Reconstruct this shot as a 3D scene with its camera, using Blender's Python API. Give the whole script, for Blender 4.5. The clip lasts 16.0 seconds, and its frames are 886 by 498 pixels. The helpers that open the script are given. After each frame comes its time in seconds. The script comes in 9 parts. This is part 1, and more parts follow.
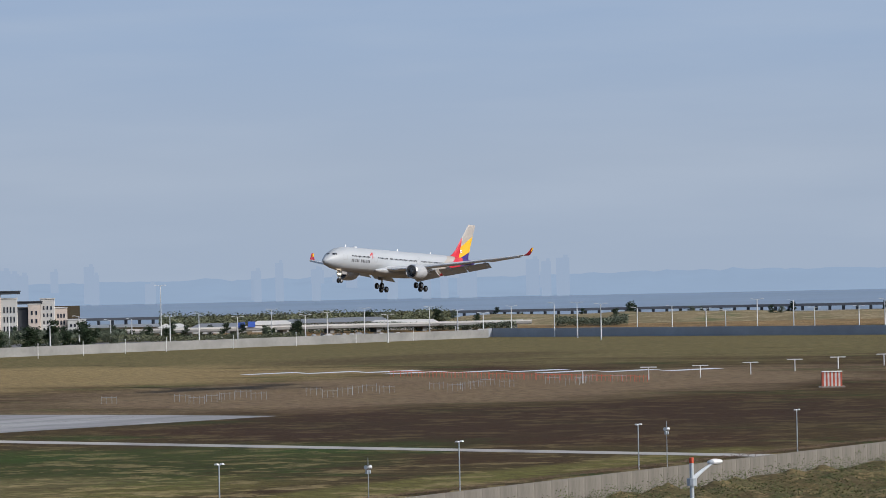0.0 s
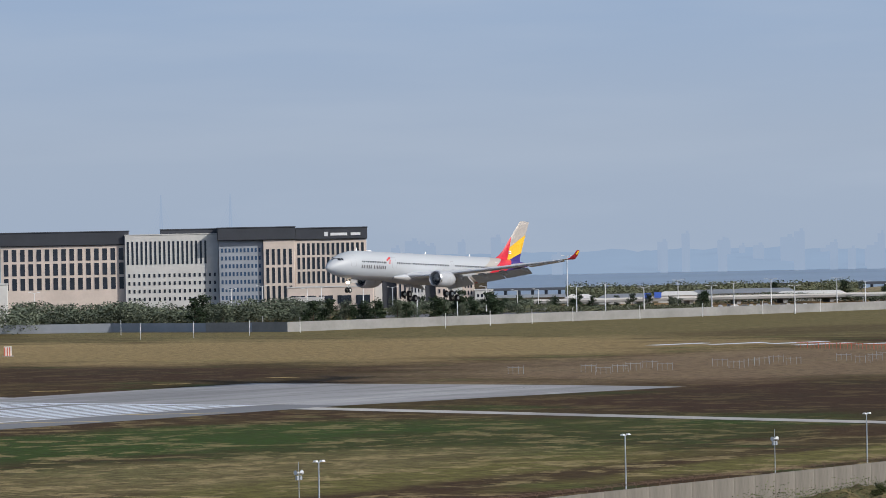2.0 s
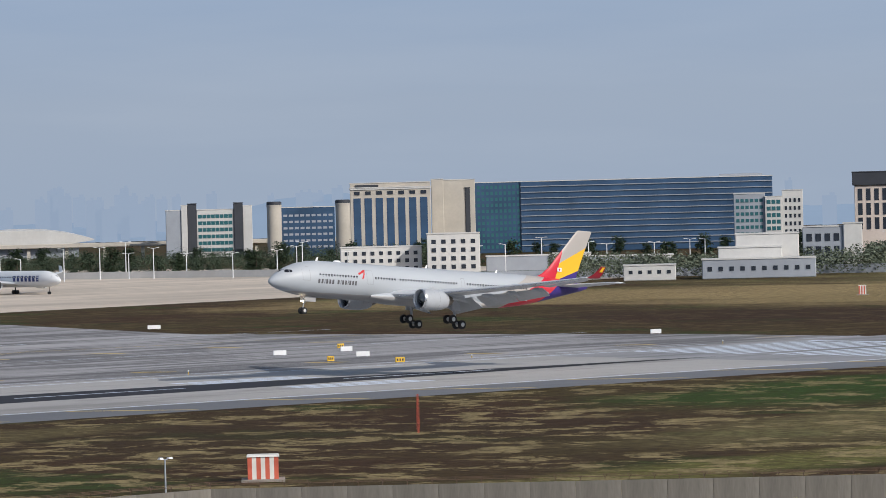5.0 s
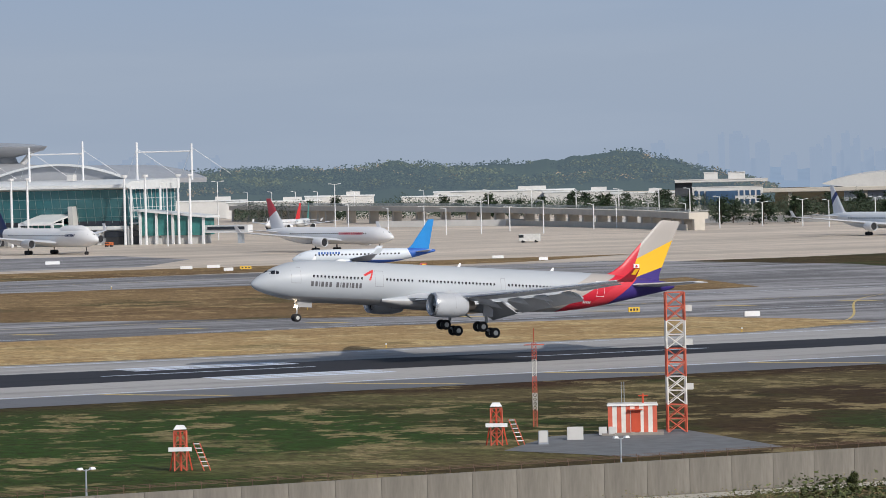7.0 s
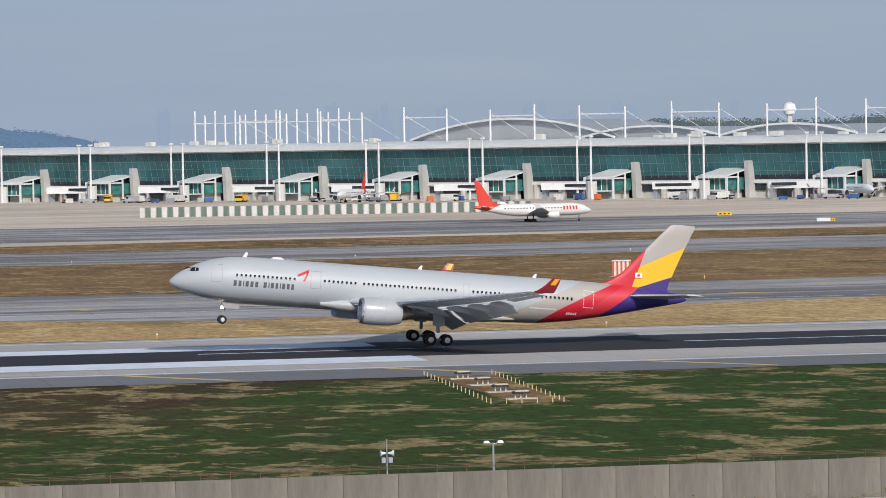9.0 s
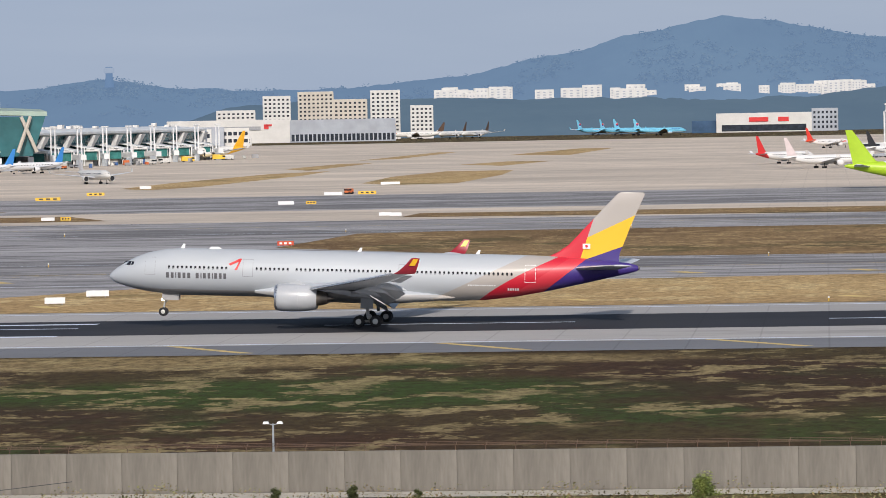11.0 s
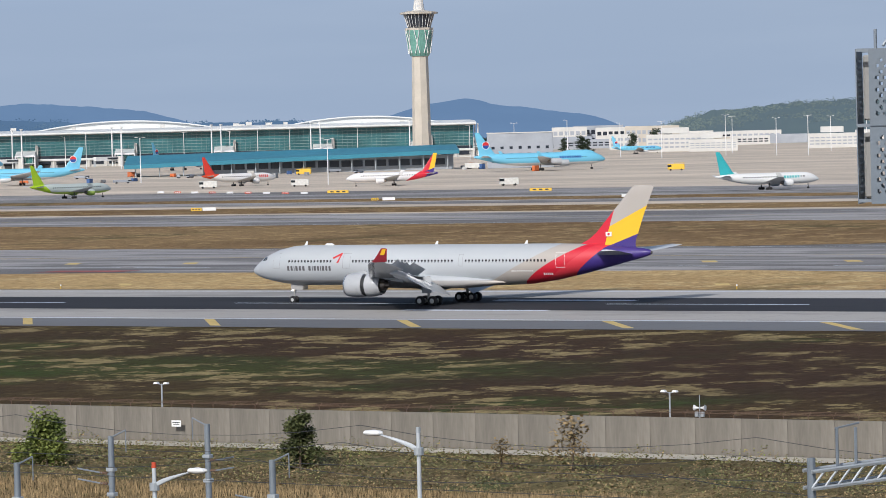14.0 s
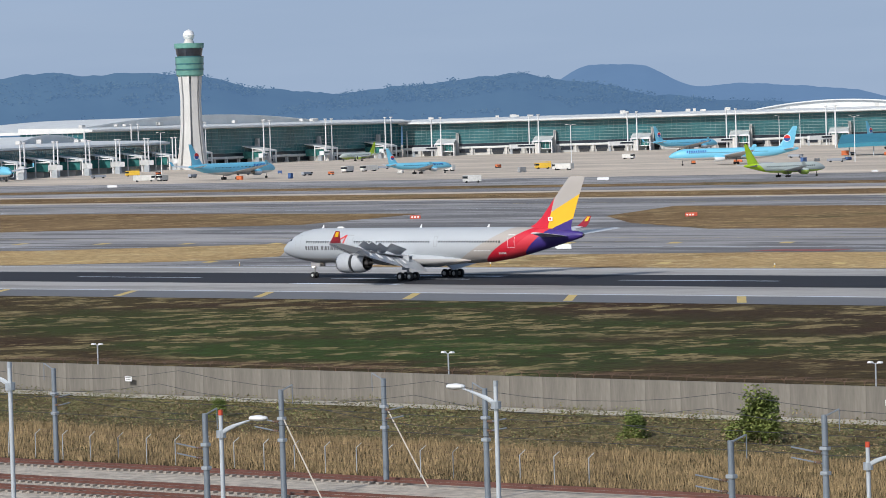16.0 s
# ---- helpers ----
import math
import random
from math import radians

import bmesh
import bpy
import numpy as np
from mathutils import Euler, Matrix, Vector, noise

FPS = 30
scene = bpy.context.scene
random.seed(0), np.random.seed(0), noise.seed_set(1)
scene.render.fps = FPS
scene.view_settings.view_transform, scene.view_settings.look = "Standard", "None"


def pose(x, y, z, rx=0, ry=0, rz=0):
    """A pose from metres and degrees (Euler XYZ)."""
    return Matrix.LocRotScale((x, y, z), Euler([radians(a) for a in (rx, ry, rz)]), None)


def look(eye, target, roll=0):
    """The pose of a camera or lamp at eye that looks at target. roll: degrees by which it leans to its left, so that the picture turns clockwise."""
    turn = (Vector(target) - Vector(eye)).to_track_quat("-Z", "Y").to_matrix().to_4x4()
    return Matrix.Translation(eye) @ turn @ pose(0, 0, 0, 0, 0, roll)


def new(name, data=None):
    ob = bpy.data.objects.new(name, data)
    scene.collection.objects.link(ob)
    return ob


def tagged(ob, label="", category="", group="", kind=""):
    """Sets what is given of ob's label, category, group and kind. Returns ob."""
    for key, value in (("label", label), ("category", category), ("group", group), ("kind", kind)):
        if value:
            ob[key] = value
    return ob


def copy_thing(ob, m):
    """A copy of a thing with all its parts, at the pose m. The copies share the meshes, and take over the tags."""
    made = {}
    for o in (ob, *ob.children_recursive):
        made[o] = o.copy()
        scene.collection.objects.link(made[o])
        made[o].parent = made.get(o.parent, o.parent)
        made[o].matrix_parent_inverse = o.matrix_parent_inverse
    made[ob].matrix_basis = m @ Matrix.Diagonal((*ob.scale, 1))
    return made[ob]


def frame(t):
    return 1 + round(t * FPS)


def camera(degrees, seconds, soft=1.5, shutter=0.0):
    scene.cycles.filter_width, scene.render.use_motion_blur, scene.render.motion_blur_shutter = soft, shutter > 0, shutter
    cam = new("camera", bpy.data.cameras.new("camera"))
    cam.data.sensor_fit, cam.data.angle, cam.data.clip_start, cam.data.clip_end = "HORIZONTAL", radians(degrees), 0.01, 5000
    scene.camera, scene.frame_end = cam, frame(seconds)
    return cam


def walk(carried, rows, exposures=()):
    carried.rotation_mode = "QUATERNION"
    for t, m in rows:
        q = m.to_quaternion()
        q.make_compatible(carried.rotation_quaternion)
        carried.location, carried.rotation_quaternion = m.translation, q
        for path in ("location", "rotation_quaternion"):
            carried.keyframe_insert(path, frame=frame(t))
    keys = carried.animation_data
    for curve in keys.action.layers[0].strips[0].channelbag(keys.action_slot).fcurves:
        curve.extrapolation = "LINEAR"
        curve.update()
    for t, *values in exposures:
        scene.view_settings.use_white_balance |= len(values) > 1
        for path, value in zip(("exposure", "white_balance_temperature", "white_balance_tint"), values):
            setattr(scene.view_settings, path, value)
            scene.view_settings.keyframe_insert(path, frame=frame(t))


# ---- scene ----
from math import cos, exp, pi, sin, sqrt, tan

cam = camera(13.394, 16.0, 0.45)
EYE_HEIGHT = 24.74
# seconds, yaw, pitch, roll in degrees: a hand-held pan from one spot
PATH = [(0, -59.506, 0.442, 1.191), (0.5, -57.918, 0.361, 1.112), (1, -56.489, 0.308, 1.017), (1.5, -55.064, 0.244, 1.084), (2, -53.340, 0.118, 1.102), (2.5, -51.531, -0.013, 1.100), (3, -49.746, -0.125, 1.084), (3.5, -47.760, -0.235, 1.117), (4, -45.570, -0.331, 1.208), (4.5, -43.140, -0.426, 1.318), (5, -40.420, -0.533, 1.409), (5.5, -37.406, -0.665, 1.442), (6, -34.040, -0.783, 1.447), (6.5, -30.594, -0.961, 1.421), (7, -27.180, -1.124, 1.261), (7.5, -23.499, -1.280, 1.086), (8, -19.488, -1.408, 0.968), (8.5, -15.511, -1.495, 0.999), (9, -11.420, -1.603, 0.966), (9.5, -7.240, -1.712, 0.956), (10, -3.000, -1.819, 0.978), (10.4, 0.460, -1.902, 1.023), (10.8, 3.973, -1.981, 1.097), (11, 5.790, -2.012, 1.114), (11.5, 10.689, -2.116, 1.253), (12, 15.181, -2.154, 1.356), (12.5, 19.323, -2.141, 1.510), (13, 23.311, -2.077, 1.473), (13.5, 27.206, -1.975, 1.491), (14, 30.651, -1.891, 1.457), (14.5, 33.501, -1.834, 1.531), (15, 36.133, -1.840, 1.578), (15.5, 38.731, -1.892, 1.609), (16, 41.460, -1.913, 1.738)]
walk(cam, [(t, pose(0, 0, EYE_HEIGHT, 90 + p, r, y)) for t, y, p, r in PATH],
     [(0, 0, 6500, 10), (3, 0, 6500, 10), (5.5, -0.12, 6500, 10), (8.5, -0.14, 6500, 10), (11, 0, 6700, 12), (12.5, 0, 6750, 12), (14, 0, 6450, 10), (16, 0, 6350, 9)])

# ---- light: hazy autumn morning, sun behind the viewer ----
SUN_DIR = Vector((0.09, -0.80, 0.50)).normalized()
sun = new("sun", bpy.data.lights.new("sun", "SUN"))
sun.data.energy, sun.data.angle, sun.data.color = 3.35, radians(0.6), (1.0, 0.965, 0.915)
sun.matrix_world = look((0, 0, 300), Vector((0, 0, 300)) - SUN_DIR)
world = bpy.data.worlds.new("sky")
scene.world = world
world.use_nodes = True
wn, wl = world.node_tree.nodes, world.node_tree.links
sky = wn.new("ShaderNodeTexSky")
sky.sky_type, sky.sun_disc = "NISHITA", False
sky.sun_elevation = math.asin(SUN_DIR.z)
sky.sun_rotation = math.atan2(SUN_DIR.x, SUN_DIR.y)
sky.air_density, sky.dust_density = 1.2, 2.5
dim = wn.new("ShaderNodeVectorMath")
dim.operation = "SCALE"
dim.inputs["Scale"].default_value = 0.11
wl.new(sky.outputs[0], dim.inputs[0])
# a layer of haze low over the horizon, bluer higher up, with thin cloud streaks
coord = wn.new("ShaderNodeTexCoord")
sep = wn.new("ShaderNodeSeparateXYZ")
wl.new(coord.outputs["Generated"], sep.inputs[0])
ramp = wn.new("ShaderNodeValToRGB")
cr = ramp.color_ramp
cr.elements[0].position, cr.elements[0].color = 0.0, (0.350, 0.428, 0.55, 1)
cr.elements[1].position, cr.elements[1].color = 1.0, (0.20, 0.33, 0.62, 1)
for pos, col in ((0.030, (0.366, 0.442, 0.56, 1)), (0.065, (0.322, 0.425, 0.59, 1)), (0.12, (0.285, 0.402, 0.61, 1))):
    e = cr.elements.new(pos)
    e.color = col
wl.new(sep.outputs[2], ramp.inputs[0])
stretch = wn.new("ShaderNodeMapping")
stretch.inputs["Scale"].default_value = (5, 5, 42)
wl.new(coord.outputs["Generated"], stretch.inputs[0])
cloud = wn.new("ShaderNodeTexNoise")
cloud.inputs["Scale"].default_value, cloud.inputs["Detail"].default_value = 1.6, 5
wl.new(stretch.outputs[0], cloud.inputs[0])
thin = wn.new("ShaderNodeMapRange")
thin.inputs["From Min"].default_value, thin.inputs["From Max"].default_value = 0.45, 0.8
thin.inputs["To Max"].default_value = 0.32
wl.new(cloud.outputs[0], thin.inputs[0])
veil = wn.new("ShaderNodeMix")
veil.data_type = "RGBA"
veil.inputs[7].default_value = (0.46, 0.53, 0.635, 1)
wl.new(thin.outputs[0], veil.inputs[0])
wl.new(ramp.outputs[0], veil.inputs[6])
fall = wn.new("ShaderNodeMapRange")
fall.inputs["From Min"].default_value, fall.inputs["From Max"].default_value = 0.12, 0.45
fall.inputs["To Min"].default_value, fall.inputs["To Max"].default_value = 1.0, 0.0
wl.new(sep.outputs[2], fall.inputs[0])
join = wn.new("ShaderNodeMix")
join.data_type = "RGBA"
wl.new(fall.outputs[0], join.inputs[0])
wl.new(dim.outputs[0], join.inputs[6])
side = wn.new("ShaderNodeMapRange")
side.inputs["From Min"].default_value, side.inputs["From Max"].default_value = 0.25, -0.55
side.inputs["To Max"].default_value = 0.35
wl.new(sep.outputs[0], side.inputs[0])
bluer = wn.new("ShaderNodeMix")
bluer.data_type, bluer.blend_type = "RGBA", "MULTIPLY"
bluer.inputs[7].default_value = (0.82, 0.95, 1.12, 1)
wl.new(side.outputs[0], bluer.inputs[0])
wl.new(veil.outputs[2], bluer.inputs[6])
wl.new(bluer.outputs[2], join.inputs[7])
wl.new(join.outputs[2], wn["Background"].inputs[0])

# ---- mesh helpers ----
def geo():
    return ([], [])


def box(g, c, s, rz=0.0, taper=1.0):
    """A box on its base centre c, of size s, turned by rz degrees; the top is scaled by taper."""
    v, f = g
    n, a = len(v), radians(rz)
    for k, q in ((0, 1.0), (1, taper)):
        for dx, dy in ((-1, -1), (1, -1), (1, 1), (-1, 1)):
            x, y = dx * s[0] / 2 * q, dy * s[1] / 2 * q
            v.append((c[0] + x * cos(a) - y * sin(a), c[1] + x * sin(a) + y * cos(a), c[2] + k * s[2]))
    f += [(n, n + 3, n + 2, n + 1), (n + 4, n + 5, n + 6, n + 7)]
    f += [(n + i, n + (i + 1) % 4, n + 4 + (i + 1) % 4, n + 4 + i) for i in range(4)]
    return g


def cbox(g, c, s, b=0.05, rz=0.0):
    """A box with chamfered edges."""
    v, f = g
    a = radians(rz)
    rings = []
    for z, q in ((0, b), (b, 0), (s[2] - b, 0), (s[2], b)):
        X, Y = s[0] / 2 - q, s[1] / 2 - q
        pts = [(-X + b, -Y), (X - b, -Y), (X, -Y + b), (X, Y - b), (X - b, Y), (-X + b, Y), (-X, Y - b), (-X, -Y + b)]
        rings.append([(c[0] + x * cos(a) - y * sin(a), c[1] + x * sin(a) + y * cos(a), c[2] + z) for x, y in pts])
    return loft(g, rings)


def loft(g, rings, cap=True, closed=True):
    v, f = g
    n, k = len(v), len(rings[0])
    for r in rings:
        v.extend(tuple(p) for p in r)
    for i in range(len(rings) - 1):
        for j in range(k if closed else k - 1):
            j2 = (j + 1) % k
            f.append((n + i * k + j, n + i * k + j2, n + (i + 1) * k + j2, n + (i + 1) * k + j))
    if cap:
        f.append(tuple(n + j for j in reversed(range(k))))
        m = n + (len(rings) - 1) * k
        f.append(tuple(m + j for j in range(k)))
    return g


def tube(g, p0, p1, r0, r1=None, n=8, cap=True):
    r1 = r0 if r1 is None else r1
    p0, p1 = Vector(p0), Vector(p1)
    d = (p1 - p0).normalized()
    u = d.orthogonal().normalized()
    w = d.cross(u)
    ring = lambda p, r: [p + u * (r * cos(2 * pi * i / n)) + w * (r * sin(2 * pi * i / n)) for i in range(n)]
    return loft(g, [ring(p0, r0), ring(p1, r1)], cap)


def lathe(g, axis_pts, n=24, at=(0, 0, 0), axis="x", cap=True):
    """Rings of radius r at distance a along an axis; axis_pts: (a, r)."""
    rings = []
    for a, r in axis_pts:
        ring = []
        for i in range(n):
            c, s = r * cos(2 * pi * i / n), r * sin(2 * pi * i / n)
            p = {"x": (a, c, s), "y": (s, a, c), "z": (c, s, a)}[axis]
            ring.append((at[0] + p[0], at[1] + p[1], at[2] + p[2]))
        rings.append(ring)
    return loft(g, rings, cap)


def sheet(g, pts, z):
    n = len(g[0])
    g[0].extend((x, y, z) for x, y in pts)
    g[1].append(tuple(range(n, n + len(pts))))
    return g


def prism(g, pts, z0, z1):
    """An upright block on an outline."""
    area = sum(pts[i][0] * pts[(i + 1) % len(pts)][1] - pts[(i + 1) % len(pts)][0] * pts[i][1] for i in range(len(pts)))
    if area < 0:
        pts = pts[::-1]
    return loft(g, [[(x, y, z0) for x, y in pts], [(x, y, z1) for x, y in pts]])


def mesh_of(name, g, material, smooth=False):
    me = bpy.data.meshes.new(name)
    me.from_pydata(g[0], [], g[1])
    me.materials.append(material)
    if smooth:
        me.shade_smooth()
        me.set_sharp_from_angle(angle=radians(35))
    me.update()
    return me


def part(name, g, material, parent=None, label="", smooth=False):
    ob = new(name, g if isinstance(g, bpy.types.Mesh) else mesh_of(name, g, material, smooth))
    ob.parent = parent
    if label:
        ob["label"] = label
    return ob


def thing(name, m, label, category, group="", kind=""):
    ob = new(name)
    ob.matrix_basis = m
    return tagged(ob, label, category, group, kind)


def setting(name, g, material, label, category, smooth=False):
    return tagged(part(name, g, material, None, "", smooth), label, category, kind="structure")


# ---- materials ----
def node_math(nt, op, a, b=0.0):
    n = nt.nodes.new("ShaderNodeMath")
    n.operation = op
    for i, q in enumerate((a, b)):
        if isinstance(q, (int, float)):
            n.inputs[i].default_value = q
        else:
            nt.links.new(q, n.inputs[i])
    return n.outputs[0]


def node_mix(nt, fac, a, b):
    n = nt.nodes.new("ShaderNodeMix")
    n.data_type = "RGBA"
    for i, q in ((0, fac), (6, a), (7, b)):
        if isinstance(q, (int, float)):
            n.inputs[i].default_value = q
        elif isinstance(q, tuple):
            n.inputs[i].default_value = (*q[:3], 1)
        else:
            nt.links.new(q, n.inputs[i])
    return n.outputs[2]


def node_noise(nt, scale, stretch=(1, 1, 1), detail=4.0, lo=0.35, hi=0.65, rough=0.55):
    tc = nt.nodes.new("ShaderNodeTexCoord")
    mp = nt.nodes.new("ShaderNodeMapping")
    mp.inputs["Scale"].default_value = stretch
    nz = nt.nodes.new("ShaderNodeTexNoise")
    nz.inputs["Scale"].default_value, nz.inputs["Detail"].default_value, nz.inputs["Roughness"].default_value = scale, detail, rough
    mr = nt.nodes.new("ShaderNodeMapRange")
    mr.inputs["From Min"].default_value, mr.inputs["From Max"].default_value = lo, hi
    nt.links.new(tc.outputs["Object"], mp.inputs[0])
    nt.links.new(mp.outputs[0], nz.inputs[0])
    nt.links.new(nz.outputs[0], mr.inputs[0])
    return mr.outputs[0]


def mat(name, col, rough=0.7, metal=0.0, vary=0.12, scale=1.0, fine=8.0, bump=0.0, col2=None, stretch=(1, 1, 1), per_object=0.0):
    """A surface with two scales of variation, grain in its gloss, and relief."""
    m = bpy.data.materials.new(name)
    m.use_nodes = True
    nt = m.node_tree
    bs = nt.nodes["Principled BSDF"]
    bs.inputs["Roughness"].default_value, bs.inputs["Metallic"].default_value = rough, metal
    dark = tuple(c * (1 - vary) for c in col) if col2 is None else col2
    lite = tuple(min(1, c * (1 + vary)) for c in col)
    big = node_noise(nt, scale, stretch)
    small = node_noise(nt, scale * fine, stretch, 3.0, 0.2, 0.8)
    c = node_mix(nt, big, dark, lite)
    c = node_mix(nt, node_math(nt, "MULTIPLY", small, 0.35), c, tuple(q * 0.7 for q in dark))
    if per_object:
        info = nt.nodes.new("ShaderNodeObjectInfo")
        hsv = nt.nodes.new("ShaderNodeHueSaturation")
        nt.links.new(node_math(nt, "ADD", node_math(nt, "MULTIPLY", info.outputs["Random"], per_object), 1 - per_object / 2), hsv.inputs["Value"])
        nt.links.new(c, hsv.inputs["Color"])
        c = hsv.outputs[0]
    nt.links.new(c, bs.inputs["Base Color"])
    nt.links.new(node_math(nt, "ADD", node_math(nt, "MULTIPLY", small, 0.12), rough - 0.06), bs.inputs["Roughness"])
    if bump:
        b = nt.nodes.new("ShaderNodeBump")
        b.inputs["Strength"].default_value, b.inputs["Distance"].default_value = 0.6, bump
        nt.links.new(small, b.inputs["Height"])
        nt.links.new(b.outputs[0], bs.inputs["Normal"])
    return m


def glow(name, col, power):
    m = mat(name, col, 0.3, vary=0.02)
    bs = m.node_tree.nodes["Principled BSDF"]
    bs.inputs["Emission Color"].default_value, bs.inputs["Emission Strength"].default_value = (*col, 1), power
    return m


def ground_mat(name, tones, zones=(), rough=0.95, sx=1.3, big=0.016, mid=0.15, tuft=0.9):
    """Mown grass: tones (dark, mid, light) in drifts along the mowing direction, tufts on top."""
    m = bpy.data.materials.new(name)
    m.use_nodes = True
    nt = m.node_tree
    bs = nt.nodes["Principled BSDF"]
    bs.inputs["Roughness"].default_value = rough
    bs.inputs["Specular IOR Level"].default_value = 0.1
    st = (sx, 1, 1)
    a = node_noise(nt, big, st, 5.0, 0.38, 0.60)
    b = node_math(nt, "MULTIPLY", node_noise(nt, mid * 1.25, (sx * 0.5, 0.55, 1), 9.0, 0.52, 0.542, 0.70), node_noise(nt, mid * 0.22, (sx * 0.6, 0.9, 1), 7.0, 0.42, 0.51, 0.7))
    k = node_noise(nt, big * 1.7, (sx, 0.8, 1), 6.0, 0.54, 0.63, 0.62)
    t = node_noise(nt, tuft, (0.8, 0.4, 1), 6.0, 0.42, 0.62, 0.8)
    c = node_mix(nt, a, tones[0], tones[1])
    c = node_mix(nt, node_math(nt, "MULTIPLY", k, 0.9), c, tones[3])
    if zones:       # broad stretches of greener or drier turf: centre, half widths, tone, strength
        tc = nt.nodes.new("ShaderNodeTexCoord")
        sp = nt.nodes.new("ShaderNodeSeparateXYZ")
        nt.links.new(tc.outputs["Object"], sp.inputs[0])
        edge = node_noise(nt, 0.03, (1, 0.6, 1), 7.0, 0.3, 0.7, 0.7)
        for cx, cy, rx, ry, tone, power in zones:
            dx = node_math(nt, "DIVIDE", node_math(nt, "SUBTRACT", sp.outputs[0], cx), rx)
            dy = node_math(nt, "DIVIDE", node_math(nt, "SUBTRACT", sp.outputs[1], cy), ry)
            d = node_math(nt, "SQRT", node_math(nt, "ADD", node_math(nt, "MULTIPLY", dx, dx), node_math(nt, "MULTIPLY", dy, dy)))
            q = node_math(nt, "SUBTRACT", node_math(nt, "ADD", 1.0, node_math(nt, "MULTIPLY", edge, 0.7)), node_math(nt, "MULTIPLY", d, 1.35))
            n = nt.nodes.new("ShaderNodeClamp")
            nt.links.new(node_math(nt, "MULTIPLY", q, 2.0), n.inputs[0])
            c = node_mix(nt, node_math(nt, "MULTIPLY", n.outputs[0], power), c, tone)
        even = nt.nodes.new("ShaderNodeMapRange")       # the far field is mown more evenly
        even.inputs["From Min"].default_value, even.inputs["From Max"].default_value = 330, 520
        even.inputs["To Min"].default_value, even.inputs["To Max"].default_value = 1.0, 0.22
        nt.links.new(sp.outputs[0], even.inputs[0])
        b = node_math(nt, "MULTIPLY", b, even.outputs[0])
    c = node_mix(nt, node_math(nt, "MULTIPLY", b, 0.80), c, tones[2])
    c = node_mix(nt, node_math(nt, "MULTIPLY", t, 0.72), c, tuple(q * 0.40 for q in tones[0]))
    nt.links.new(c, bs.inputs["Base Color"])
    bp = nt.nodes.new("ShaderNodeBump")
    bp.inputs["Strength"].default_value, bp.inputs["Distance"].default_value = 0.35, 0.08
    nt.links.new(t, bp.inputs["Height"])
    nt.links.new(bp.outputs[0], bs.inputs["Normal"])
    return m


def pave_mat(name, col, streak=0.5, dark=0.35, rough=0.85, repairs=0.0):
    """Pavement with slab joints, long dark streaks along the runway direction and patches."""
    m = bpy.data.materials.new(name)
    m.use_nodes = True
    nt = m.node_tree
    bs = nt.nodes["Principled BSDF"]
    bs.inputs["Roughness"].default_value = rough
    bs.inputs["Specular IOR Level"].default_value = 0.25
    long = node_noise(nt, 0.055, (0.22, 0.75, 1), 8.0, 0.52, 0.62, 0.7)
    patch = node_noise(nt, 0.012, (0.5, 1, 1), 4.0, 0.35, 0.68)
    grain = node_noise(nt, 1.6, (1, 1, 1), 3.0, 0.2, 0.8)
    c = node_mix(nt, patch, tuple(q * 0.8 for q in col), tuple(q * 1.12 for q in col))
    c = node_mix(nt, node_math(nt, "MULTIPLY", long, streak), c, tuple(q * dark for q in col))
    if repairs:     # resurfaced dark lanes and pale worn ones
        lane = node_noise(nt, 0.020, (0.30, 1.0, 1), 7.0, 0.505, 0.525, 0.62)
        worn = node_noise(nt, 0.026, (0.22, 1.2, 1), 6.0, 0.53, 0.56, 0.62)
        skid = node_noise(nt, 0.11, (0.10, 1.3, 1), 5.0, 0.52, 0.58, 0.7)
        c = node_mix(nt, node_math(nt, "MULTIPLY", lane, repairs), c, tuple(q * 0.42 for q in col))
        c = node_mix(nt, node_math(nt, "MULTIPLY", worn, repairs * 0.6), c, tuple(q * 1.5 for q in col))
        groove = node_math(nt, "LESS_THAN", node_math(nt, "PINGPONG", node_noise(nt, 0.02, (0.05, 9.0, 1), 1.0, 0.0, 1.0), 0.05), 0.012)
        c = node_mix(nt, node_math(nt, "MULTIPLY", groove, repairs * 0.35), c, tuple(q * 1.6 for q in col))
        c = node_mix(nt, node_math(nt, "MULTIPLY", skid, repairs * 0.9), c, tuple(q * 0.35 for q in col))
    c = node_mix(nt, node_math(nt, "MULTIPLY", grain, 0.22), c, tuple(q * 0.6 for q in col))
    tc = nt.nodes.new("ShaderNodeTexCoord")
    sp = nt.nodes.new("ShaderNodeSeparateXYZ")
    nt.links.new(tc.outputs["Object"], sp.inputs[0])
    joints = None
    for i in (0, 1):
        w = node_math(nt, "PINGPONG", sp.outputs[i], 3.75)
        w = node_math(nt, "LESS_THAN", w, 0.10)
        joints = w if joints is None else node_math(nt, "MAXIMUM", joints, w)
    c = node_mix(nt, node_math(nt, "MULTIPLY", joints, 0.35), c, tuple(q * 0.45 for q in col))
    nt.links.new(c, bs.inputs["Base Color"])
    return m


GREEN_TURF, STRAW, EARTH = (0.036, 0.080, 0.013), (0.40, 0.30, 0.145), (0.25, 0.18, 0.115)
OLIVE, LOAM, MOSS = (0.20, 0.17, 0.075), (0.052, 0.029, 0.017), (0.175, 0.165, 0.05)
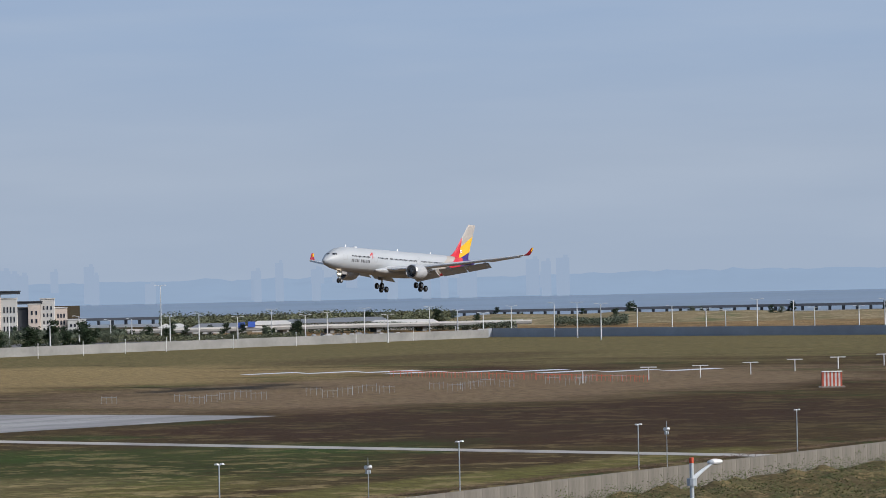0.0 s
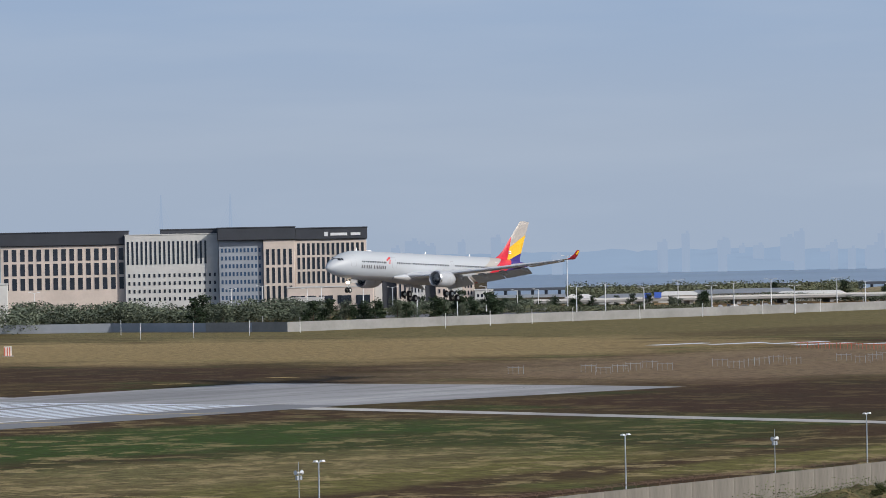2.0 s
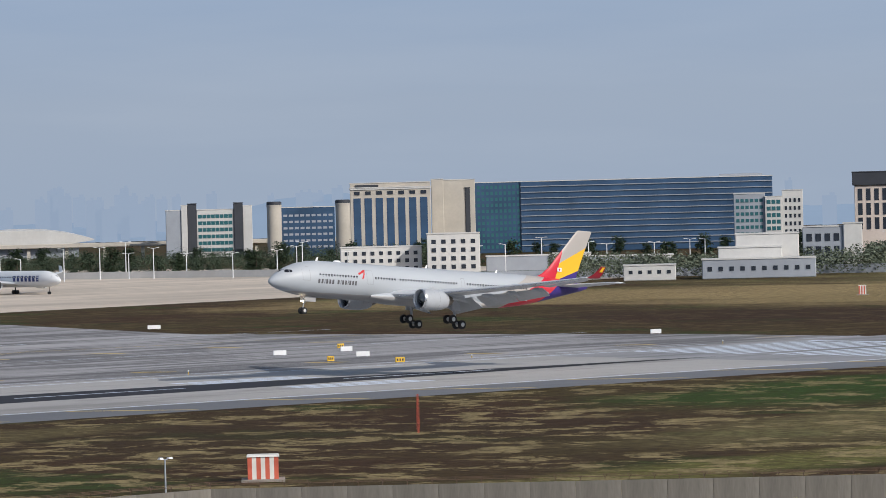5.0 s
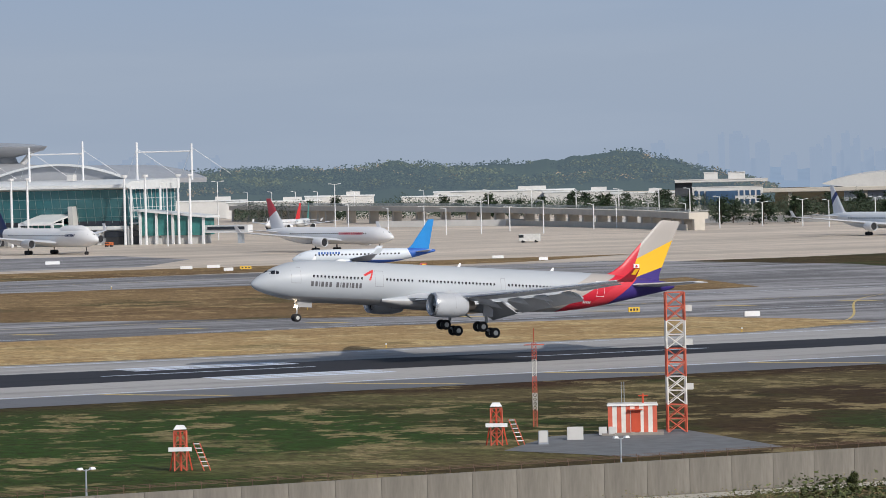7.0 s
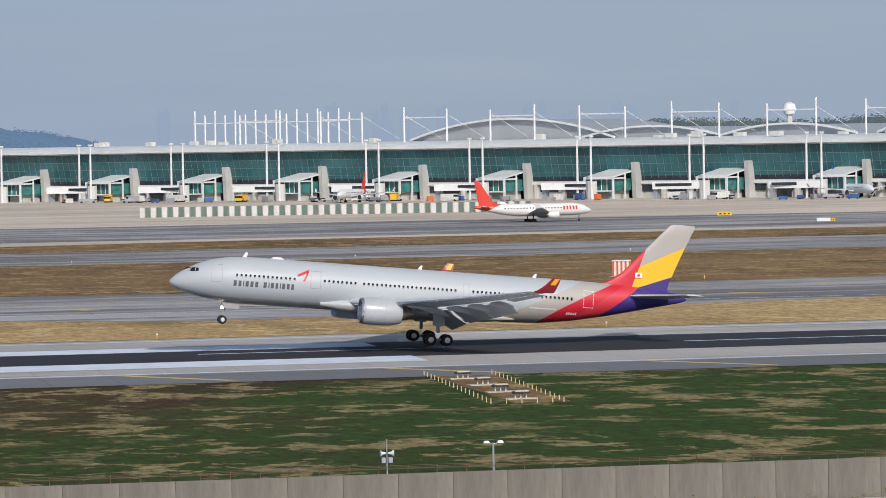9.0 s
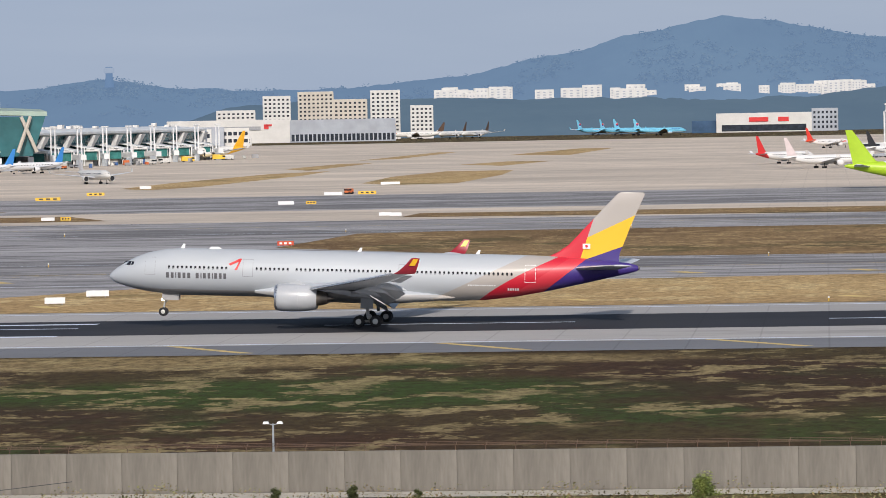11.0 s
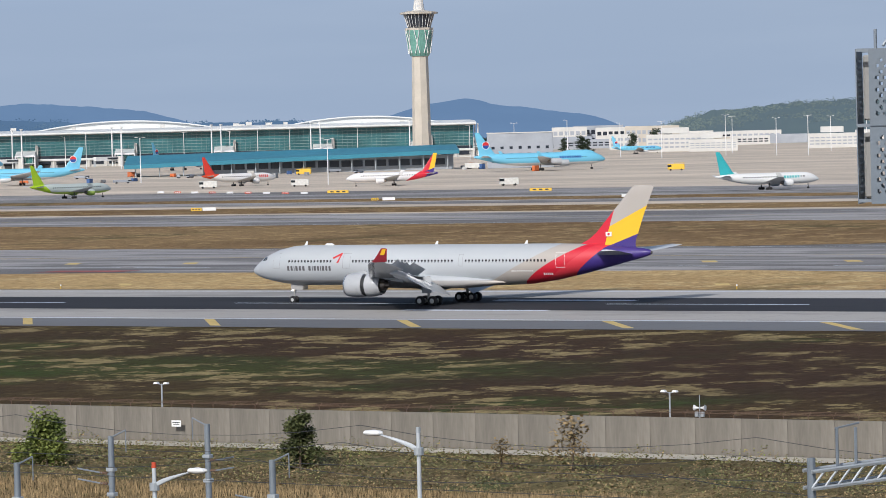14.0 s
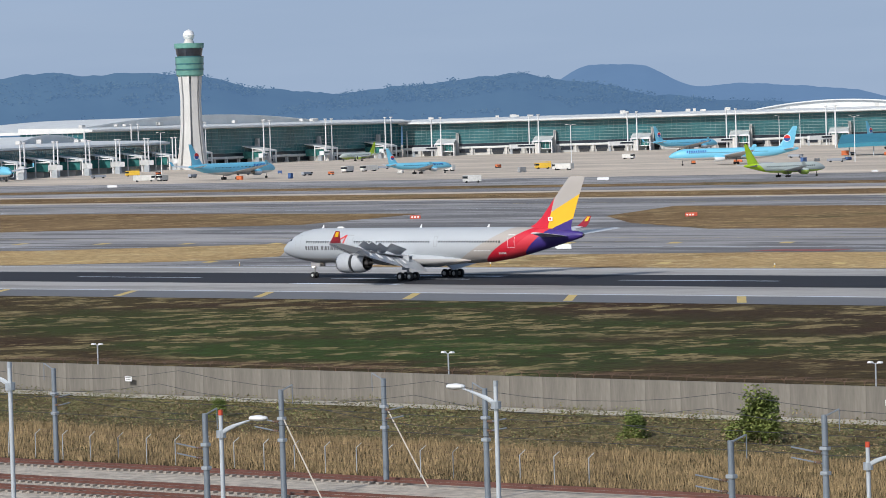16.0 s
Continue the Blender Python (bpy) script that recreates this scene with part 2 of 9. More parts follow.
# centre, half widths, tone, strength
ZONES = ((1190, 720, 420, 380, OLIVE, 0.85), (800, 660, 150, 190, STRAW, 0.75),  (1010, 600, 90, 45, LOAM, 0.45), (740, 430, 180, 95, EARTH, 0.85), (620, 585, 60, 100, LOAM, 0.75), (570, 315, 110, 70, LOAM, 0.8), (400, 233, 90, 9, MOSS, 0.75), (300, 256, 110, 12, MOSS, 0.75), (360, 268, 60, 9, MOSS, 0.6),
         (415, 300, 85, 40, GREEN_TURF, 0.55), (390, 345, 80, 36, GREEN_TURF, 0.85), (335, 288, 70, 26, OLIVE, 0.75), (265, 345, 55, 55, LOAM, 0.6), (110, 345, 88, 60, GREEN_TURF, 0.95), (70, 300, 90, 40, GREEN_TURF, 0.8), (154, 296, 34, 16, OLIVE, 0.6), (215, 372, 60, 14, OLIVE, 0.5),
         (-80, 382, 65, 12, STRAW, 0.65), (-45, 336, 45, 22, GREEN_TURF, 0.75), (-112, 350, 36, 16, EARTH, 0.85), (-150, 318, 70, 26, LOAM, 0.85), (-95, 312, 50, 20, LOAM, 0.7), (-200, 350, 70, 30, LOAM, 0.75), (0, 345, 28, 36, LOAM, 0.6), (739, 803, 150, 90, STRAW, 0.65), (-225, 325, 50, 22, GREEN_TURF, 0.45), (-330, 345, 80, 34, GREEN_TURF, 0.55), (-285, 306, 45, 20, GREEN_TURF, 0.8), (-262, 372, 60, 14, LOAM, 0.6))
M_GRASS = ground_mat("mown_grass", ((0.062, 0.034, 0.017), (0.074, 0.056, 0.022), (0.36, 0.285, 0.14), (0.042, 0.066, 0.015)), ZONES)
M_DRY = ground_mat("dry_grass", ((0.42, 0.28, 0.135), (0.56, 0.395, 0.19), (0.66, 0.51, 0.27), (0.24, 0.19, 0.085)), big=0.012)
M_ISLE = ground_mat("brown_grass", ((0.19, 0.118, 0.058), (0.30, 0.20, 0.098), (0.46, 0.33, 0.165), (0.115, 0.098, 0.043)), big=0.010)
M_RUNWAY = pave_mat("runway_concrete", (0.44, 0.425, 0.41), 0.6, 0.45)
M_RWEND = pave_mat("grooved_runway_end", (0.325, 0.325, 0.335), 0.6, 0.55, repairs=0.4)
M_SHOULDER = pave_mat("shoulder_asphalt", (0.185, 0.19, 0.205), 0.3, 0.7)
M_RUBBER = pave_mat("rubber_deposit", (0.032, 0.032, 0.038), 0.6, 0.4)
M_TAXI = pave_mat("taxiway_asphalt", (0.325, 0.315, 0.318), 0.7, 0.40, repairs=0.9)
M_APRON = pave_mat("apron_concrete", (0.64, 0.55, 0.455), 0.45, 0.62, repairs=0.25)
M_PAINT = mat("white_marking", (0.68, 0.74, 0.83), 0.7, vary=0.1, scale=0.4)
M_YELLOW = mat("yellow_marking", (0.62, 0.46, 0.16), 0.7, vary=0.15, scale=0.5)
M_CONCRETE = mat("wall_concrete", (0.42, 0.40, 0.36), 0.9, vary=0.16, scale=0.12, fine=14, bump=0.02)
M_STEEL = mat("galvanised_steel", (0.42, 0.46, 0.50), 0.45, 0.35, 0.12, 0.8)
M_DARK = mat("dark_grey", (0.03, 0.032, 0.036), 0.5)
M_WHITE = mat("white_paint", (0.78, 0.79, 0.80), 0.4, vary=0.04, scale=0.3)
M_RED = mat("signal_red", (0.55, 0.075, 0.03), 0.55, vary=0.12, scale=0.6)
M_YSIGN = mat("sign_yellow", (0.75, 0.48, 0.05), 0.5, vary=0.06)
M_TYRE = mat("tyre_rubber", (0.018, 0.018, 0.02), 0.8, vary=0.2, scale=2)

# ---- ground, runway, taxiways ----
ground = setting("ground", sheet(geo(), [(-5000, -60), (5000, -60), (5000, 5000), (-5000, 5000)], 0.0), M_GRASS, "mown airfield grass, brown, green and straw-coloured in patches", "ground")
RW0, RW1 = -1600, 586
setting("runway", sheet(geo(), [(RW0, 409), (RW1, 409), (RW1, 484), (RW0, 484)], 0.05), M_RUNWAY, "light grey concrete runway with long streaks", "runway")
setting("runway_shoulder", sheet(geo(), [(RW0, 392.5), (500, 392.5), (500, 409.2), (RW0, 409.2)], 0.046), M_SHOULDER, "dark asphalt shoulder beside the runway", "runway shoulder")
setting("runway_end", sheet(geo(), [(430, 411), (585.8, 409.1), (585.8, 483.8), (430, 482)], 0.056), M_RWEND, "grey grooved concrete at the runway's end", "runway")
setting("runway_pad", sheet(geo(), [(500.2, 392.4), (582, 378), (586, 408.9), (500.2, 408.9)], 0.050), M_RWEND, "light grey concrete pad at the runway's end", "runway")
setting("rubber_marks", sheet(geo(), [(-1500, 436), (-900, 432), (120, 431), (330, 437), (440, 446), (330, 455), (120, 463), (-900, 462), (-1500, 458)], 0.058), M_RUBBER, "black tyre rubber along the runway's touchdown line", "tyre marks")
g = geo()
for y in (410.3, 479.5):
    sheet(g, [(RW0, y - 0.45), (498, y - 0.45), (498, y + 0.45), (RW0, y + 0.45)], 0.064)
k = -1200
while k < 380:      # centre line dashes and touchdown bars
    sheet(g, [(k, 446.4), (k + 30, 446.4), (k + 30, 447.3), (k, 447.3)], 0.066)
    k += 60
setting("runway_lines", g, M_PAINT, "white painted side lines and centre line dashes on the runway", "runway marking")
g = geo()
for i in range(16):     # piano keys at the landing threshold
    y = 413 + i * 4.1
    if abs(y - 445) > 2.5:
        sheet(g, [(448, y), (492, y), (492, y + 2.1), (448, y + 2.1)], 0.066)
sheet(g, [(494, 411), (496.5, 411), (496.5, 479), (494, 479)], 0.066)
for x0, x1, ys in ((188, 211.5, (426.5, 429.5, 432.5, 456, 459, 462)), (338, 361.5, (428, 431, 434, 455, 458, 461)), (-112.3, -89.3, (430.7, 456)), (-262.4, -240.2, (431, 456)), (-414, -391, (431.5, 456))):
    for y in ys:
        sheet(g, [(x0, y - 1.1), (x1, y - 1.1), (x1, y + 1.1), (x0, y + 1.1)], 0.066)
for y0, y1 in ((421, 432), (454, 463.5)):     # aiming point bars
    sheet(g, [(24, y0), (83, y0), (83, y1), (24, y1)], 0.068)
setting("runway_bars", g, M_PAINT, "white threshold stripes and touchdown bars on the runway", "runway marking")
g = geo()
for k in range(-50, 17):      # slanting yellow shoulder bars
    x = -7.7 + 29.55 * k
    sheet(g, [(x - 5.8, 408.8), (x - 4.2, 408.8), (x + 6.2, 395), (x + 4.6, 395)], 0.064)
setting("shoulder_bars", g, M_YELLOW, "slanting yellow bars painted on the runway shoulder", "runway marking")
setting("taxiway", sheet(geo(), [(-2600, 484), (516, 484), (516, 533), (487, 655), (527, 802), (520, 905), (-2600, 905)], 0.030), M_TAXI, "grey asphalt taxiways with dark tyre streaks", "taxiway")
setting("apron", sheet(geo(), [(-3600, 880), (560, 880), (792, 936), (1010, 1030), (1150, 1300), (1080, 2300), (900, 3600), (-3600, 3600)], 0.022), M_APRON, "wide pale concrete apron in front of the terminals", "apron")
g = geo()
for y in (487.5, 563.0, 646.0, 811.0, 902.0):       # pale edge lines of the taxiways
    for k in range(-60, 26):
        if (k * 7 + int(y)) % 5:
            sheet(g, [(k * 20, y - 0.35), (k * 20 + 17, y - 0.35), (k * 20 + 17, y + 0.35), (k * 20, y + 0.35)], 0.066)
setting("taxiway_edges", g, M_PAINT, "worn pale edge lines along the taxiways", "taxiway marking")
g = geo()
for k in range(-40, 18):        # yellow shoulder dashes and centre lines
    sheet(g, [(k * 27 + 2, 584), (k * 27 + 5, 584), (k * 27 + 9, 577), (k * 27 + 6, 577)], 0.066)
    sheet(g, [(k * 36, 503), (k * 36 + 2.5, 503), (k * 36 + 6, 497), (k * 36 + 3.5, 497)], 0.074)
for y in (606.0, 858.0):
    sheet(g, [(-1500, y - 0.25), (500, y - 0.25), (500, y + 0.25), (-1500, y + 0.25)], 0.066)
for cx in (-170, -500, 360):      # exit lines bending off the runway
    q = [(cx - 60 + 4.5 * i, 486 + 125 * (i / 27) ** 2 * (3 - 2 * i / 27)) for i in range(28)]
    for (xa, ya), (xb, yb) in zip(q, q[1:]):
        sheet(g, [(xa, ya), (xb, yb), (xb + 0.5, yb), (xa + 0.5, ya)], 0.067)
setting("taxiway_lines", g, M_YELLOW, "yellow centre lines and dashes on the taxiways", "taxiway marking")
for x, y in ((-366, 537), (-183, 640), (-400, 548)):
    setting("painted_panel", sheet(geo(), [(x - 9, y - 3.5), (x + 9, y - 3.5), (x + 10, y + 3.5), (x - 8, y + 3.5)], 0.067), mat("faded_red_paint", (0.30, 0.085, 0.075), 0.8, vary=0.2, scale=0.3), "faded red holding panel painted on the taxiway", "taxiway marking")
setting("apron_taxiway", sheet(geo(), [(-2600, 1010), (420, 1010), (470, 1090), (480, 1180), (-2600, 1300)], 0.034), M_TAXI, "grey taxiway strip across the apron", "taxiway")


def grass_isle(pts, material, label):
    setting("grass_strip", sheet(geo(), pts, 0.07), material, label, "grass strip")


DRYL, BRNL = "straw-coloured dry grass between runway and taxiway", "brown mown grass between two taxiways"
grass_isle([(-117, 484.5), (300, 484.5), (334, 500), (333, 520), (325, 545), (270, 560), (180, 556), (75, 532), (8, 566), (-100, 554), (-119, 527), (-113, 502)], M_DRY, DRYL)
grass_isle([(-450, 484.5), (-220, 484.5), (-199, 492), (-218, 534), (-268, 547), (-400, 540), (-452, 528)], M_DRY, DRYL)
grass_isle([(-1500, 484.5), (-535, 484.5), (-505, 505), (-504, 522), (-556, 580), (-600, 545), (-1500, 545)], M_DRY, DRYL)
grass_isle([(-106, 719), (-45, 652), (98, 634), (237, 636), (302, 588), (341, 612), (345, 660), (366, 795), (324, 806), (-80, 808), (-100, 800)], M_ISLE, BRNL)
grass_isle([(-552, 690), (-500, 652), (-321, 650), (-190, 690), (-186, 740), (-192, 775), (-400, 810), (-556, 805), (-640, 820), (-600, 740)], M_ISLE, BRNL)
grass_isle([(-1800, 650), (-729, 650), (-660, 692), (-690, 772), (-830, 796), (-1800, 802)], M_ISLE, BRNL)
grass_isle([(396, 663), (417, 669), (445, 746), (400, 720)], M_ISLE, BRNL)
grass_isle([(-105, 926), (15, 905), (360, 905), (500, 925), (560, 970), (330, 985), (150, 985), (15, 960), (-104, 962)], M_ISLE, BRNL)
grass_isle([(-2000, 925), (-449, 918), (-180, 935), (-200, 985), (-478, 978), (-2000, 1010)], M_ISLE, BRNL)
grass_isle([(-2000, 1085), (-530, 1050), (-230, 1046), (-244, 1076), (-530, 1092), (-2000, 1125)], M_ISLE, BRNL)
APL = "small rounded brown grass island in the apron"
for pts in ([(-262, 1385), (-262, 1500), (-252, 1700), (-232, 1760), (-228, 1632), (-234, 1400), (-245, 1350)], [(-175, 1416), (-180, 1560), (-170, 1690), (-140, 1690), (-134, 1560), (-136, 1384), (-158, 1370)], [(-268, 1857), (-262, 2033), (-245, 2040), (-246, 1785)], [(-186, 1908), (-170, 2010), (-144, 2004), (-158, 1842)], [(-270, 2167), (-266, 2592), (-252, 2580), (-252, 2223)], [(-196, 2328), (-176, 2690), (-150, 2690), (-154, 2269)]):
    grass_isle(pts, M_DRY, APL)
setting("service_road", sheet(geo(), [(451, 196), (457, 196), (492, 393), (485, 393)], 0.05), M_RUNWAY, "narrow grey service road across the grass to the runway's end", "road")

# ---- airliners ----
NOSE = ((0.0, -0.75, 0.03), (0.15, -0.745, 0.32), (0.4, -0.72, 0.56), (1.0, -0.62, 0.95), (2.0, -0.45, 1.45), (3.2, -0.28, 1.90), (4.8, -0.12, 2.35), (7.0, -0.02, 2.70), (9.0, 0.0, 2.82))
TAIL = ((22.6, 0.0, 2.82), (18.6, 0.10, 2.74), (14.6, 0.36, 2.48), (10.6, 0.72, 2.05), (6.6, 1.10, 1.50), (3.6, 1.34, 1.02), (1.2, 1.50, 0.62), (0.25, 1.55, 0.38), (0.0, 1.55, 0.22))


def profile(length, radius):
    """Stations (x from the nose, centre height, radius) of a fuselage."""
    q = radius / 2.82
    st = [(x * q, z * q, r * q) for x, z, r in NOSE]
    n = 18
    a, b = 9.0 * q, length - 22.6 * q * 0.98
    st += [(a + (b - a) * i / n, 0.0, radius) for i in range(1, n)]
    st += [(length - x * q * 0.98, z * q, r * q) for x, z, r in TAIL]
    return st


def skin(st, x, dz):
    """Half width of the body at height dz above the middle of the cabin."""
    for (x0, z0, r0), (x1, z1, r1) in zip(st, st[1:]):
        if x0 <= x <= x1:
            k = (x - x0) / (x1 - x0)
            z, r = z0 + (z1 - z0) * k, r0 + (r1 - r0) * k
            return sqrt(max(r * r - (dz - z) ** 2, 0.0004))
    return 0.02


def foil(x, y, z, chord, thick, n=9, drop=0.0):
    """A wing section at span y: nose at x, running aft."""
    up, dn = [], []
    for i in range(n):
        c = (1 - cos(pi * i / (n - 1))) / 2
        t = 5 * thick * (0.2969 * sqrt(c) - 0.126 * c - 0.3516 * c * c + 0.2843 * c ** 3 - 0.1015 * c ** 4)
        camber = 0.02 * sin(pi * c)
        up.append((x + c * chord, y, z + (camber + t) * chord - drop * c))
        dn.append((x + c * chord, y, z + (camber - t) * chord - drop * c))
    return up + dn[-2:0:-1]


def foil_up(x, y, z, chord, thick, n=7):
    """A fin section at height z."""
    return [(px, pz - z + y, z) for px, _, pz in foil(x, 0, z, chord, thick, n)]


def wheel(name, parent, x, y, z, r, w):
    """A tyre with a rim, axle along y."""
    key = ("tyre", r, w)
    if key not in SHARED:
        SHARED[key] = mesh_of("tyre", lathe(geo(), [(-w / 2, r * 0.55), (-w / 2, r * 0.86), (-w * 0.36, r * 0.98), (0, r), (w * 0.36, r * 0.98), (w / 2, r * 0.86), (w / 2, r * 0.55)], 20, axis="y"), M_TYRE, True)
        SHARED[("rim", r, w)] = mesh_of("rim", lathe(geo(), [(-w * 0.54, r * 0.16), (-w * 0.54, r * 0.42), (-w * 0.46, r * 0.55), (w * 0.46, r * 0.55), (w * 0.54, r * 0.42), (w * 0.54, r * 0.16)], 14, axis="y"), M_RIM, True)
    t = part(name, SHARED[key], None, parent)
    t.location = (x, y, z)
    part("rim", SHARED[("rim", r, w)], None, t)
    return t


SHARED = {}
M_RIM = mat("wheel_alloy", (0.55, 0.55, 0.53), 0.4, 0.5)
M_GEAR = mat("gear_steel", (0.42, 0.42, 0.42), 0.45, 0.4)
M_WING = mat("wing_grey", (0.60, 0.62, 0.65), 0.38, 0.1, 0.05, 0.2)
M_BAREMETAL = mat("polished_lip", (0.62, 0.63, 0.65), 0.28, 0.85, 0.05)
M_HOT = mat("exhaust_metal", (0.25, 0.22, 0.19), 0.4, 0.8, 0.2, 0.9)
M_FAN = mat("fan_dark", (0.035, 0.037, 0.042), 0.4, 0.4)
M_GLASS_DK = mat("cockpit_glass", (0.02, 0.022, 0.028), 0.12, vary=0.05)
M_BODYLINE = mat("seam_grey", (0.30, 0.31, 0.33), 0.5)
M_FLAP = mat("flap_grey", (0.44, 0.455, 0.47), 0.45, 0.05, 0.08, 0.3)


def livery(name, top, bands=(), belly=None, belly_z=-1.9, rough=0.52, fin_bands=(), gear_x=0.0, zc=5.3):
    """Paint in the aircraft's own space. bands: (x at the cabin middle, slope, colour) in order to the tail; the colour starts
    aft of the slanting line. fin_bands: (a, b, c, colour) where a x + b z > c, above the cabin roof."""
    m = bpy.data.materials.new(name)
    m.use_nodes = True
    nt = m.node_tree
    bs = nt.nodes["Principled BSDF"]
    tc = nt.nodes.new("ShaderNodeTexCoord")
    sp = nt.nodes.new("ShaderNodeSeparateXYZ")
    nt.links.new(tc.outputs["Object"], sp.inputs[0])
    x = node_math(nt, "ADD", sp.outputs[0], gear_x)
    z = node_math(nt, "SUBTRACT", sp.outputs[2], zc)
    dirt = node_noise(nt, 0.6, (0.25, 1, 1), 5.0, 0.3, 0.75)
    c = node_mix(nt, node_math(nt, "MULTIPLY", dirt, 0.5), tuple(top), tuple(q * 0.9 for q in top))
    if belly:
        c = node_mix(nt, node_math(nt, "LESS_THAN", z, belly_z), c, tuple(belly))
    for x0, slope, bend, col in bands:
        lim = node_math(nt, "ADD", node_math(nt, "MULTIPLY", z, slope), node_math(nt, "MULTIPLY", node_math(nt, "MULTIPLY", z, z), bend))
        c = node_mix(nt, node_math(nt, "GREATER_THAN", node_math(nt, "SUBTRACT", x, lim), x0), c, tuple(col))
    for a, b, d, col in fin_bands:
        lim = node_math(nt, "ADD", node_math(nt, "MULTIPLY", x, a), node_math(nt, "MULTIPLY", z, b))
        c = node_mix(nt, node_math(nt, "GREATER_THAN", lim, d), c, tuple(col))
    nt.links.new(c, bs.inputs["Base Color"])
    bs.inputs["Roughness"].default_value = rough
    bs.inputs["Coat Weight"].default_value, bs.inputs["Coat Roughness"].default_value = 0.12, 0.25
    return m


def body_geo(st, zc, gx, n):
    return loft(geo(), [[(x - gx, r * sin(2 * pi * i / n), zc + z + r * cos(2 * pi * i / n)) for i in range(n)] for x, z, r in st])


def patch(g, st, zc, gx, pts, side=-1, out=0.012):
    """A decal on the body: corner points (x, dz)."""
    n = len(g[0])
    for x, dz in pts:
        g[0].append((x - gx, side * (skin(st, x, dz) + out), zc + dz))
    idx = tuple(range(n, n + len(pts)))
    g[1].append(idx if side < 0 else idx[::-1])


def strip(g, st, zc, gx, x0, x1, z0, z1, side=-1, nz=3, out=0.012):
    for i in range(nz):
        a, b = z0 + (z1 - z0) * i / nz, z0 + (z1 - z0) * (i + 1) / nz
        patch(g, st, zc, gx, [(x0, a), (x1, a), (x1, b), (x0, b)], side, out)


# livery colours
WHITE, GREY, RED, PLUM, BLUE, GOLD = (0.425, 0.455, 0.49), (0.40, 0.37, 0.345), (0.56, 0.014, 0.035), (0.60, 0.035, 0.055), (0.045, 0.025, 0.19), (0.80, 0.46, 0.02)
GX, ZC, LEN = 32.05, 5.40, 63.66
ST = profile(LEN, 2.82)
M_JET = livery("white_grey_red_blue_paint", WHITE, ((44.6, 2.05, 0.0, GREY), (48.7, 1.75, 0.10, RED), (51.6, 1.50, 0.0, PLUM), (54.3, 1.25, 0.0, BLUE)), (0.33, 0.325, 0.325), -2.05, gear_x=GX, zc=ZC)
# fin: red front, blue foot, gold middle, grey tip
M_FIN = livery("fin_paint", RED, (), None, gear_x=GX, zc=ZC, fin_bands=((1.0, -0.90, 52.9, PLUM), (1.0, -0.31, 55.95, GOLD), (0.37, -1.0, 18.75, BLUE), (-0.49, 1.0, -23.1, GREY), (-1.0, 0.31, -55.95, RED)))
M_TIPFIN = mat("winglet_plum", (0.30, 0.015, 0.03), 0.4, vary=0.1, scale=0.8)
M_TIPGOLD = mat("winglet_gold", (0.80, 0.46, 0.02), 0.4, vary=0.05)
M_NACELLE = mat("nacelle_white", (0.44, 0.46, 0.49), 0.3, vary=0.05, scale=0.5)
M_TITLE = mat("title_grey", (0.10, 0.10, 0.11), 0.5, vary=0.05)
M_LOGO = mat("logo_red", (0.62, 0.03, 0.03), 0.45, vary=0.04)
M_BLACKISH = mat("belly_aerial", (0.6, 0.6, 0.6), 0.5)

jet = thing("airliner", pose(0, 447.5, 0), "landing white twin-engine airliner with grey, red and blue tail", "airplane")
fus = part("fuselage", body_geo(ST, ZC, GX, 56), M_JET, jet, "white forward body, grey and red and blue rear", True)


def wing_chord(y):
    """Leading edge x, chord and height at span y."""
    k = max(0.0, (y - 2.6) / 26.7)
    le = 21.3 + 26.7 * tan(radians(31.3)) * k
    te = 33.6 + 0.5 * min(1, (y - 2.6) / 6.8) if y < 9.4 else 34.1 + (40.2 - 34.1) * (y - 9.4) / 19.9
    return le, te - le, 3.55 + 3.5 * k ** 1.25


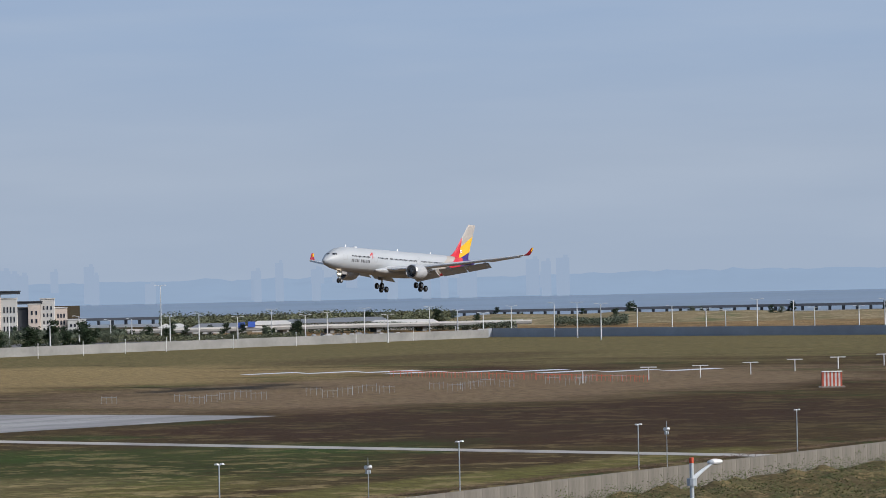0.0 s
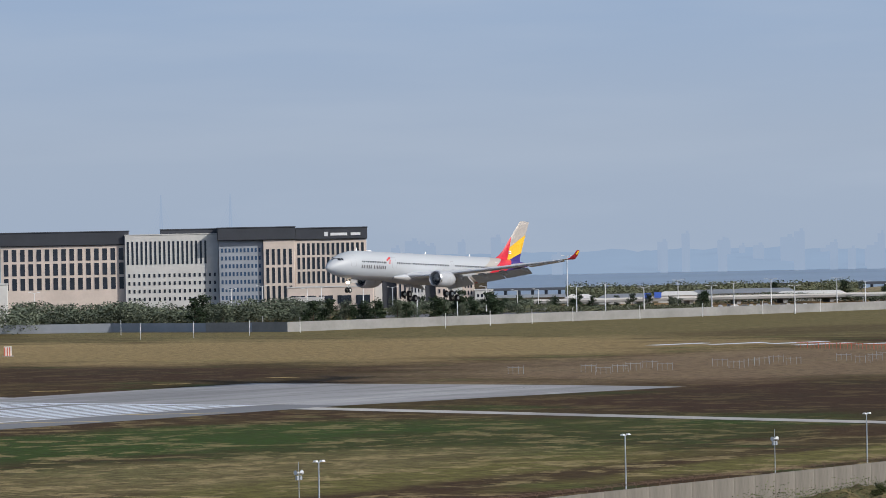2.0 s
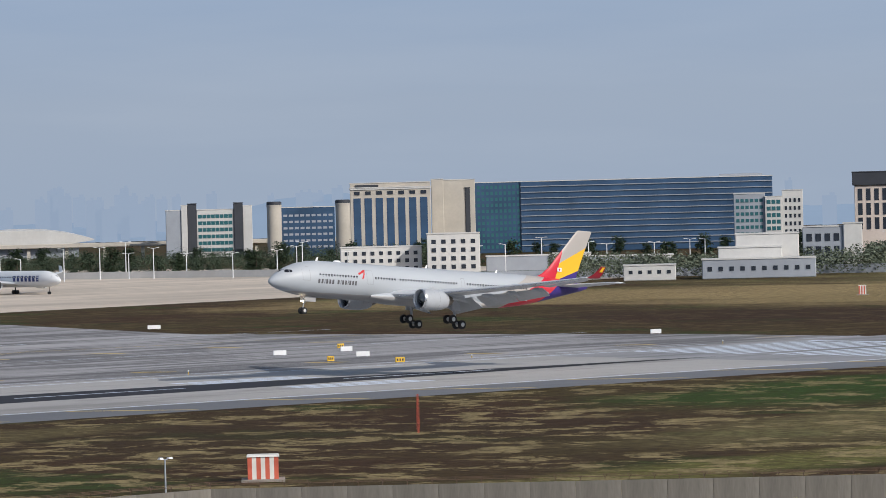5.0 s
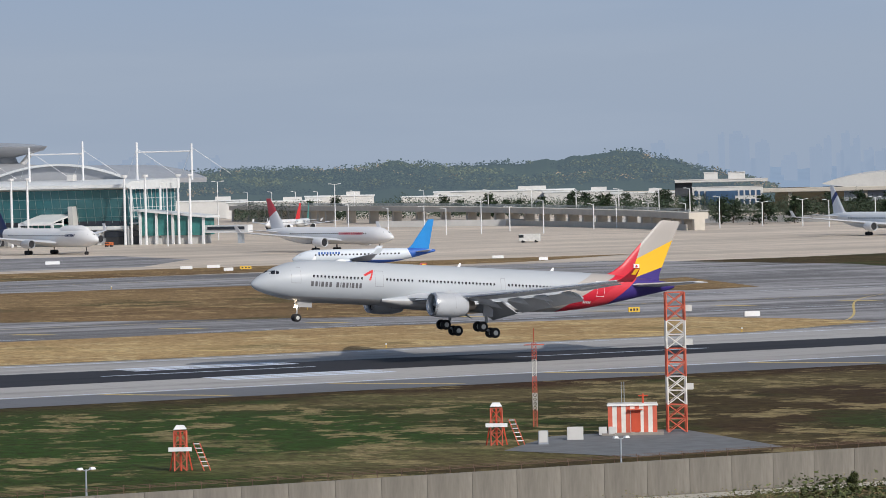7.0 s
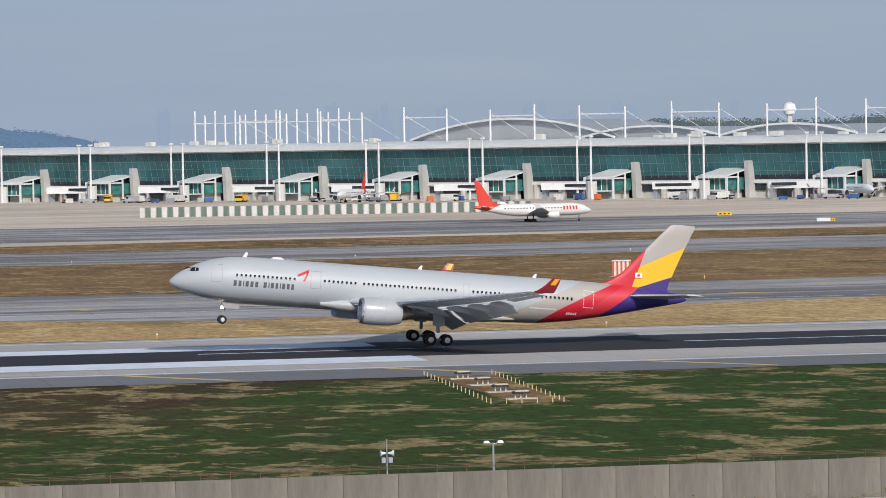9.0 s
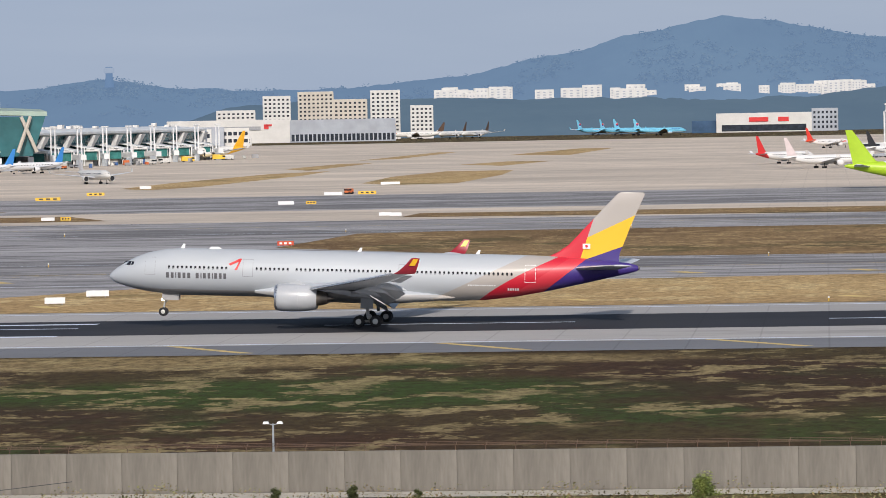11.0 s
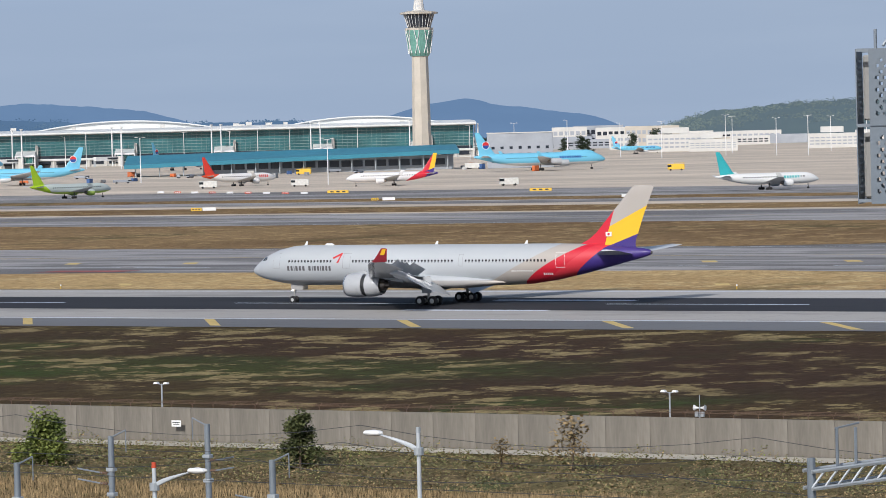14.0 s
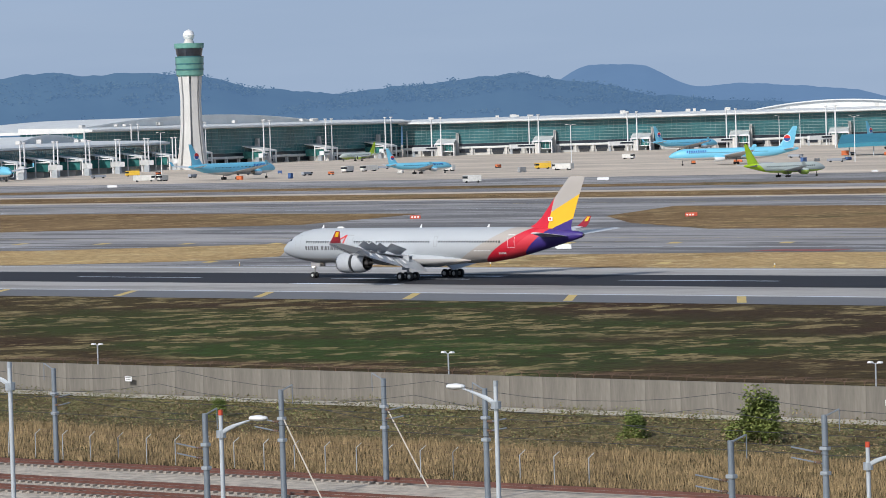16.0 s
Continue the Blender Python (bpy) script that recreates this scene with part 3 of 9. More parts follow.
def add_wing(side):
    rings = []
    for y in (0.5, 2.6, 5, 7.5, 9.4, 12, 15, 18, 21, 24, 27, 29.3):
        le, ch, z = wing_chord(max(y, 2.6))
        main_ch = ch * 0.78
        rings.append([(a - GX, side * b, c) for a, b, c in foil(le, y, z + 0.012 * ch, main_ch, 0.155 - 0.02 * y / 29 - 0.03 * min(1, y / 9), 13)])
    w = part("wing", loft(geo(), rings if side > 0 else [r[::-1] for r in rings]), M_WING, jet, "pale grey swept wing", True)
    le, ch, z = wing_chord(29.3)
    rg = []
    for k in range(7):
        a = k / 6
        rg.append([(p[0] - GX, side * (29.3 + 0.85 * sin(a * 1.2)), p[2] + z + 1.75 * a ** 1.35) for p in foil(le + 0.25 + 2.0 * a, 0, 0, (ch * 0.85) * (1 - 0.62 * a) + 0.1, 0.10, 7)])
    # the section lies flat at the root and stands up at the tip
    part("winglet", loft(geo(), rg if side > 0 else [r[::-1] for r in rg]), M_TIPFIN, jet, "dark red winglet", True)
    g = geo()
    for a, b in ((0.6, 0.98),):
        for o in (-0.02, 0.02):
            z0, z1 = z + 1.75 * 0.62 ** 1.35, z + 1.75 * 0.97 ** 1.35
            y0, y1 = 29.3 + 0.85 * sin(0.74), 29.3 + 0.85 * sin(1.16)
            x0, x1 = le + 1.65, le + 2.3
            n = len(g[0])
            g[0].extend([(x0 + 0.35 - GX, side * (y0 + 0.16 * (o * 50)), z0), (x0 + 1.0 - GX, side * (y0 + 0.1 * (o * 50)), z0), (x1 + 0.75 - GX, side * (y1 + 0.09 * (o * 50)), z1), (x1 + 0.2 - GX, side * (y1 + 0.12 * (o * 50)), z1)])
            g[1].append((n, n + 1, n + 2, n + 3))
    part("winglet_mark", g, M_TIPGOLD, jet, "gold mark on the winglet")
    # flaps, lowered behind the wing
    for y0, y1 in ((3.0, 9.0), (9.9, 15.3), (15.5, 20.6)):
        rings = []
        for y in (y0, y1):
            le, ch, z = wing_chord(y)
            fc = ch * 0.20 + 0.7
            rings.append([(a - GX, side * b, c) for a, b, c in foil(le + ch * 0.79, y, z - 0.018 * ch - 0.15, fc, 0.13, 7, drop=fc * 0.62)])
        part("flap", loft(geo(), rings if side > 0 else [r[::-1] for r in rings]), M_FLAP, jet, "lowered trailing edge flap", True)
    for y0, y1 in ((20.9, 27.6),):
        rings = []
        for y in (y0, y1):
            le, ch, z = wing_chord(y)
            rings.append([(a - GX, side * b, c) for a, b, c in foil(le + ch * 0.775, y, z + 0.002 * ch, ch * 0.23, 0.10, 7, drop=ch * 0.03)])
        part("aileron", loft(geo(), rings if side > 0 else [r[::-1] for r in rings]), M_WING, jet, "", True)
    # leading edge slats
    for y0, y1 in ((4.0, 8.6), (10.3, 16.2), (16.4, 22.3), (22.5, 28.4)):
        rings = []
        for y in (y0, y1):
            le, ch, z = wing_chord(y)
            rings.append([(a - GX, side * b, c) for a, b, c in foil(le - 0.35, y, z - 0.17, 0.9 + ch * 0.05, 0.2, 6, drop=-0.12)])
        part("slat", loft(geo(), rings if side > 0 else [r[::-1] for r in rings]), M_BAREMETAL, jet, "bright drooped leading edge slat", True)
    # flap track fairings
    for y, s in ((7.6, 1.0), (12.4, 0.92), (16.2, 0.85), (20.2, 0.75)):
        le, ch, z = wing_chord(y)
        x0 = le + ch * 0.52
        rg = []
        for a, r in ((0, 0.03), (0.12, 0.22), (0.35, 0.33), (0.6, 0.33), (0.85, 0.2), (1, 0.03)):
            L = 4.6 * s
            rg.append([(x0 + a * L - GX, side * (y + 0.62 * r * cos(t)), z - 0.45 - 1.25 * s * max(0, a - 0.45) ** 1.1 + r * 1.15 * sin(t)) for t in [2 * pi * i / 10 for i in range(10)]])
        part("flap_fairing", loft(geo(), rg), M_NACELLE, jet, "white canoe-shaped flap track fairing", True)
    # spoilers: they lie in the wing and lift after touchdown
    for y0, y1 in ((4.4, 8.8), (10.2, 13.2), (13.4, 16.4), (16.6, 19.6)):
        ym = (y0 + y1) / 2
        le, ch, z = wing_chord(ym)
        hx, hz = le + ch * 0.60, z + 0.012 * ch + ch * 0.052
        g = geo()
        dz = (wing_chord(y1)[2] - wing_chord(y0)[2]) / 2
        dx = (wing_chord(y1)[0] + wing_chord(y1)[1] * 0.60 - wing_chord(y0)[0] - wing_chord(y0)[1] * 0.60) / 2
        depth = 0.13 * ch + 0.55
        ring = []
        for sy, ddx, ddz in ((y0, -dx, -dz), (y1, dx, dz)):
            ring.append([(ddx, side * (sy - ym), ddz), (ddx + depth, side * (sy - ym), ddz - depth * 0.09), (ddx + depth, side * (sy - ym), ddz - depth * 0.09 - 0.03), (ddx, side * (sy - ym), ddz - 0.06)])
        s = part("spoiler", loft(g, ring if side < 0 else [r[::-1] for r in ring]), M_FLAP, jet, "spoiler panel on the wing")
        s.location = (hx - GX, side * ym, hz)
        SPOILERS.append((s, side))


SPOILERS, SLEEVES = [], []


def add_engine(side):
    ey, ez = side * 9.4, 3.05
    x0 = 21.6 - GX
    cowl = lathe(geo(), [(0.55, 1.22), (0.12, 1.30), (0.0, 1.40), (0.10, 1.50), (0.6, 1.60), (1.6, 1.66), (2.85, 1.62), (2.85, 1.5), (2.0, 1.3), (0.9, 1.2)], 40, (x0, ey, ez), cap=False)
    part("engine_cowl", cowl, M_NACELLE, jet, "white engine cowl", True)
    part("intake_lip", lathe(geo(), [(0.3, 1.26), (0.08, 1.32), (-0.02, 1.41), (0.06, 1.49), (0.3, 1.555)], 40, (x0, ey, ez), cap=False), M_BAREMETAL, jet, "bare metal intake lip", True)
    sl = part("reverser_sleeve", lathe(geo(), [(2.86, 1.625), (3.6, 1.58), (4.5, 1.40), (4.95, 1.24), (4.95, 1.20), (4.2, 1.25), (2.86, 1.50)], 40, (x0, ey, ez), cap=False), M_NACELLE, jet, "white sliding reverser sleeve", True)
    SLEEVES.append(sl)
    part("cascade", lathe(geo(), [(2.4, 1.46), (2.8, 1.52), (4.2, 1.28)], 32, (x0, ey, ez), cap=False), M_DARK, jet, "dark reverser cascade", True)
    part("core_cowl", lathe(geo(), [(3.4, 1.0), (4.6, 0.98), (5.6, 0.80), (6.15, 0.66), (6.15, 0.60), (5.2, 0.55)], 28, (x0, ey, ez), cap=False), M_HOT, jet, "scorched metal core nozzle", True)
    part("exhaust_cone", lathe(geo(), [(5.0, 0.45), (6.2, 0.34), (6.9, 0.04)], 20, (x0, ey, ez)), M_HOT, jet, "", True)
    f = part("fan", lathe(geo(), [(0.85, 1.21), (0.9, 0.42), (0.95, 1.21)], 36, (x0, ey, ez)), M_FAN, jet, "dark fan disc")
    g = geo()
    for i in range(22):
        a = 2 * pi * i / 22
        p = lambda r, b, dx: (x0 + dx, ey + r * cos(a + b), ez + r * sin(a + b))
        n = len(g[0])
        g[0].extend([p(0.38, 0, 0.70), p(1.2, 0.05, 0.72), p(1.2, 0.22, 0.86), p(0.38, 0.30, 0.86)])
        g[1].append((n, n + 1, n + 2, n + 3))
    tagged(part("fan_blades", g, M_GEAR, jet, "grey fan blades"), kind="stuff")
    part("spinner", lathe(geo(), [(0.25, 0.02), (0.45, 0.2), (0.8, 0.42)], 20, (x0, ey, ez)), M_GEAR, jet, "", True)
    le, ch, z = wing_chord(9.4)
    rg = []
    for x, zt, zb, w in ((23.2, ez + 1.72, ez + 1.5, 0.06), (24.2, ez + 2.0, ez + 1.3, 0.2), (26.2, z + 0.1, ez + 1.0, 0.24), (28.2, z - 0.1, ez + 0.7, 0.22), (30.5, z - 0.2, z - 0.8, 0.05)):
        rg.append([(x - GX, ey - w, zb), (x - GX, ey + w, zb), (x - GX, ey + w, zt), (x - GX, ey - w, zt)])
    part("pylon", loft(geo(), rg), M_NACELLE, jet, "white engine pylon")


for side in (-1, 1):
    add_wing(side)
    add_engine(side)

# wing to body fairing
rg = []
for x, w, zt, zb in ((18.0, 2.2, 3.6, 2.95), (20.5, 2.9, 4.1, 2.45), (24, 3.25, 4.4, 2.2), (30, 3.3, 4.3, 2.1), (35.5, 3.1, 4.0, 2.2), (39.5, 2.5, 3.6, 2.55), (42, 1.6, 3.3, 2.85)):
    zm, hh = (zt + zb) / 2, (zt - zb) / 2
    rg.append([(x - GX, w * abs(cos(t)) ** 0.6 * (1 if cos(t) > 0 else -1), zm + hh * abs(sin(t)) ** 0.8 * (1 if sin(t) > 0 else -1)) for t in [2 * pi * i / 24 for i in range(24)]])
part("belly_fairing", loft(geo(), rg), M_JET, jet, "", True)

# fin with rounded fillet, rudder, tailplanes
rg = []
for z, x0, ch in ((7.2, 51.0, 10.4), (8.1, 52.9, 8.4), (8.7, 54.1, 7.3), (9.6, 55.35, 6.4), (12.0, 57.55, 5.1), (14.5, 59.85, 3.85), (15.75, 61.0, 3.25), (15.95, 61.4, 2.7)):
    rg.append([(p[0] - GX, p[1], p[2]) for p in foil_up(x0, 0, z, ch, 0.095 if z < 15.9 else 0.05, 9)])
part("fin", loft(geo(), rg), M_FIN, jet, "tall fin, red, gold, dark blue and grey", True)
for side in (-1, 1):
    rg = []
    for k in range(5):
        a = k / 4
        rg.append([(p[0] - GX, side * p[1], p[2]) for p in foil(55.6 + 5.6 * a, 0.6 + 9.0 * a, 6.75 + 0.85 * a, 5.6 - 3.4 * a, 0.09, 8)])
    part("tailplane", loft(geo(), rg if side > 0 else [r[::-1] for r in rg]), M_WING, jet, "pale grey tailplane", True)

# doors, windows, markings on both sides
pane = mesh_of("cabin_window", cbox(geo(), (0, 0, -0.19), (0.24, 0.03, 0.38), 0.06), M_GLASS_DK)
for side in (-1, 1):
    spans = ((7.7, 14.9), (18.3, 22.4), (23.1, 34.8), (36.5, 49.2))
    for a, b in spans:
        x = a
        while x <= b:
            dz = 0.62
            w = part("cabin_window", pane, None, jet)
            w.location = (x - GX, side * (skin(ST, x, dz) + 0.0), ZC + dz)
            x += 0.533
    for x0, x1, z0, z1, col in ((4.7, 6.0, -0.35, 1.75, M_BODYLINE), (16.6, 17.85, -0.35, 1.75, M_BODYLINE), (35.3, 36.0, -0.1, 1.55, M_BODYLINE), (50.3, 51.6, -0.35, 1.75, M_WHITE)):
        g = geo()
        t = 0.06
        for a, b, c, d in ((x0, x0 + t, z0, z1), (x1 - t, x1, z0, z1), (x0, x1, z0, z0 + t), (x0, x1, z1 - t, z1)):
            strip(g, ST, ZC, GX, a, b, c, d, side, 4)
        part("door_outline", g, col, jet, "thin outline of a cabin door")
    # airline name as plain bars, one a letter
    g = geo()
    x = 7.35
    for i, w in enumerate((0.46, 0.42, 0.16, 0.46, 0.44, 0.46, 0, 0.46, 0.16, 0.44, 0.38, 0.16, 0.44, 0.4, 0.42)):
        if w:
            strip(g, ST, ZC, GX, x, x + w * 0.8, -0.66, 0.0, side, 3)
        x += (w + 0.13) if w else 0.42
    tagged(part("title_bars", g, M_TITLE, jet, "dark grey lettering bars"), kind="stuff")
    g = geo()
    patch(g, ST, ZC, GX, [(14.9, 1.15), (15.1, 0.95), (16.15, 1.45), (16.45, 1.78), (16.2, 1.8)], side, 0.05)
    patch(g, ST, ZC, GX, [(15.62, 0.42), (15.95, 0.45), (16.2, 1.1), (15.95, 1.05)], side, 0.05)
    patch(g, ST, ZC, GX, [(15.95, 1.05), (16.2, 1.1), (16.45, 1.78), (16.12, 1.45)], side, 0.05)
    part("logo_mark", g, M_LOGO, jet, "red folded-ribbon mark")
    g = geo()
    for x0, x1, z0, z1 in ((43.6, 47.0, -0.85, -0.70), (48.3, 49.8, -1.35, -1.05)):
        n = int((x1 - x0) / 0.28)
        for i in range(n):
            strip(g, ST, ZC, GX, x0 + i * 0.28, x0 + i * 0.28 + 0.19, z0, z1, side, 1, 0.016)
    tagged(part("small_bars", g, M_WHITE, jet, "small white lettering bars"), kind="stuff")
    # cockpit panes
    for pts in (((1.55, 0.72), (2.15, 0.70), (2.45, 1.10), (2.0, 1.12)), ((2.22, 0.70), (2.75, 0.70), (2.9, 1.18), (2.5, 1.14)), ((2.82, 0.72), (3.2, 0.76), (3.25, 1.12), (2.98, 1.18))):
        g = geo()
        patch(g, ST, ZC, GX, pts, side, 0.05)
        part("cockpit_pane", g, M_GLASS_DK, jet, "dark cockpit window")
    # national flag on the fin: white field with a plain disc
    g = geo()
    n0 = [(57.0 - GX, side * 0.33, 9.15), (57.9 - GX, side * 0.33, 9.15), (57.9 - GX, side * 0.31, 9.75), (57.0 - GX, side * 0.31, 9.75)]
    g[0].extend([(x, y * 1.12, z) for x, y, z in n0]), g[1].append((0, 1, 2, 3) if side < 0 else (3, 2, 1, 0))
    part("flag", g, M_WHITE, jet, "small white flag panel")
    g = tube(geo(), (57.45 - GX, side * 0.34, 9.45), (57.45 - GX, side * 0.39, 9.45), 0.17, 0.17, 12)
    part("flag_disc", g, M_LOGO, jet, "small red and blue disc")
for x, h in ((8.6, 0.55), (30.0, 0.5), (44.2, 0.5)):
    rg = [[(p[0] - GX, p[1], p[2]) for p in foil_up(x + 0.35 * k, 0, ZC + 2.8 + h * k, 0.5 - 0.25 * k, 0.1, 5)] for k in (0, 1)]
    part("blade_aerial", loft(geo(), rg), M_WHITE, jet, "white blade aerial")
part("roof_dome", lathe(geo(), [(0, 0.05), (0.3, 0.3), (1.2, 0.32), (1.7, 0.05)], 12, (12.0 - GX, 0, ZC + 2.75)), M_WHITE, jet, "", True)
part("tail_nozzle", lathe(geo(), [(0, 0.23), (0.12, 0.24), (0.2, 0.12)], 14, (LEN - 0.05 - GX, 0, ZC + 1.55)), M_HOT, jet, "", True)
# undercarriage
ng = 6.67 - GX
part("nose_leg", tube(tube(geo(), (ng + 0.25, 0, 3.2), (ng, 0, 0.6), 0.13, 0.11, 10), (ng + 1.3, 0, 2.9), (ng + 0.1, 0, 1.5), 0.06, 0.06, 8), M_GEAR, jet, "steel nose gear leg")
part("nose_axle", tube(geo(), (ng, -0.5, 0.53), (ng, 0.5, 0.53), 0.08, 0.08, 8), M_GEAR, jet)
for y in (-0.36, 0.36):
    wheel("nose_wheel", jet, ng, y, 0.53, 0.53, 0.4)
for y in (-0.62, 0.62):
    part("gear_door", box(geo(), (ng + 0.9, y, 1.95), (2.0, 0.05, 0.8)), M_JET, jet, "small nose gear door")
LAMP = glow("landing_light", (1.0, 0.82, 0.6), 25.0)
M_REDLAMP = glow("red_beacon_light", (1.0, 0.12, 0.05), 6.0)
for y in (-0.22, 0.22):
    part("landing_light", lathe(geo(), [(-0.12, 0.14), (0.0, 0.15), (0.1, 0.05)], 12, (ng - 0.1, y, 2.0)), LAMP, jet, "lit landing light")
BOGIES = []
for side in (-1, 1):
    y = side * 5.34
    part("main_leg", tube(tube(geo(), (-0.3, side * 4.9, 4.0), (0, y, 0.9), 0.24, 0.2, 12), (0.1, side * 2.9, 3.1), (0, y, 1.7), 0.09, 0.09, 8), M_GEAR, jet, "steel main gear leg")
    part("gear_door", box(geo(), (-0.1, side * 5.75, 1.75), (1.5, 0.07, 2.2)), M_NACELLE, jet, "pale main gear door")
    b = part("bogie_beam", tube(geo(), (-1.15, 0, 0), (1.15, 0, 0), 0.16, 0.16, 10), M_GEAR, jet, "four-wheel bogie beam")
    b.location = (0, y, 0.7)
    BOGIES.append(b)
    for dx in (-1.0, 1.0):
        for dy in (-0.7, 0.7):
            wheel("main_wheel", b, dx, dy, 0, 0.7, 0.5)

# ---- sea, hills and far skyline ----
M_SEA = mat("hazy_sea", (0.22, 0.29, 0.39), 0.45, vary=0.08, scale=0.004, fine=30, stretch=(0.3, 1, 1))
M_SILT = mat("tidal_flat", (0.30, 0.31, 0.32), 0.6, vary=0.15, scale=0.01, stretch=(0.3, 1, 1))


def haze_glow_mat(name, col, lift):
    """Soft distant surface with kilometres of haze painted on as emission in colour lift."""
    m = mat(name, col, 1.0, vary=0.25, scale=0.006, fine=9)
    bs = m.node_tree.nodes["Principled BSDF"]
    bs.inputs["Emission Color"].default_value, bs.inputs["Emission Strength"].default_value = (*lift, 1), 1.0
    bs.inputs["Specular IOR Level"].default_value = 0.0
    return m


# Second colour: the painted haze each glows with, bluer or paler further off.
M_FAR = haze_glow_mat("far_mountain_haze", (0.02, 0.03, 0.04), (0.125, 0.215, 0.375))
M_MID = haze_glow_mat("haze_blue_mountain", (0.022, 0.035, 0.035), (0.084, 0.158, 0.290))
M_GREENHILL = haze_glow_mat("wooded_hill", (0.03, 0.04, 0.022), (0.088, 0.124, 0.158))
M_HILLTREE = haze_glow_mat("hill_trees", (0.085, 0.10, 0.055), (0.092, 0.118, 0.138))
M_HILLROCK = haze_glow_mat("hill_rock", (0.28, 0.21, 0.14), (0.10, 0.115, 0.125))
M_WOODS = haze_glow_mat("far_woods", (0.028, 0.036, 0.03), (0.082, 0.138, 0.215))
M_MIDPALE = haze_glow_mat("hazy_mountain", (0.025, 0.036, 0.036), (0.126, 0.210, 0.350))
M_MIDTREE = haze_glow_mat("mountain_trees", (0.040, 0.052, 0.040), (0.078, 0.150, 0.275))
M_PALETREE = haze_glow_mat("hazy_mountain_trees", (0.038, 0.048, 0.040), (0.120, 0.200, 0.335))
M_LOWHILL = haze_glow_mat("low_hill", (0.03, 0.04, 0.025), (0.098, 0.140, 0.185))
M_LOWTREE = haze_glow_mat("low_hill_trees", (0.085, 0.10, 0.06), (0.098, 0.136, 0.170))
M_CITY = haze_glow_mat("hazy_city", (0.03, 0.03, 0.03), (0.300, 0.385, 0.520))
M_SHORE = haze_glow_mat("hazy_shore", (0.02, 0.03, 0.04), (0.275, 0.365, 0.505))
M_SEABAND = haze_glow_mat("far_sea", (0.04, 0.05, 0.06), (0.225, 0.305, 0.435))


def polar(az, d):
    a = radians(az)
    return -d * sin(a), d * cos(a)


def ridge(name, knots, dist, material, label, rough=0.05, seed=0.0, step=0.06, category="hills"):
    """A chain of hills: knots (azimuth, elevation in degrees) joined by rounded saddles, with a wooded, uneven crest."""
    pts, az = [], knots[0][0]
    g = geo()
    back, crest, foot = [], [], []
    while az <= knots[-1][0]:
        for (a0, e0), (a1, e1) in zip(knots, knots[1:]):
            if a0 <= az <= a1:
                k = (az - a0) / (a1 - a0)
                k = k * k * (3 - 2 * k) * 0.6 + k * 0.4
                e = e0 + (e1 - e0) * k
                break
        e += rough * (noise.fractal((az * 2.1 + seed, seed, 0), 0.9, 2.0, 5) * 0.9 + 0.35 * noise.noise((az * 25, seed, 3)))
        h = EYE_HEIGHT + dist * tan(radians(max(e, -0.27)))
        x, y = polar(az, dist)
        crest.append((x, y, max(h, 1.0)))
        x, y = polar(az, dist - 260)
        foot.append((x, y, -1.0))
        x, y = polar(az, dist + 60)
        back.append((x, y, -1.0))
        az += step
    rows = [foot]
    for k in (0.25, 0.5, 0.75, 0.9):
        rows.append([(f[0] + (c[0] - f[0]) * k, f[1] + (c[1] - f[1]) * k, c[2] * (k ** 0.8) * (1 + 0.10 * noise.noise((c[0] * 0.01, k * 5, seed)))) for f, c in zip(foot, crest)])
    rows += [crest, back]
    loft(g, [r[::-1] for r in rows], cap=False, closed=False)
    setting(name, g, material, label, category, smooth=True)


GREEN_CREST = ((-32.2, -0.28), (-31.6, -0.1), (-31.0, 0.02), (-30.6, 0.15), (-30.1, 0.30), (-29.5, 0.27), (-28.9, 0.2), (-27.5, 0.12), (-26.4, 0.2), (-25.9, 0.12), (-24.2, 0.13), (-22.5, 0.10), (-20.5, 0.24), (-18.5, 0.32), (-17.0, 0.22), (-15.0, 0.28), (-13.2, 0.2), (-11, -0.2))
MOUNT = ((-8, -0.3), (-5, 0.3), (-2.8, 0.95), (-0.9, 1.08), (1.5, 1.44), (2.8, 1.2), (3.95, 0.92), (5.6, 0.60), (7.2, 0.46), (8.4, 0.44), (9.8, 0.5), (10.9, 0.66), (12.3, 0.5), (13.8, 0.70), (15.2, 0.45), (16.6, 0.3), (18.0, 0.12), (19.5, -0.1))
RANGE = ((31, -0.25), (33, 0.1), (35.5, 0.13), (36.9, 0.2), (38.2, 0.33), (39.3, 0.56), (40.4, 0.72), (42.0, 0.58), (43.0, 0.5), (44.2, 0.6), (45.2, 0.85), (46.2, 0.90), (46.8, 0.87), (47.3, 0.94), (48.5, 0.84), (52, 0.7))
LOW_CREST = ((17.5, -0.2), (18.6, 0.24), (20.0, 0.25), (22.0, 0.19), (24.0, 0.22), (25.3, 0.2), (26.5, 0.1), (27.5, -0.15), (29.0, -0.3))
ridge("mountain", MOUNT, 4900, M_MIDPALE, "broad wooded mountain under painted blue haze", 0.04, 3.0)
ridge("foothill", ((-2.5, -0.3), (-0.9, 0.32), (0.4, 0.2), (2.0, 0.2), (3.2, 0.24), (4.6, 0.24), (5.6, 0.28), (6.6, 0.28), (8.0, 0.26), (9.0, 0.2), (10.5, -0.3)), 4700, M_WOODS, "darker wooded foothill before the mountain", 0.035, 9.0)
ridge("mountain_range", RANGE, 4800, M_MID, "long wooded ridge under painted blue haze", 0.035, 5.0)
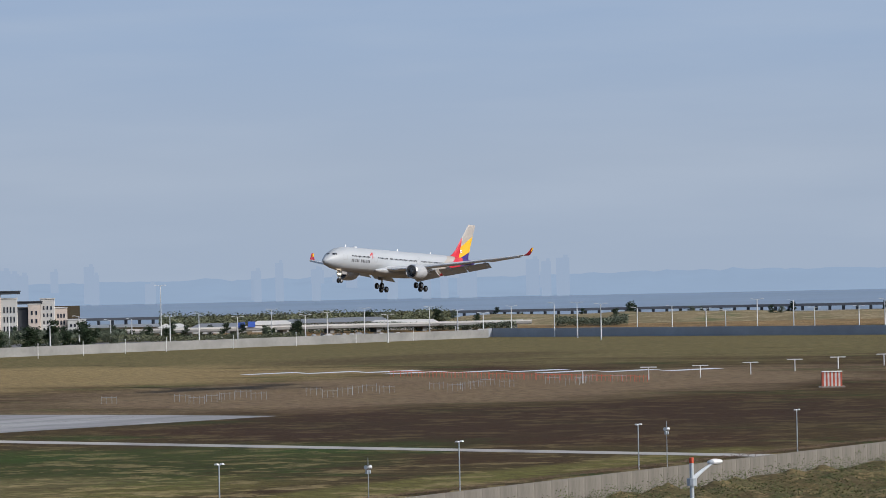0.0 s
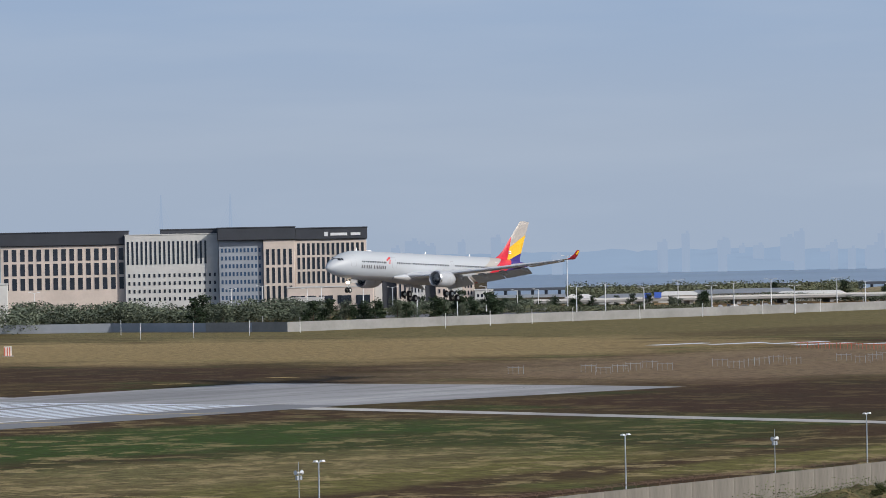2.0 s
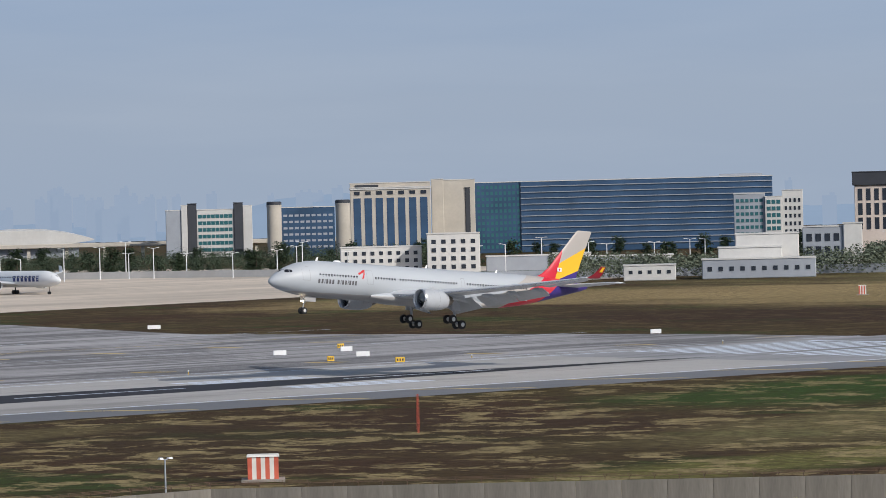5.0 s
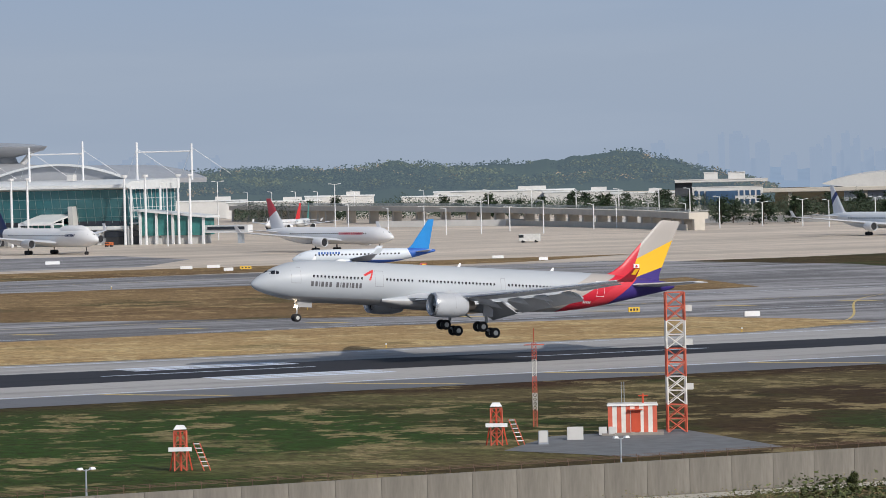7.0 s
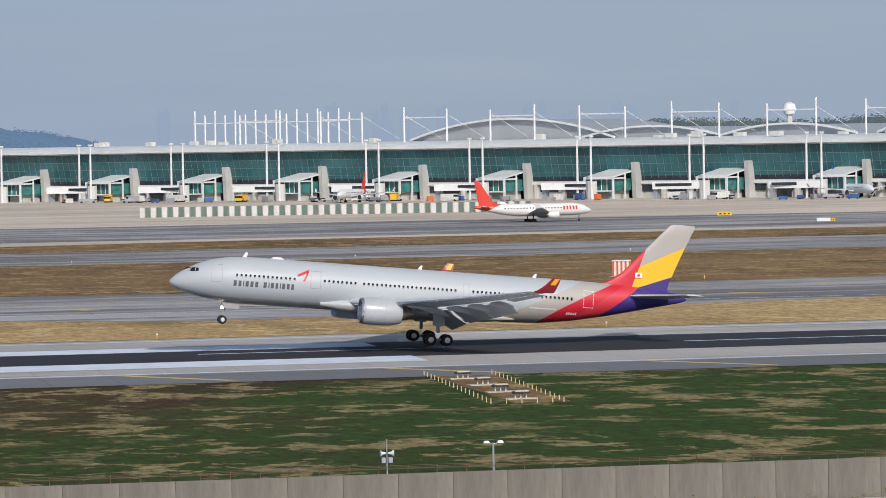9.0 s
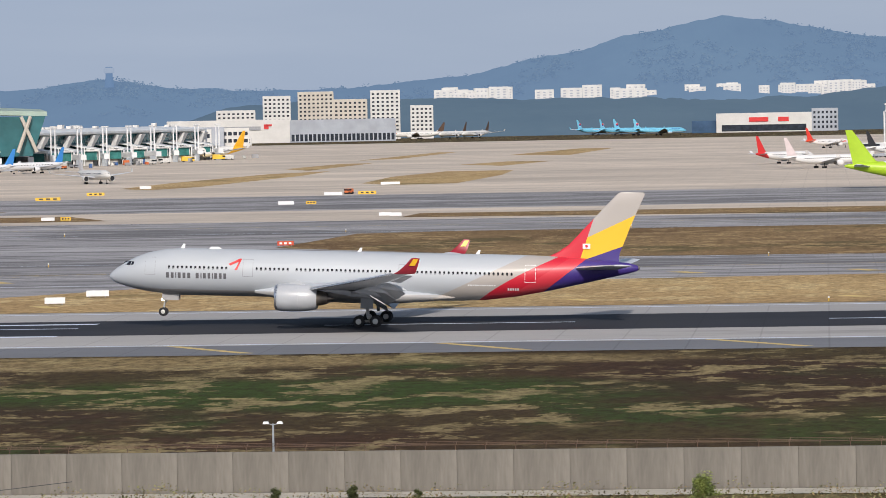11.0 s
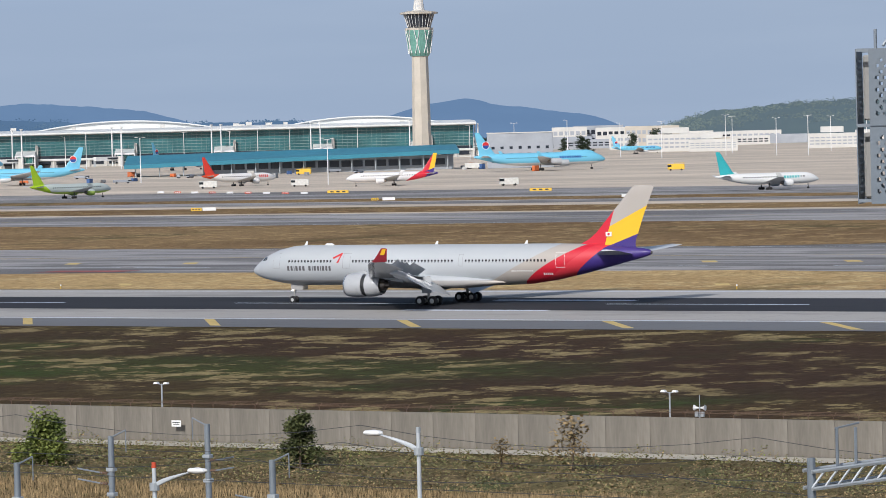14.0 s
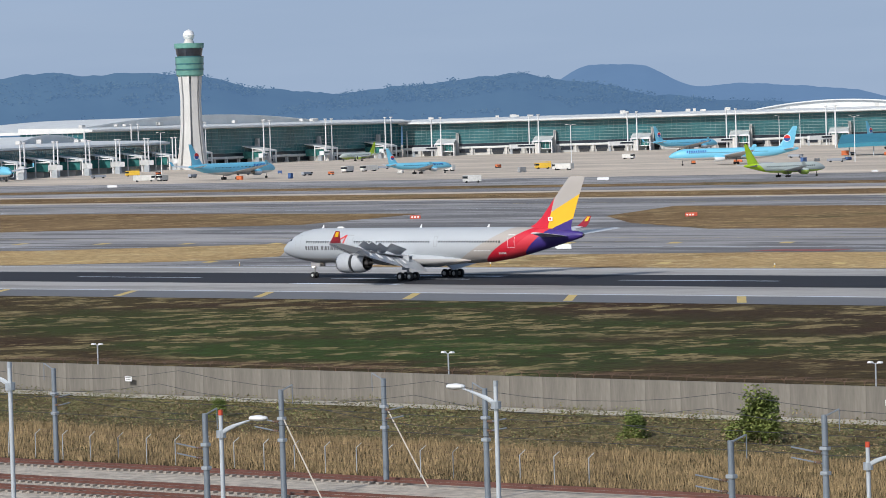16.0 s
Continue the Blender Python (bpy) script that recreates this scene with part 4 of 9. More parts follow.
ridge("far_range", ((33.2, -0.2), (34.2, 0.1), (35.5, 0.36), (36.9, 0.47), (37.6, 0.44), (38.5, 0.80), (39.2, 0.82), (40.2, 0.35), (42, 0.1)), 4950, M_FAR, "far mountain range paled by painted blue haze", 0.025, 8.0)
ridge("far_peak", ((27.5, -0.2), (28.6, 0.12), (29.6, 0.25), (30.3, 0.38), (30.9, 0.32), (31.6, 0.12), (33, -0.2)), 4950, M_FAR, "far peak paled by painted blue haze", 0.02, 2.0)
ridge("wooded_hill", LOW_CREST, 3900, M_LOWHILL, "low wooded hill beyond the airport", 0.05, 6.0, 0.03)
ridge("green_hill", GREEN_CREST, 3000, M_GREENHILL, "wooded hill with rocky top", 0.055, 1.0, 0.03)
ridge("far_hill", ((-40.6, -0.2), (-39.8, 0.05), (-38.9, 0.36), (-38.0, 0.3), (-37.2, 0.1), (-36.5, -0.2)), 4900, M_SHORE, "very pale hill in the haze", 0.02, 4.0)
ridge("far_shore", ((-68, 0.02), (-63, 0.05), (-60, 0.0), (-58, 0.05), (-50, 0.02), (-44, -0.02), (-28, 0.0), (-9, -0.05)), 4960, M_SHORE, "far shore on the horizon, pale with painted haze", 0.05, 7.0, 0.1)
g = geo()
seg = [polar(a, 2375) for a in range(-72, -51, 3)]
seg2 = [polar(a, 4990) for a in range(-54, -73, -3)]
setting("sea", sheet(g, seg + seg2, 0.06), M_SEA, "calm grey-blue sea under haze", "sea")
# Upright band glowing in haze colour, standing in for sea beyond the sheet.
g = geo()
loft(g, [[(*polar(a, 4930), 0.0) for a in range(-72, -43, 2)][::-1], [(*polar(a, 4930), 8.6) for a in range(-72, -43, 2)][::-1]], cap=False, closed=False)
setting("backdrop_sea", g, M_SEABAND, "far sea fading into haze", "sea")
setting("tidal_flat", sheet(geo(), [polar(a, 2200) for a in range(-72, -50, 3)] + [polar(a, 2374) for a in range(-51, -73, -3)], 0.04), M_SILT, "pale tidal flat behind the causeway", "shore")
# causeway with a dark parapet
g = geo()
rg = []
for a in range(-70, -50, 2):
    x, y = polar(a, 2350)
    x2, y2 = polar(a, 2362)
    rg.append([(x, y, 2.7), (x2, y2, 2.7), (x2, y2, 4.3), (x, y, 4.3)])
for k in range(90):
    x, y = polar(-51 - k * 0.205, 2352)
    box(g, (x, y, 0), (1.4, 1.4, 2.8))
setting("causeway", loft(g, rg), mat("dark_parapet", (0.075, 0.085, 0.105), 0.9, vary=0.1, scale=0.02), "long dark causeway across the shore", "causeway")

# hazy high-rise city: the blocks emit haze colour, which pales them with distance
rnd = random.Random(4)
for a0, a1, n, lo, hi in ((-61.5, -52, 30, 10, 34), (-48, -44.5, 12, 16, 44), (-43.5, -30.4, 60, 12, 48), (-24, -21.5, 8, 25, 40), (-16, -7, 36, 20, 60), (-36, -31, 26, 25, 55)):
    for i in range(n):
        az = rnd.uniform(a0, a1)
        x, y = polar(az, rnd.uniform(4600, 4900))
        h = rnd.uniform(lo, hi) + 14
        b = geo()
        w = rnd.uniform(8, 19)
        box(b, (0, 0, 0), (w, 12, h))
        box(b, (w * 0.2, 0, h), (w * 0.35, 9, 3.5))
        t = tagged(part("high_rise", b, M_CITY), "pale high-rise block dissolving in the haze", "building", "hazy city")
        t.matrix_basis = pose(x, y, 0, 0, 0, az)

# white broadcast tower on the ridge, steel pylon, and the pylons of a far cable-stayed bridge
# Their pale tone is haze painted as emission; none of them is a lamp.
x, y = polar(10.83, 4840)
t = thing("broadcast_tower", pose(x, y, 0), "white broadcast tower on the ridge under painted haze", "tower")
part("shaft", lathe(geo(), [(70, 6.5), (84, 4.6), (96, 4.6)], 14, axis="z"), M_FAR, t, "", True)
part("head", lathe(geo(), [(88, 5.0), (89, 7.0), (94, 7.0), (95.5, 4.0), (98, 1.0)], 16, axis="z"), M_CITY, t, "drum head paled by painted haze", True)
x, y = polar(16.15, 3750)
t = thing("power_pylon", pose(x, y, 0), "thin hazy steel pylon behind the terminal", "pylon")
part("frame", tube(tube(tube(tube(geo(), (-4, 0, 0), (0, 0, 63), 0.5, 0.35, 4), (4, 0, 0), (0, 0, 63), 0.5, 0.35, 4), (-5, 0, 52), (5, 0, 52), 0.3, n=4), (-4, 0, 44), (4, 0, 44), 0.3, n=4), M_MIDPALE, t)
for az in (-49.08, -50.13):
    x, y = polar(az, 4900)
    t = thing("bridge_pylon", pose(x, y, 0, 0, 0, az), "pylon of a far cable-stayed bridge paled by painted haze", "bridge pylon")
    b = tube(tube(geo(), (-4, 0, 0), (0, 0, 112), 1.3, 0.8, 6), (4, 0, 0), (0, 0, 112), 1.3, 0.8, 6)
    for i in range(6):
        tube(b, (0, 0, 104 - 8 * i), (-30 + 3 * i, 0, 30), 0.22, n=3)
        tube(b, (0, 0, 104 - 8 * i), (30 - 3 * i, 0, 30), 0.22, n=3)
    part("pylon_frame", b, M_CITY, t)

# ---- building kit ----
M_STONE = mat("pink_beige_stone", (0.66, 0.565, 0.50), 0.85, vary=0.08, scale=0.1)
M_DKROOF = mat("charcoal_cladding", (0.045, 0.05, 0.062), 0.6, vary=0.12, scale=0.1)
M_PALE = mat("pale_render", (0.60, 0.595, 0.58), 0.8, vary=0.06, scale=0.08)
M_COOL = mat("cool_grey_cladding", (0.34, 0.37, 0.42), 0.6, vary=0.1, scale=0.08)
M_BLUEGLASS = mat("blue_curtain_glass", (0.048, 0.095, 0.175), 0.14, 0.0, 0.25, 0.05, 5)
M_TEALGLASS = mat("teal_curtain_glass", (0.040, 0.145, 0.165), 0.12, 0.0, 0.25, 0.05, 6)
M_GREENGLASS = mat("green_tinted_glass", (0.13, 0.30, 0.26), 0.16, 0.0, 0.25, 0.06, 6)
M_PANE = mat("dark_window_glass", (0.028, 0.035, 0.048), 0.15, 0.0, 0.3, 0.2)
M_MULLION = mat("grey_green_glazing_bar", (0.20, 0.30, 0.31), 0.5, 0.0, 0.05, 0.3)
M_DECK = mat("bridge_concrete", (0.27, 0.27, 0.265), 0.85, vary=0.15, scale=0.1)
M_FARWALL = mat("far_wall_concrete", (0.27, 0.27, 0.265), 0.9, vary=0.16, scale=0.08, fine=10)
M_SILVER = mat("silver_metal_roof", (0.46, 0.47, 0.49), 0.45, 0.3, 0.08, 0.05)
M_LINE = mat("white_steel", (0.74, 0.75, 0.76), 0.45, 0.0, 0.05, 0.3)
M_TEALROOF = mat("teal_roof", (0.03, 0.21, 0.30), 0.5, vary=0.1, scale=0.05)
M_BEIGE = mat("beige_precast", (0.52, 0.48, 0.42), 0.85, vary=0.08, scale=0.08)
M_GREENFENCE = mat("green_windscreen_fence", (0.12, 0.17, 0.15), 0.8, vary=0.1, scale=0.2)
PANES = {}


def windows(parent, nx, nz, x0, x1, z0, z1, y, fx=0.55, fz=0.6, material=None, name="window"):
    """A grid of panes standing 4 cm proud of a wall that faces -y."""
    material = material or M_PANE
    w, h = (x1 - x0) / nx, (z1 - z0) / nz
    key = (round(w * fx, 2), round(h * fz, 2), material.name)
    if key not in PANES:
        PANES[key] = mesh_of(name, box(geo(), (0, 0, -h * fz / 2), (w * fx, 0.3, h * fz)), material)
    if parent.matrix_basis.translation.length > 2700:        # too far off to tell panes apart
        g = geo()
        for i in range(nx):
            for k in range(nz):
                box(g, (x0 + (i + 0.5) * w, y, z0 + (k + 0.5 - fz / 2) * h), (w * fx, 0.3, h * fz))
        tagged(part("window_panes", g, material, parent), kind="stuff")
        return
    for i in range(nx):
        for k in range(nz):
            o = part(name, PANES[key], None, parent)
            o.location = (x0 + (i + 0.5) * w, y, z0 + (k + 0.5) * h)


def building(name, label, x, y, yaw, blocks, category="building", group=""):
    """blocks: (u0, u1, v, depth, z0, z1, material, windows or None) in the facade's own axes; -y faces the viewer."""
    b = thing(name, pose(x, y, 0, 0, 0, yaw), label, category, group)
    for u0, u1, v, dep, z0, z1, material, win in blocks:
        body = part("wall", cbox(geo(), ((u0 + u1) / 2, v + dep / 2, z0), (u1 - u0, dep, z1 - z0), 0.25), material, b)
        if (z0 == 0 or z1 > 12) and b.matrix_basis.translation.length < 2700:
            part("parapet", box(geo(), ((u0 + u1) / 2, v + dep / 2, z1), (u1 - u0 + 0.4, dep + 0.4, 0.5)), M_PALE if material is not M_DKROOF else M_DKROOF, b)
        if win:
            nx, nz, za, zb, fx, fz, gm = win
            windows(b, nx, nz, u0 + 0.8, u1 - 0.8, za, zb, v, fx, fz, gm)
    return b


def plant(b, u, v, z, n, rnd, w=6.0):
    """Roof plant boxes."""
    for i in range(n):
        part("roof_plant", cbox(geo(), (u + rnd.uniform(-w, w), v, z), (rnd.uniform(1.5, 4), 3, rnd.uniform(1, 2.6)), 0.1), M_PALE, b)


# hotel in wings, with a dark top storey
hb = building("hotel", "pink-beige stone hotel with tall dark windows and charcoal top storey", 1458, 1249, -49.4, [
    (-93, -29, 4, 20, 0, 34, M_STONE, (15, 3, 11, 33, 0.55, 0.82, None)),
    (-94, -28, 3, 22, 34, 40.6, M_DKROOF, None),
    (-30, 17.5, 1, 22, 0, 38.5, M_PALE, (18, 4, 4, 20, 0.4, 0.45, None)),
    (-12, 18, 6, 20, 38.6, 41, M_DKROOF, None),
    (17.5, 40, -4, 24, 0, 35, M_COOL, (11, 7, 4, 32, 0.5, 0.5, M_BLUEGLASS)),
    (40, 56, -6, 24, 0, 35, M_STONE, (5, 3, 3, 31, 0.5, 0.85, None)),
    (56, 92.5, -5, 24, 0, 34.6, M_STONE, (14, 3, 12, 33.5, 0.55, 0.84, None)),
    (17, 56.5, -7, 25, 35, 41.2, M_DKROOF, None),
    (56.5, 93, -6, 25, 34.8, 40.4, M_DKROOF, None)])
windows(hb, 18, 1, -29.5, 12, 23, 36, 1, 0.45, 0.9)
part("name_bars", box(box(box(geo(), (72, -6.15, 36.3), (1.8, 0.2, 2.2)), (78.5, -6.15, 36.6), (8.5, 0.2, 1.4)), (87, -6.15, 36.6), (5, 0.2, 1.4)), M_WHITE, hb, "white lettering bars")
annex = building("hotel_annex", "low cream hotel annex of stepped blocks with dark flat roofs", 1468, 1115, -53, [
    (-58, -16, -14, 14, 0, 11, M_STONE, (9, 1, 2, 8, 0.5, 0.7, None)), (-58, -40, -15, 10, 0, 6, M_PALE, (6, 1, 1, 5, 0.7, 0.7, None)), (-16, -12, -6, 14, 0, 21, M_PALE, None), (-12, -5, -5, 14, 0, 20, M_DKROOF, None), (-5, 1, -8, 16, 0, 21, M_STONE, (2, 1, 4, 18, 0.4, 0.9, None)),
    (1, 9, -7, 16, 0, 19, M_PALE, (4, 3, 2, 16, 0.4, 0.6, None)), (-18, 10.5, -9, 20, 21.2, 22.4, M_DKROOF, None), (-9, -1, 0, 12, 22.4, 25, M_PALE, None), (9, 14, -4, 12, 0, 14, M_DKROOF, None), (14, 20, -6, 12, 0, 16, M_STONE, (2, 3, 2, 14, 0.4, 0.5, None)), (20, 27, -4, 14, 0, 18.5, M_PALE, (3, 4, 2, 16, 0.4, 0.5, None)), (27, 33, -2, 14, 0, 14, M_STONE, (3, 3, 2, 12, 0.5, 0.6, None)), (33, 42, -4, 12, 0, 8, M_PALE, (4, 2, 1, 7, 0.5, 0.5, None)), (8.5, 21, -6, 14, 16.2, 17.2, M_DKROOF, None)])
for u in (-54, -46, -38, -30, -22):
    part("arch_bay", cbox(geo(), (u, -14.2, 0.5), (4.2, 0.5, 6.5), 0.1), M_PANE, annex, "tall dark arched bay")
# glass office slab with pale floor bands
b = building("office_slab", "long dark blue glass office slab with pale floor bands", 1580, 1668, -43.6, [(-74, 79, 0, 24, 0, 43, M_BLUEGLASS, None)])
for k in range(11):
    part("floor_band", box(geo(), (2.5, -0.3, 4 + k * 3.6), (153, 0.7, 0.45)), M_COOL, b)
part("roof_sign", box(geo(), (60, 2, 43.5), (26, 1, 1.4)), M_COOL, b)
building("office_grid", "glass office block with a fine pane grid", 1519, 1727, -41.3, [(-19.6, 19.6, 0, 22, 0, 43, M_BLUEGLASS, (14, 11, 2, 42, 0.62, 0.55, M_TEALGLASS))])
building("office_core", "beige precast office core with stair slots", 1482, 1730, -40.6, [(-13, 13, 0, 20, 0, 45, M_BEIGE, None), (7, 10, -0.6, 1, 2, 40, M_DKROOF, None), (-13.4, -6, -0.8, 20, 0, 45.6, M_BEIGE, None)])
b = building("airline_office", "office with pale columns between tall blue glass bays", 1435, 1733, -39.6, [(-24, 24, 0, 22, 0, 44, M_BEIGE, (7, 1, 3, 36, 0.66, 0.95, M_BLUEGLASS)), (-24.3, 24.3, -0.5, 20, 40, 41.2, M_PALE, None)])
windows(b, 7, 1, -23.2, 23.2, 36.5, 40, -0.2, 0.5, 0.6)
part("name_bars", box(geo(), (-14, -0.5, 41.6), (14, 0.3, 1.5)), M_DKROOF, b, "dark lettering bars")
for x, y in ((1473, 1895), (1476, 1829)):
    t = thing("round_tower", pose(x, y, 0), "round beige stair tower with dark cap", "building")
    part("wall", lathe(geo(), [(0, 4.7), (32, 4.7), (32, 5.0), (33, 5.0)], 24, axis="z"), M_BEIGE, t, "", True)
    part("cap", lathe(geo(), [(33, 4.8), (34.8, 4.8), (35.2, 4.0)], 24, axis="z"), M_DKROOF, t, "", True)
b = building("office_curtain", "mid-rise blue glass office with pale floor lines", 1490, 1882, -38.4, [(-17, 17, 0, 18, 0, 31, M_BLUEGLASS, (9, 6, 4, 28, 0.7, 0.35, M_COOL))])
b = building("office_white", "white and glass office with dark stair towers", 1470, 1960, -36.9, [(-28, -18, 0, 18, 0, 31, M_COOL, None), (-18, -14, -1, 18, 0, 34, M_PALE, None), (-14, -8, -1, 18, 0, 35, M_DKROOF, None), (-8, 16, 0, 18, 0, 31, M_PALE, (8, 6, 3, 29, 0.9, 0.55, M_TEALGLASS)), (16, 22, -1, 18, 0, 35, M_DKROOF, None), (22, 28, 0, 18, 0, 33, M_PALE, None)])
building("white_office", "white rendered airside office with square windows", 1017, 1188, -40.6, [(-11, 11, 0, 16, 0, 16.4, M_PALE, (5, 4, 1, 15, 0.45, 0.5, None))])
building("white_office_wing", "lower white office wing with square windows", 1002, 1217, -38, [(-17, 17, 0, 14, 0, 11.4, M_PALE, (9, 3, 1, 10.5, 0.45, 0.5, None))])
building("grey_depot", "low grey depot with flat roof", 1057, 1180, -41.9, [(-22, 22, 0, 14, 0, 6.2, M_COOL, None), (6, 22, -2, 10, 0, 6.8, M_PALE, None)])
building("fire_depot", "long low grey metal depot with doors", 985, 1054, -43, [(-20, 9, 0, 14, 0, 6.9, M_COOL, (8, 1, 2.5, 5, 0.35, 0.6, None)), (9, 21, -1, 14, 0, 6.9, M_PALE, (4, 1, 2, 5, 0.35, 0.6, None))])
building("metal_depot", "pale grey airside depot with stepped white blocks", 922, 916, -45.2, [(-19.5, 19.5, 0, 12, 0, 6.6, M_COOL, (10, 1, 2, 5, 0.4, 0.5, None)), (-14, 8, 8, 12, 0, 10.5, M_PALE, None), (-8, 14, 14, 12, 0, 15, M_PALE, None)])
building("white_store", "white low store with glazed front", 1012, 967, -46.3, [(-11, 4, 0, 14, 0, 16.5, M_COOL, (4, 3, 1, 15, 0.6, 0.6, None)), (4, 11, -1, 14, 0, 17.5, M_PALE, None)])
building("white_hut", "white low hut beside the perimeter", 895, 942, -43.5, [(-9, 9, 0, 8, 0, 5.2, M_PALE, (5, 1, 2, 4, 0.4, 0.6, None))])
building("glass_block", "grey and glass mid-rise block", 1565, 1546, -45.4, [(-20, -2, 0, 16, 0, 32, M_COOL, (6, 7, 3, 30, 0.7, 0.5, M_TEALGLASS)), (-2, 8, -2, 16, 0, 30, M_PALE, (3, 7, 2, 29, 0.8, 0.6, M_TEALGLASS)), (8, 20, 0, 16, 0, 33.5, M_PALE, (4, 6, 3, 30, 0.5, 0.5, None))])
b = thing("windscreen_fence", pose(941, 1052, 0, 0, 0, -41.8), "leaning green slatted blast fence", "fence")
for i in range(52):
    part("slat", box(geo(), (-26 + i, 0.6, 0), (0.92, 0.15, 2.8)), M_GREENFENCE, b)
b = building("viaduct_station", "white elevated station with blue glass stairs and wide roof", 1146, 1878, -31.4, [(-17, 24, 2, 16, 0, 14, M_PALE, (12, 2, 3, 13, 0.7, 0.6, M_BLUEGLASS)), (-27, 27, 0, 20, 17, 18.4, M_PALE, None), (-9, 8, -2, 4, 4, 12, M_BLUEGLASS, None), (-27, -17, 4, 12, 9, 17, M_DKROOF, None), (-10, -2, 4, 10, 18.6, 22.4, M_PALE, None), (4, 14, 4, 10, 18.6, 22.4, M_PALE, None)])
b = thing("elevated_road", pose(1403, 2069, 0, 0, 0, -36), "long pale elevated road on piers", "viaduct")
part("deck", cbox(geo(), (0, 0, 8.4), (420, 9, 2.8), 0.3), M_BEIGE, b)
for i in range(17):
    part("pier", box(geo(), (-200 + i * 25, 0, 0), (2.2, 4, 8.4)), M_BEIGE, b)
b = thing("shell_roof_building", pose(1511, 2238, 0, 0, 0, -34), "low building under a sweeping pale shell roof", "building")
rg = []
for i in range(25):
    u = i / 24
    x = -52 + 104 * u
    q = 1 - abs(2 * u - 1) ** 2.2
    z, zb = 13 + 8.5 * q, 12.4 - 4 * q
    rg.append([(x, -9, zb), (x, 14, zb), (x, 14, z - 1.5 * q), (x, 3, z), (x, -9, z - 1.2 * q)])
part("roof", loft(geo(), rg), M_PALE, b, "sweeping pale shell roof", True)
part("wall", box(geo(), (2, 4, 0), (78, 10, 15)), M_COOL, b)

# cargo sheds, housing blocks and hangars beyond the apron
rnd = random.Random(8)
b = building("cargo_terminal", "long pale cargo terminal with grey doors", -572, 3955, 8.2, [(-122, 8, 0, 60, 0, 25, M_PALE, None), (8, 120, 2, 60, 0, 24, M_COOL, (24, 1, 1, 9, 0.7, 0.9, None))])
part("name_bars", box(geo(), (-45, -0.4, 14), (44, 0.4, 4)), M_BODYLINE, b, "pale grey lettering bars")
part("logo_mark", box(box(geo(), (-17, -0.4, 15), (5, 0.4, 5)), (-14, -0.4, 18), (6, 0.4, 2)), M_LOGO, b, "red mark on the shed")
for x, y, yw, w, h in ((-607, 4156, 8.3, 31, 51), (-564, 4162, 7.7, 40, 55), (-499, 4271, 6.7, 34, 56), (-526, 4167, 7.2, 38, 46), (-660, 4200, 9, 44, 36), (-455, 4250, 6, 26, 38)):
    building("apartment_slab", "pale slab block with regular windows", x, y, yw, [(-w / 2, w / 2, 0, 15, 0, h, M_PALE if rnd.random() < 0.6 else M_BEIGE, (max(4, int(w / 5)), int(h / 5), 4, h - 2, 0.5, 0.45, None))])
for i in range(54):
    az = rnd.choice((rnd.uniform(4.8, 5.8), rnd.uniform(1.3, 4.3), rnd.uniform(-0.8, 1.1)))
    x, y = polar(az, rnd.uniform(4703, 4714))
    h, w = rnd.uniform(52, 61), rnd.uniform(12, 28)
    building("apartment_tower", "white apartment tower on the hillside", x, y, az, [(-w / 2, w / 2, 0, 12, 0, h, M_PALE, (3, 5, h - 18, h - 2, 0.4, 0.45, M_COOL))], group="hillside apartments")
b = building("maintenance_hangar", "white maintenance hangar with name bars", -62, 4300, 0.7, [(-62, 46, 0, 50, 0, 22, M_PALE, (1, 1, 1, 9, 0.9, 0.9, None)), (46, 76, 4, 50, 0, 26, M_COOL, (6, 4, 2, 24, 0.5, 0.5, None)), (-90, -62, 10, 30, 0, 14, M_BLUEGLASS, None)])
part("name_bars", box(box(geo(), (-14, -0.5, 12), (22, 0.5, 5)), (14, -0.5, 12), (12, 0.5, 5)), M_LOGO, b, "red and blue lettering bars")
for i in range(90):         # low sheds and terminals far off
    az = rnd.choice((rnd.uniform(9, 16), rnd.uniform(16, 33), rnd.uniform(24, 33), rnd.uniform(28, 36)))
    d = rnd.uniform(3100, 3800)
    x, y = polar(az, d)
    w, h = rnd.uniform(16, 52), rnd.uniform(5, 13) + 7 * (rnd.random() < 0.2)
    building("low_shed", "low pale shed or office far across the apron", x, y, az, [(-w / 2, w / 2, 0, 18, 0, h, rnd.choice((M_PALE, M_PALE, M_BEIGE, M_COOL)), (int(w / 5), 2, 2, h - 2, 0.7, 0.5, rnd.choice((None, M_COOL))))], group="far sheds")

# ---- control towers ----
t = thing("control_tower", pose(-609, 2218, 0), "grey control tower with flared round cab and white radome", "control tower")
part("shaft", lathe(geo(), [(0, 6.2), (38, 6.2)], 24, axis="z"), M_BEIGE, t, "", True)
part("gallery", lathe(geo(), [(38, 6.6), (39, 8.6), (43, 8.8), (43, 7.8), (48, 8.2), (48, 9.0), (50, 9.2), (50, 8)], 32, axis="z"), M_SILVER, t, "", True)
part("lower_glass", lathe(geo(), [(43.1, 8.0), (47.9, 8.5)], 32, axis="z"), M_PANE, t, "dark glazed band", True)
part("cab_glass", lathe(geo(), [(50, 7.9), (57, 9.1)], 32, axis="z"), M_BLUEGLASS, t, "sloping cab glass", True)
part("cab_roof", lathe(geo(), [(57, 9.4), (60, 9.6), (60.6, 8.6), (60.8, 3)], 32, axis="z"), M_SILVER, t, "", True)
part("radar_base", lathe(geo(), [(60.6, 3.6), (66, 2.6)], 20, axis="z"), M_PALE, t, "", True)
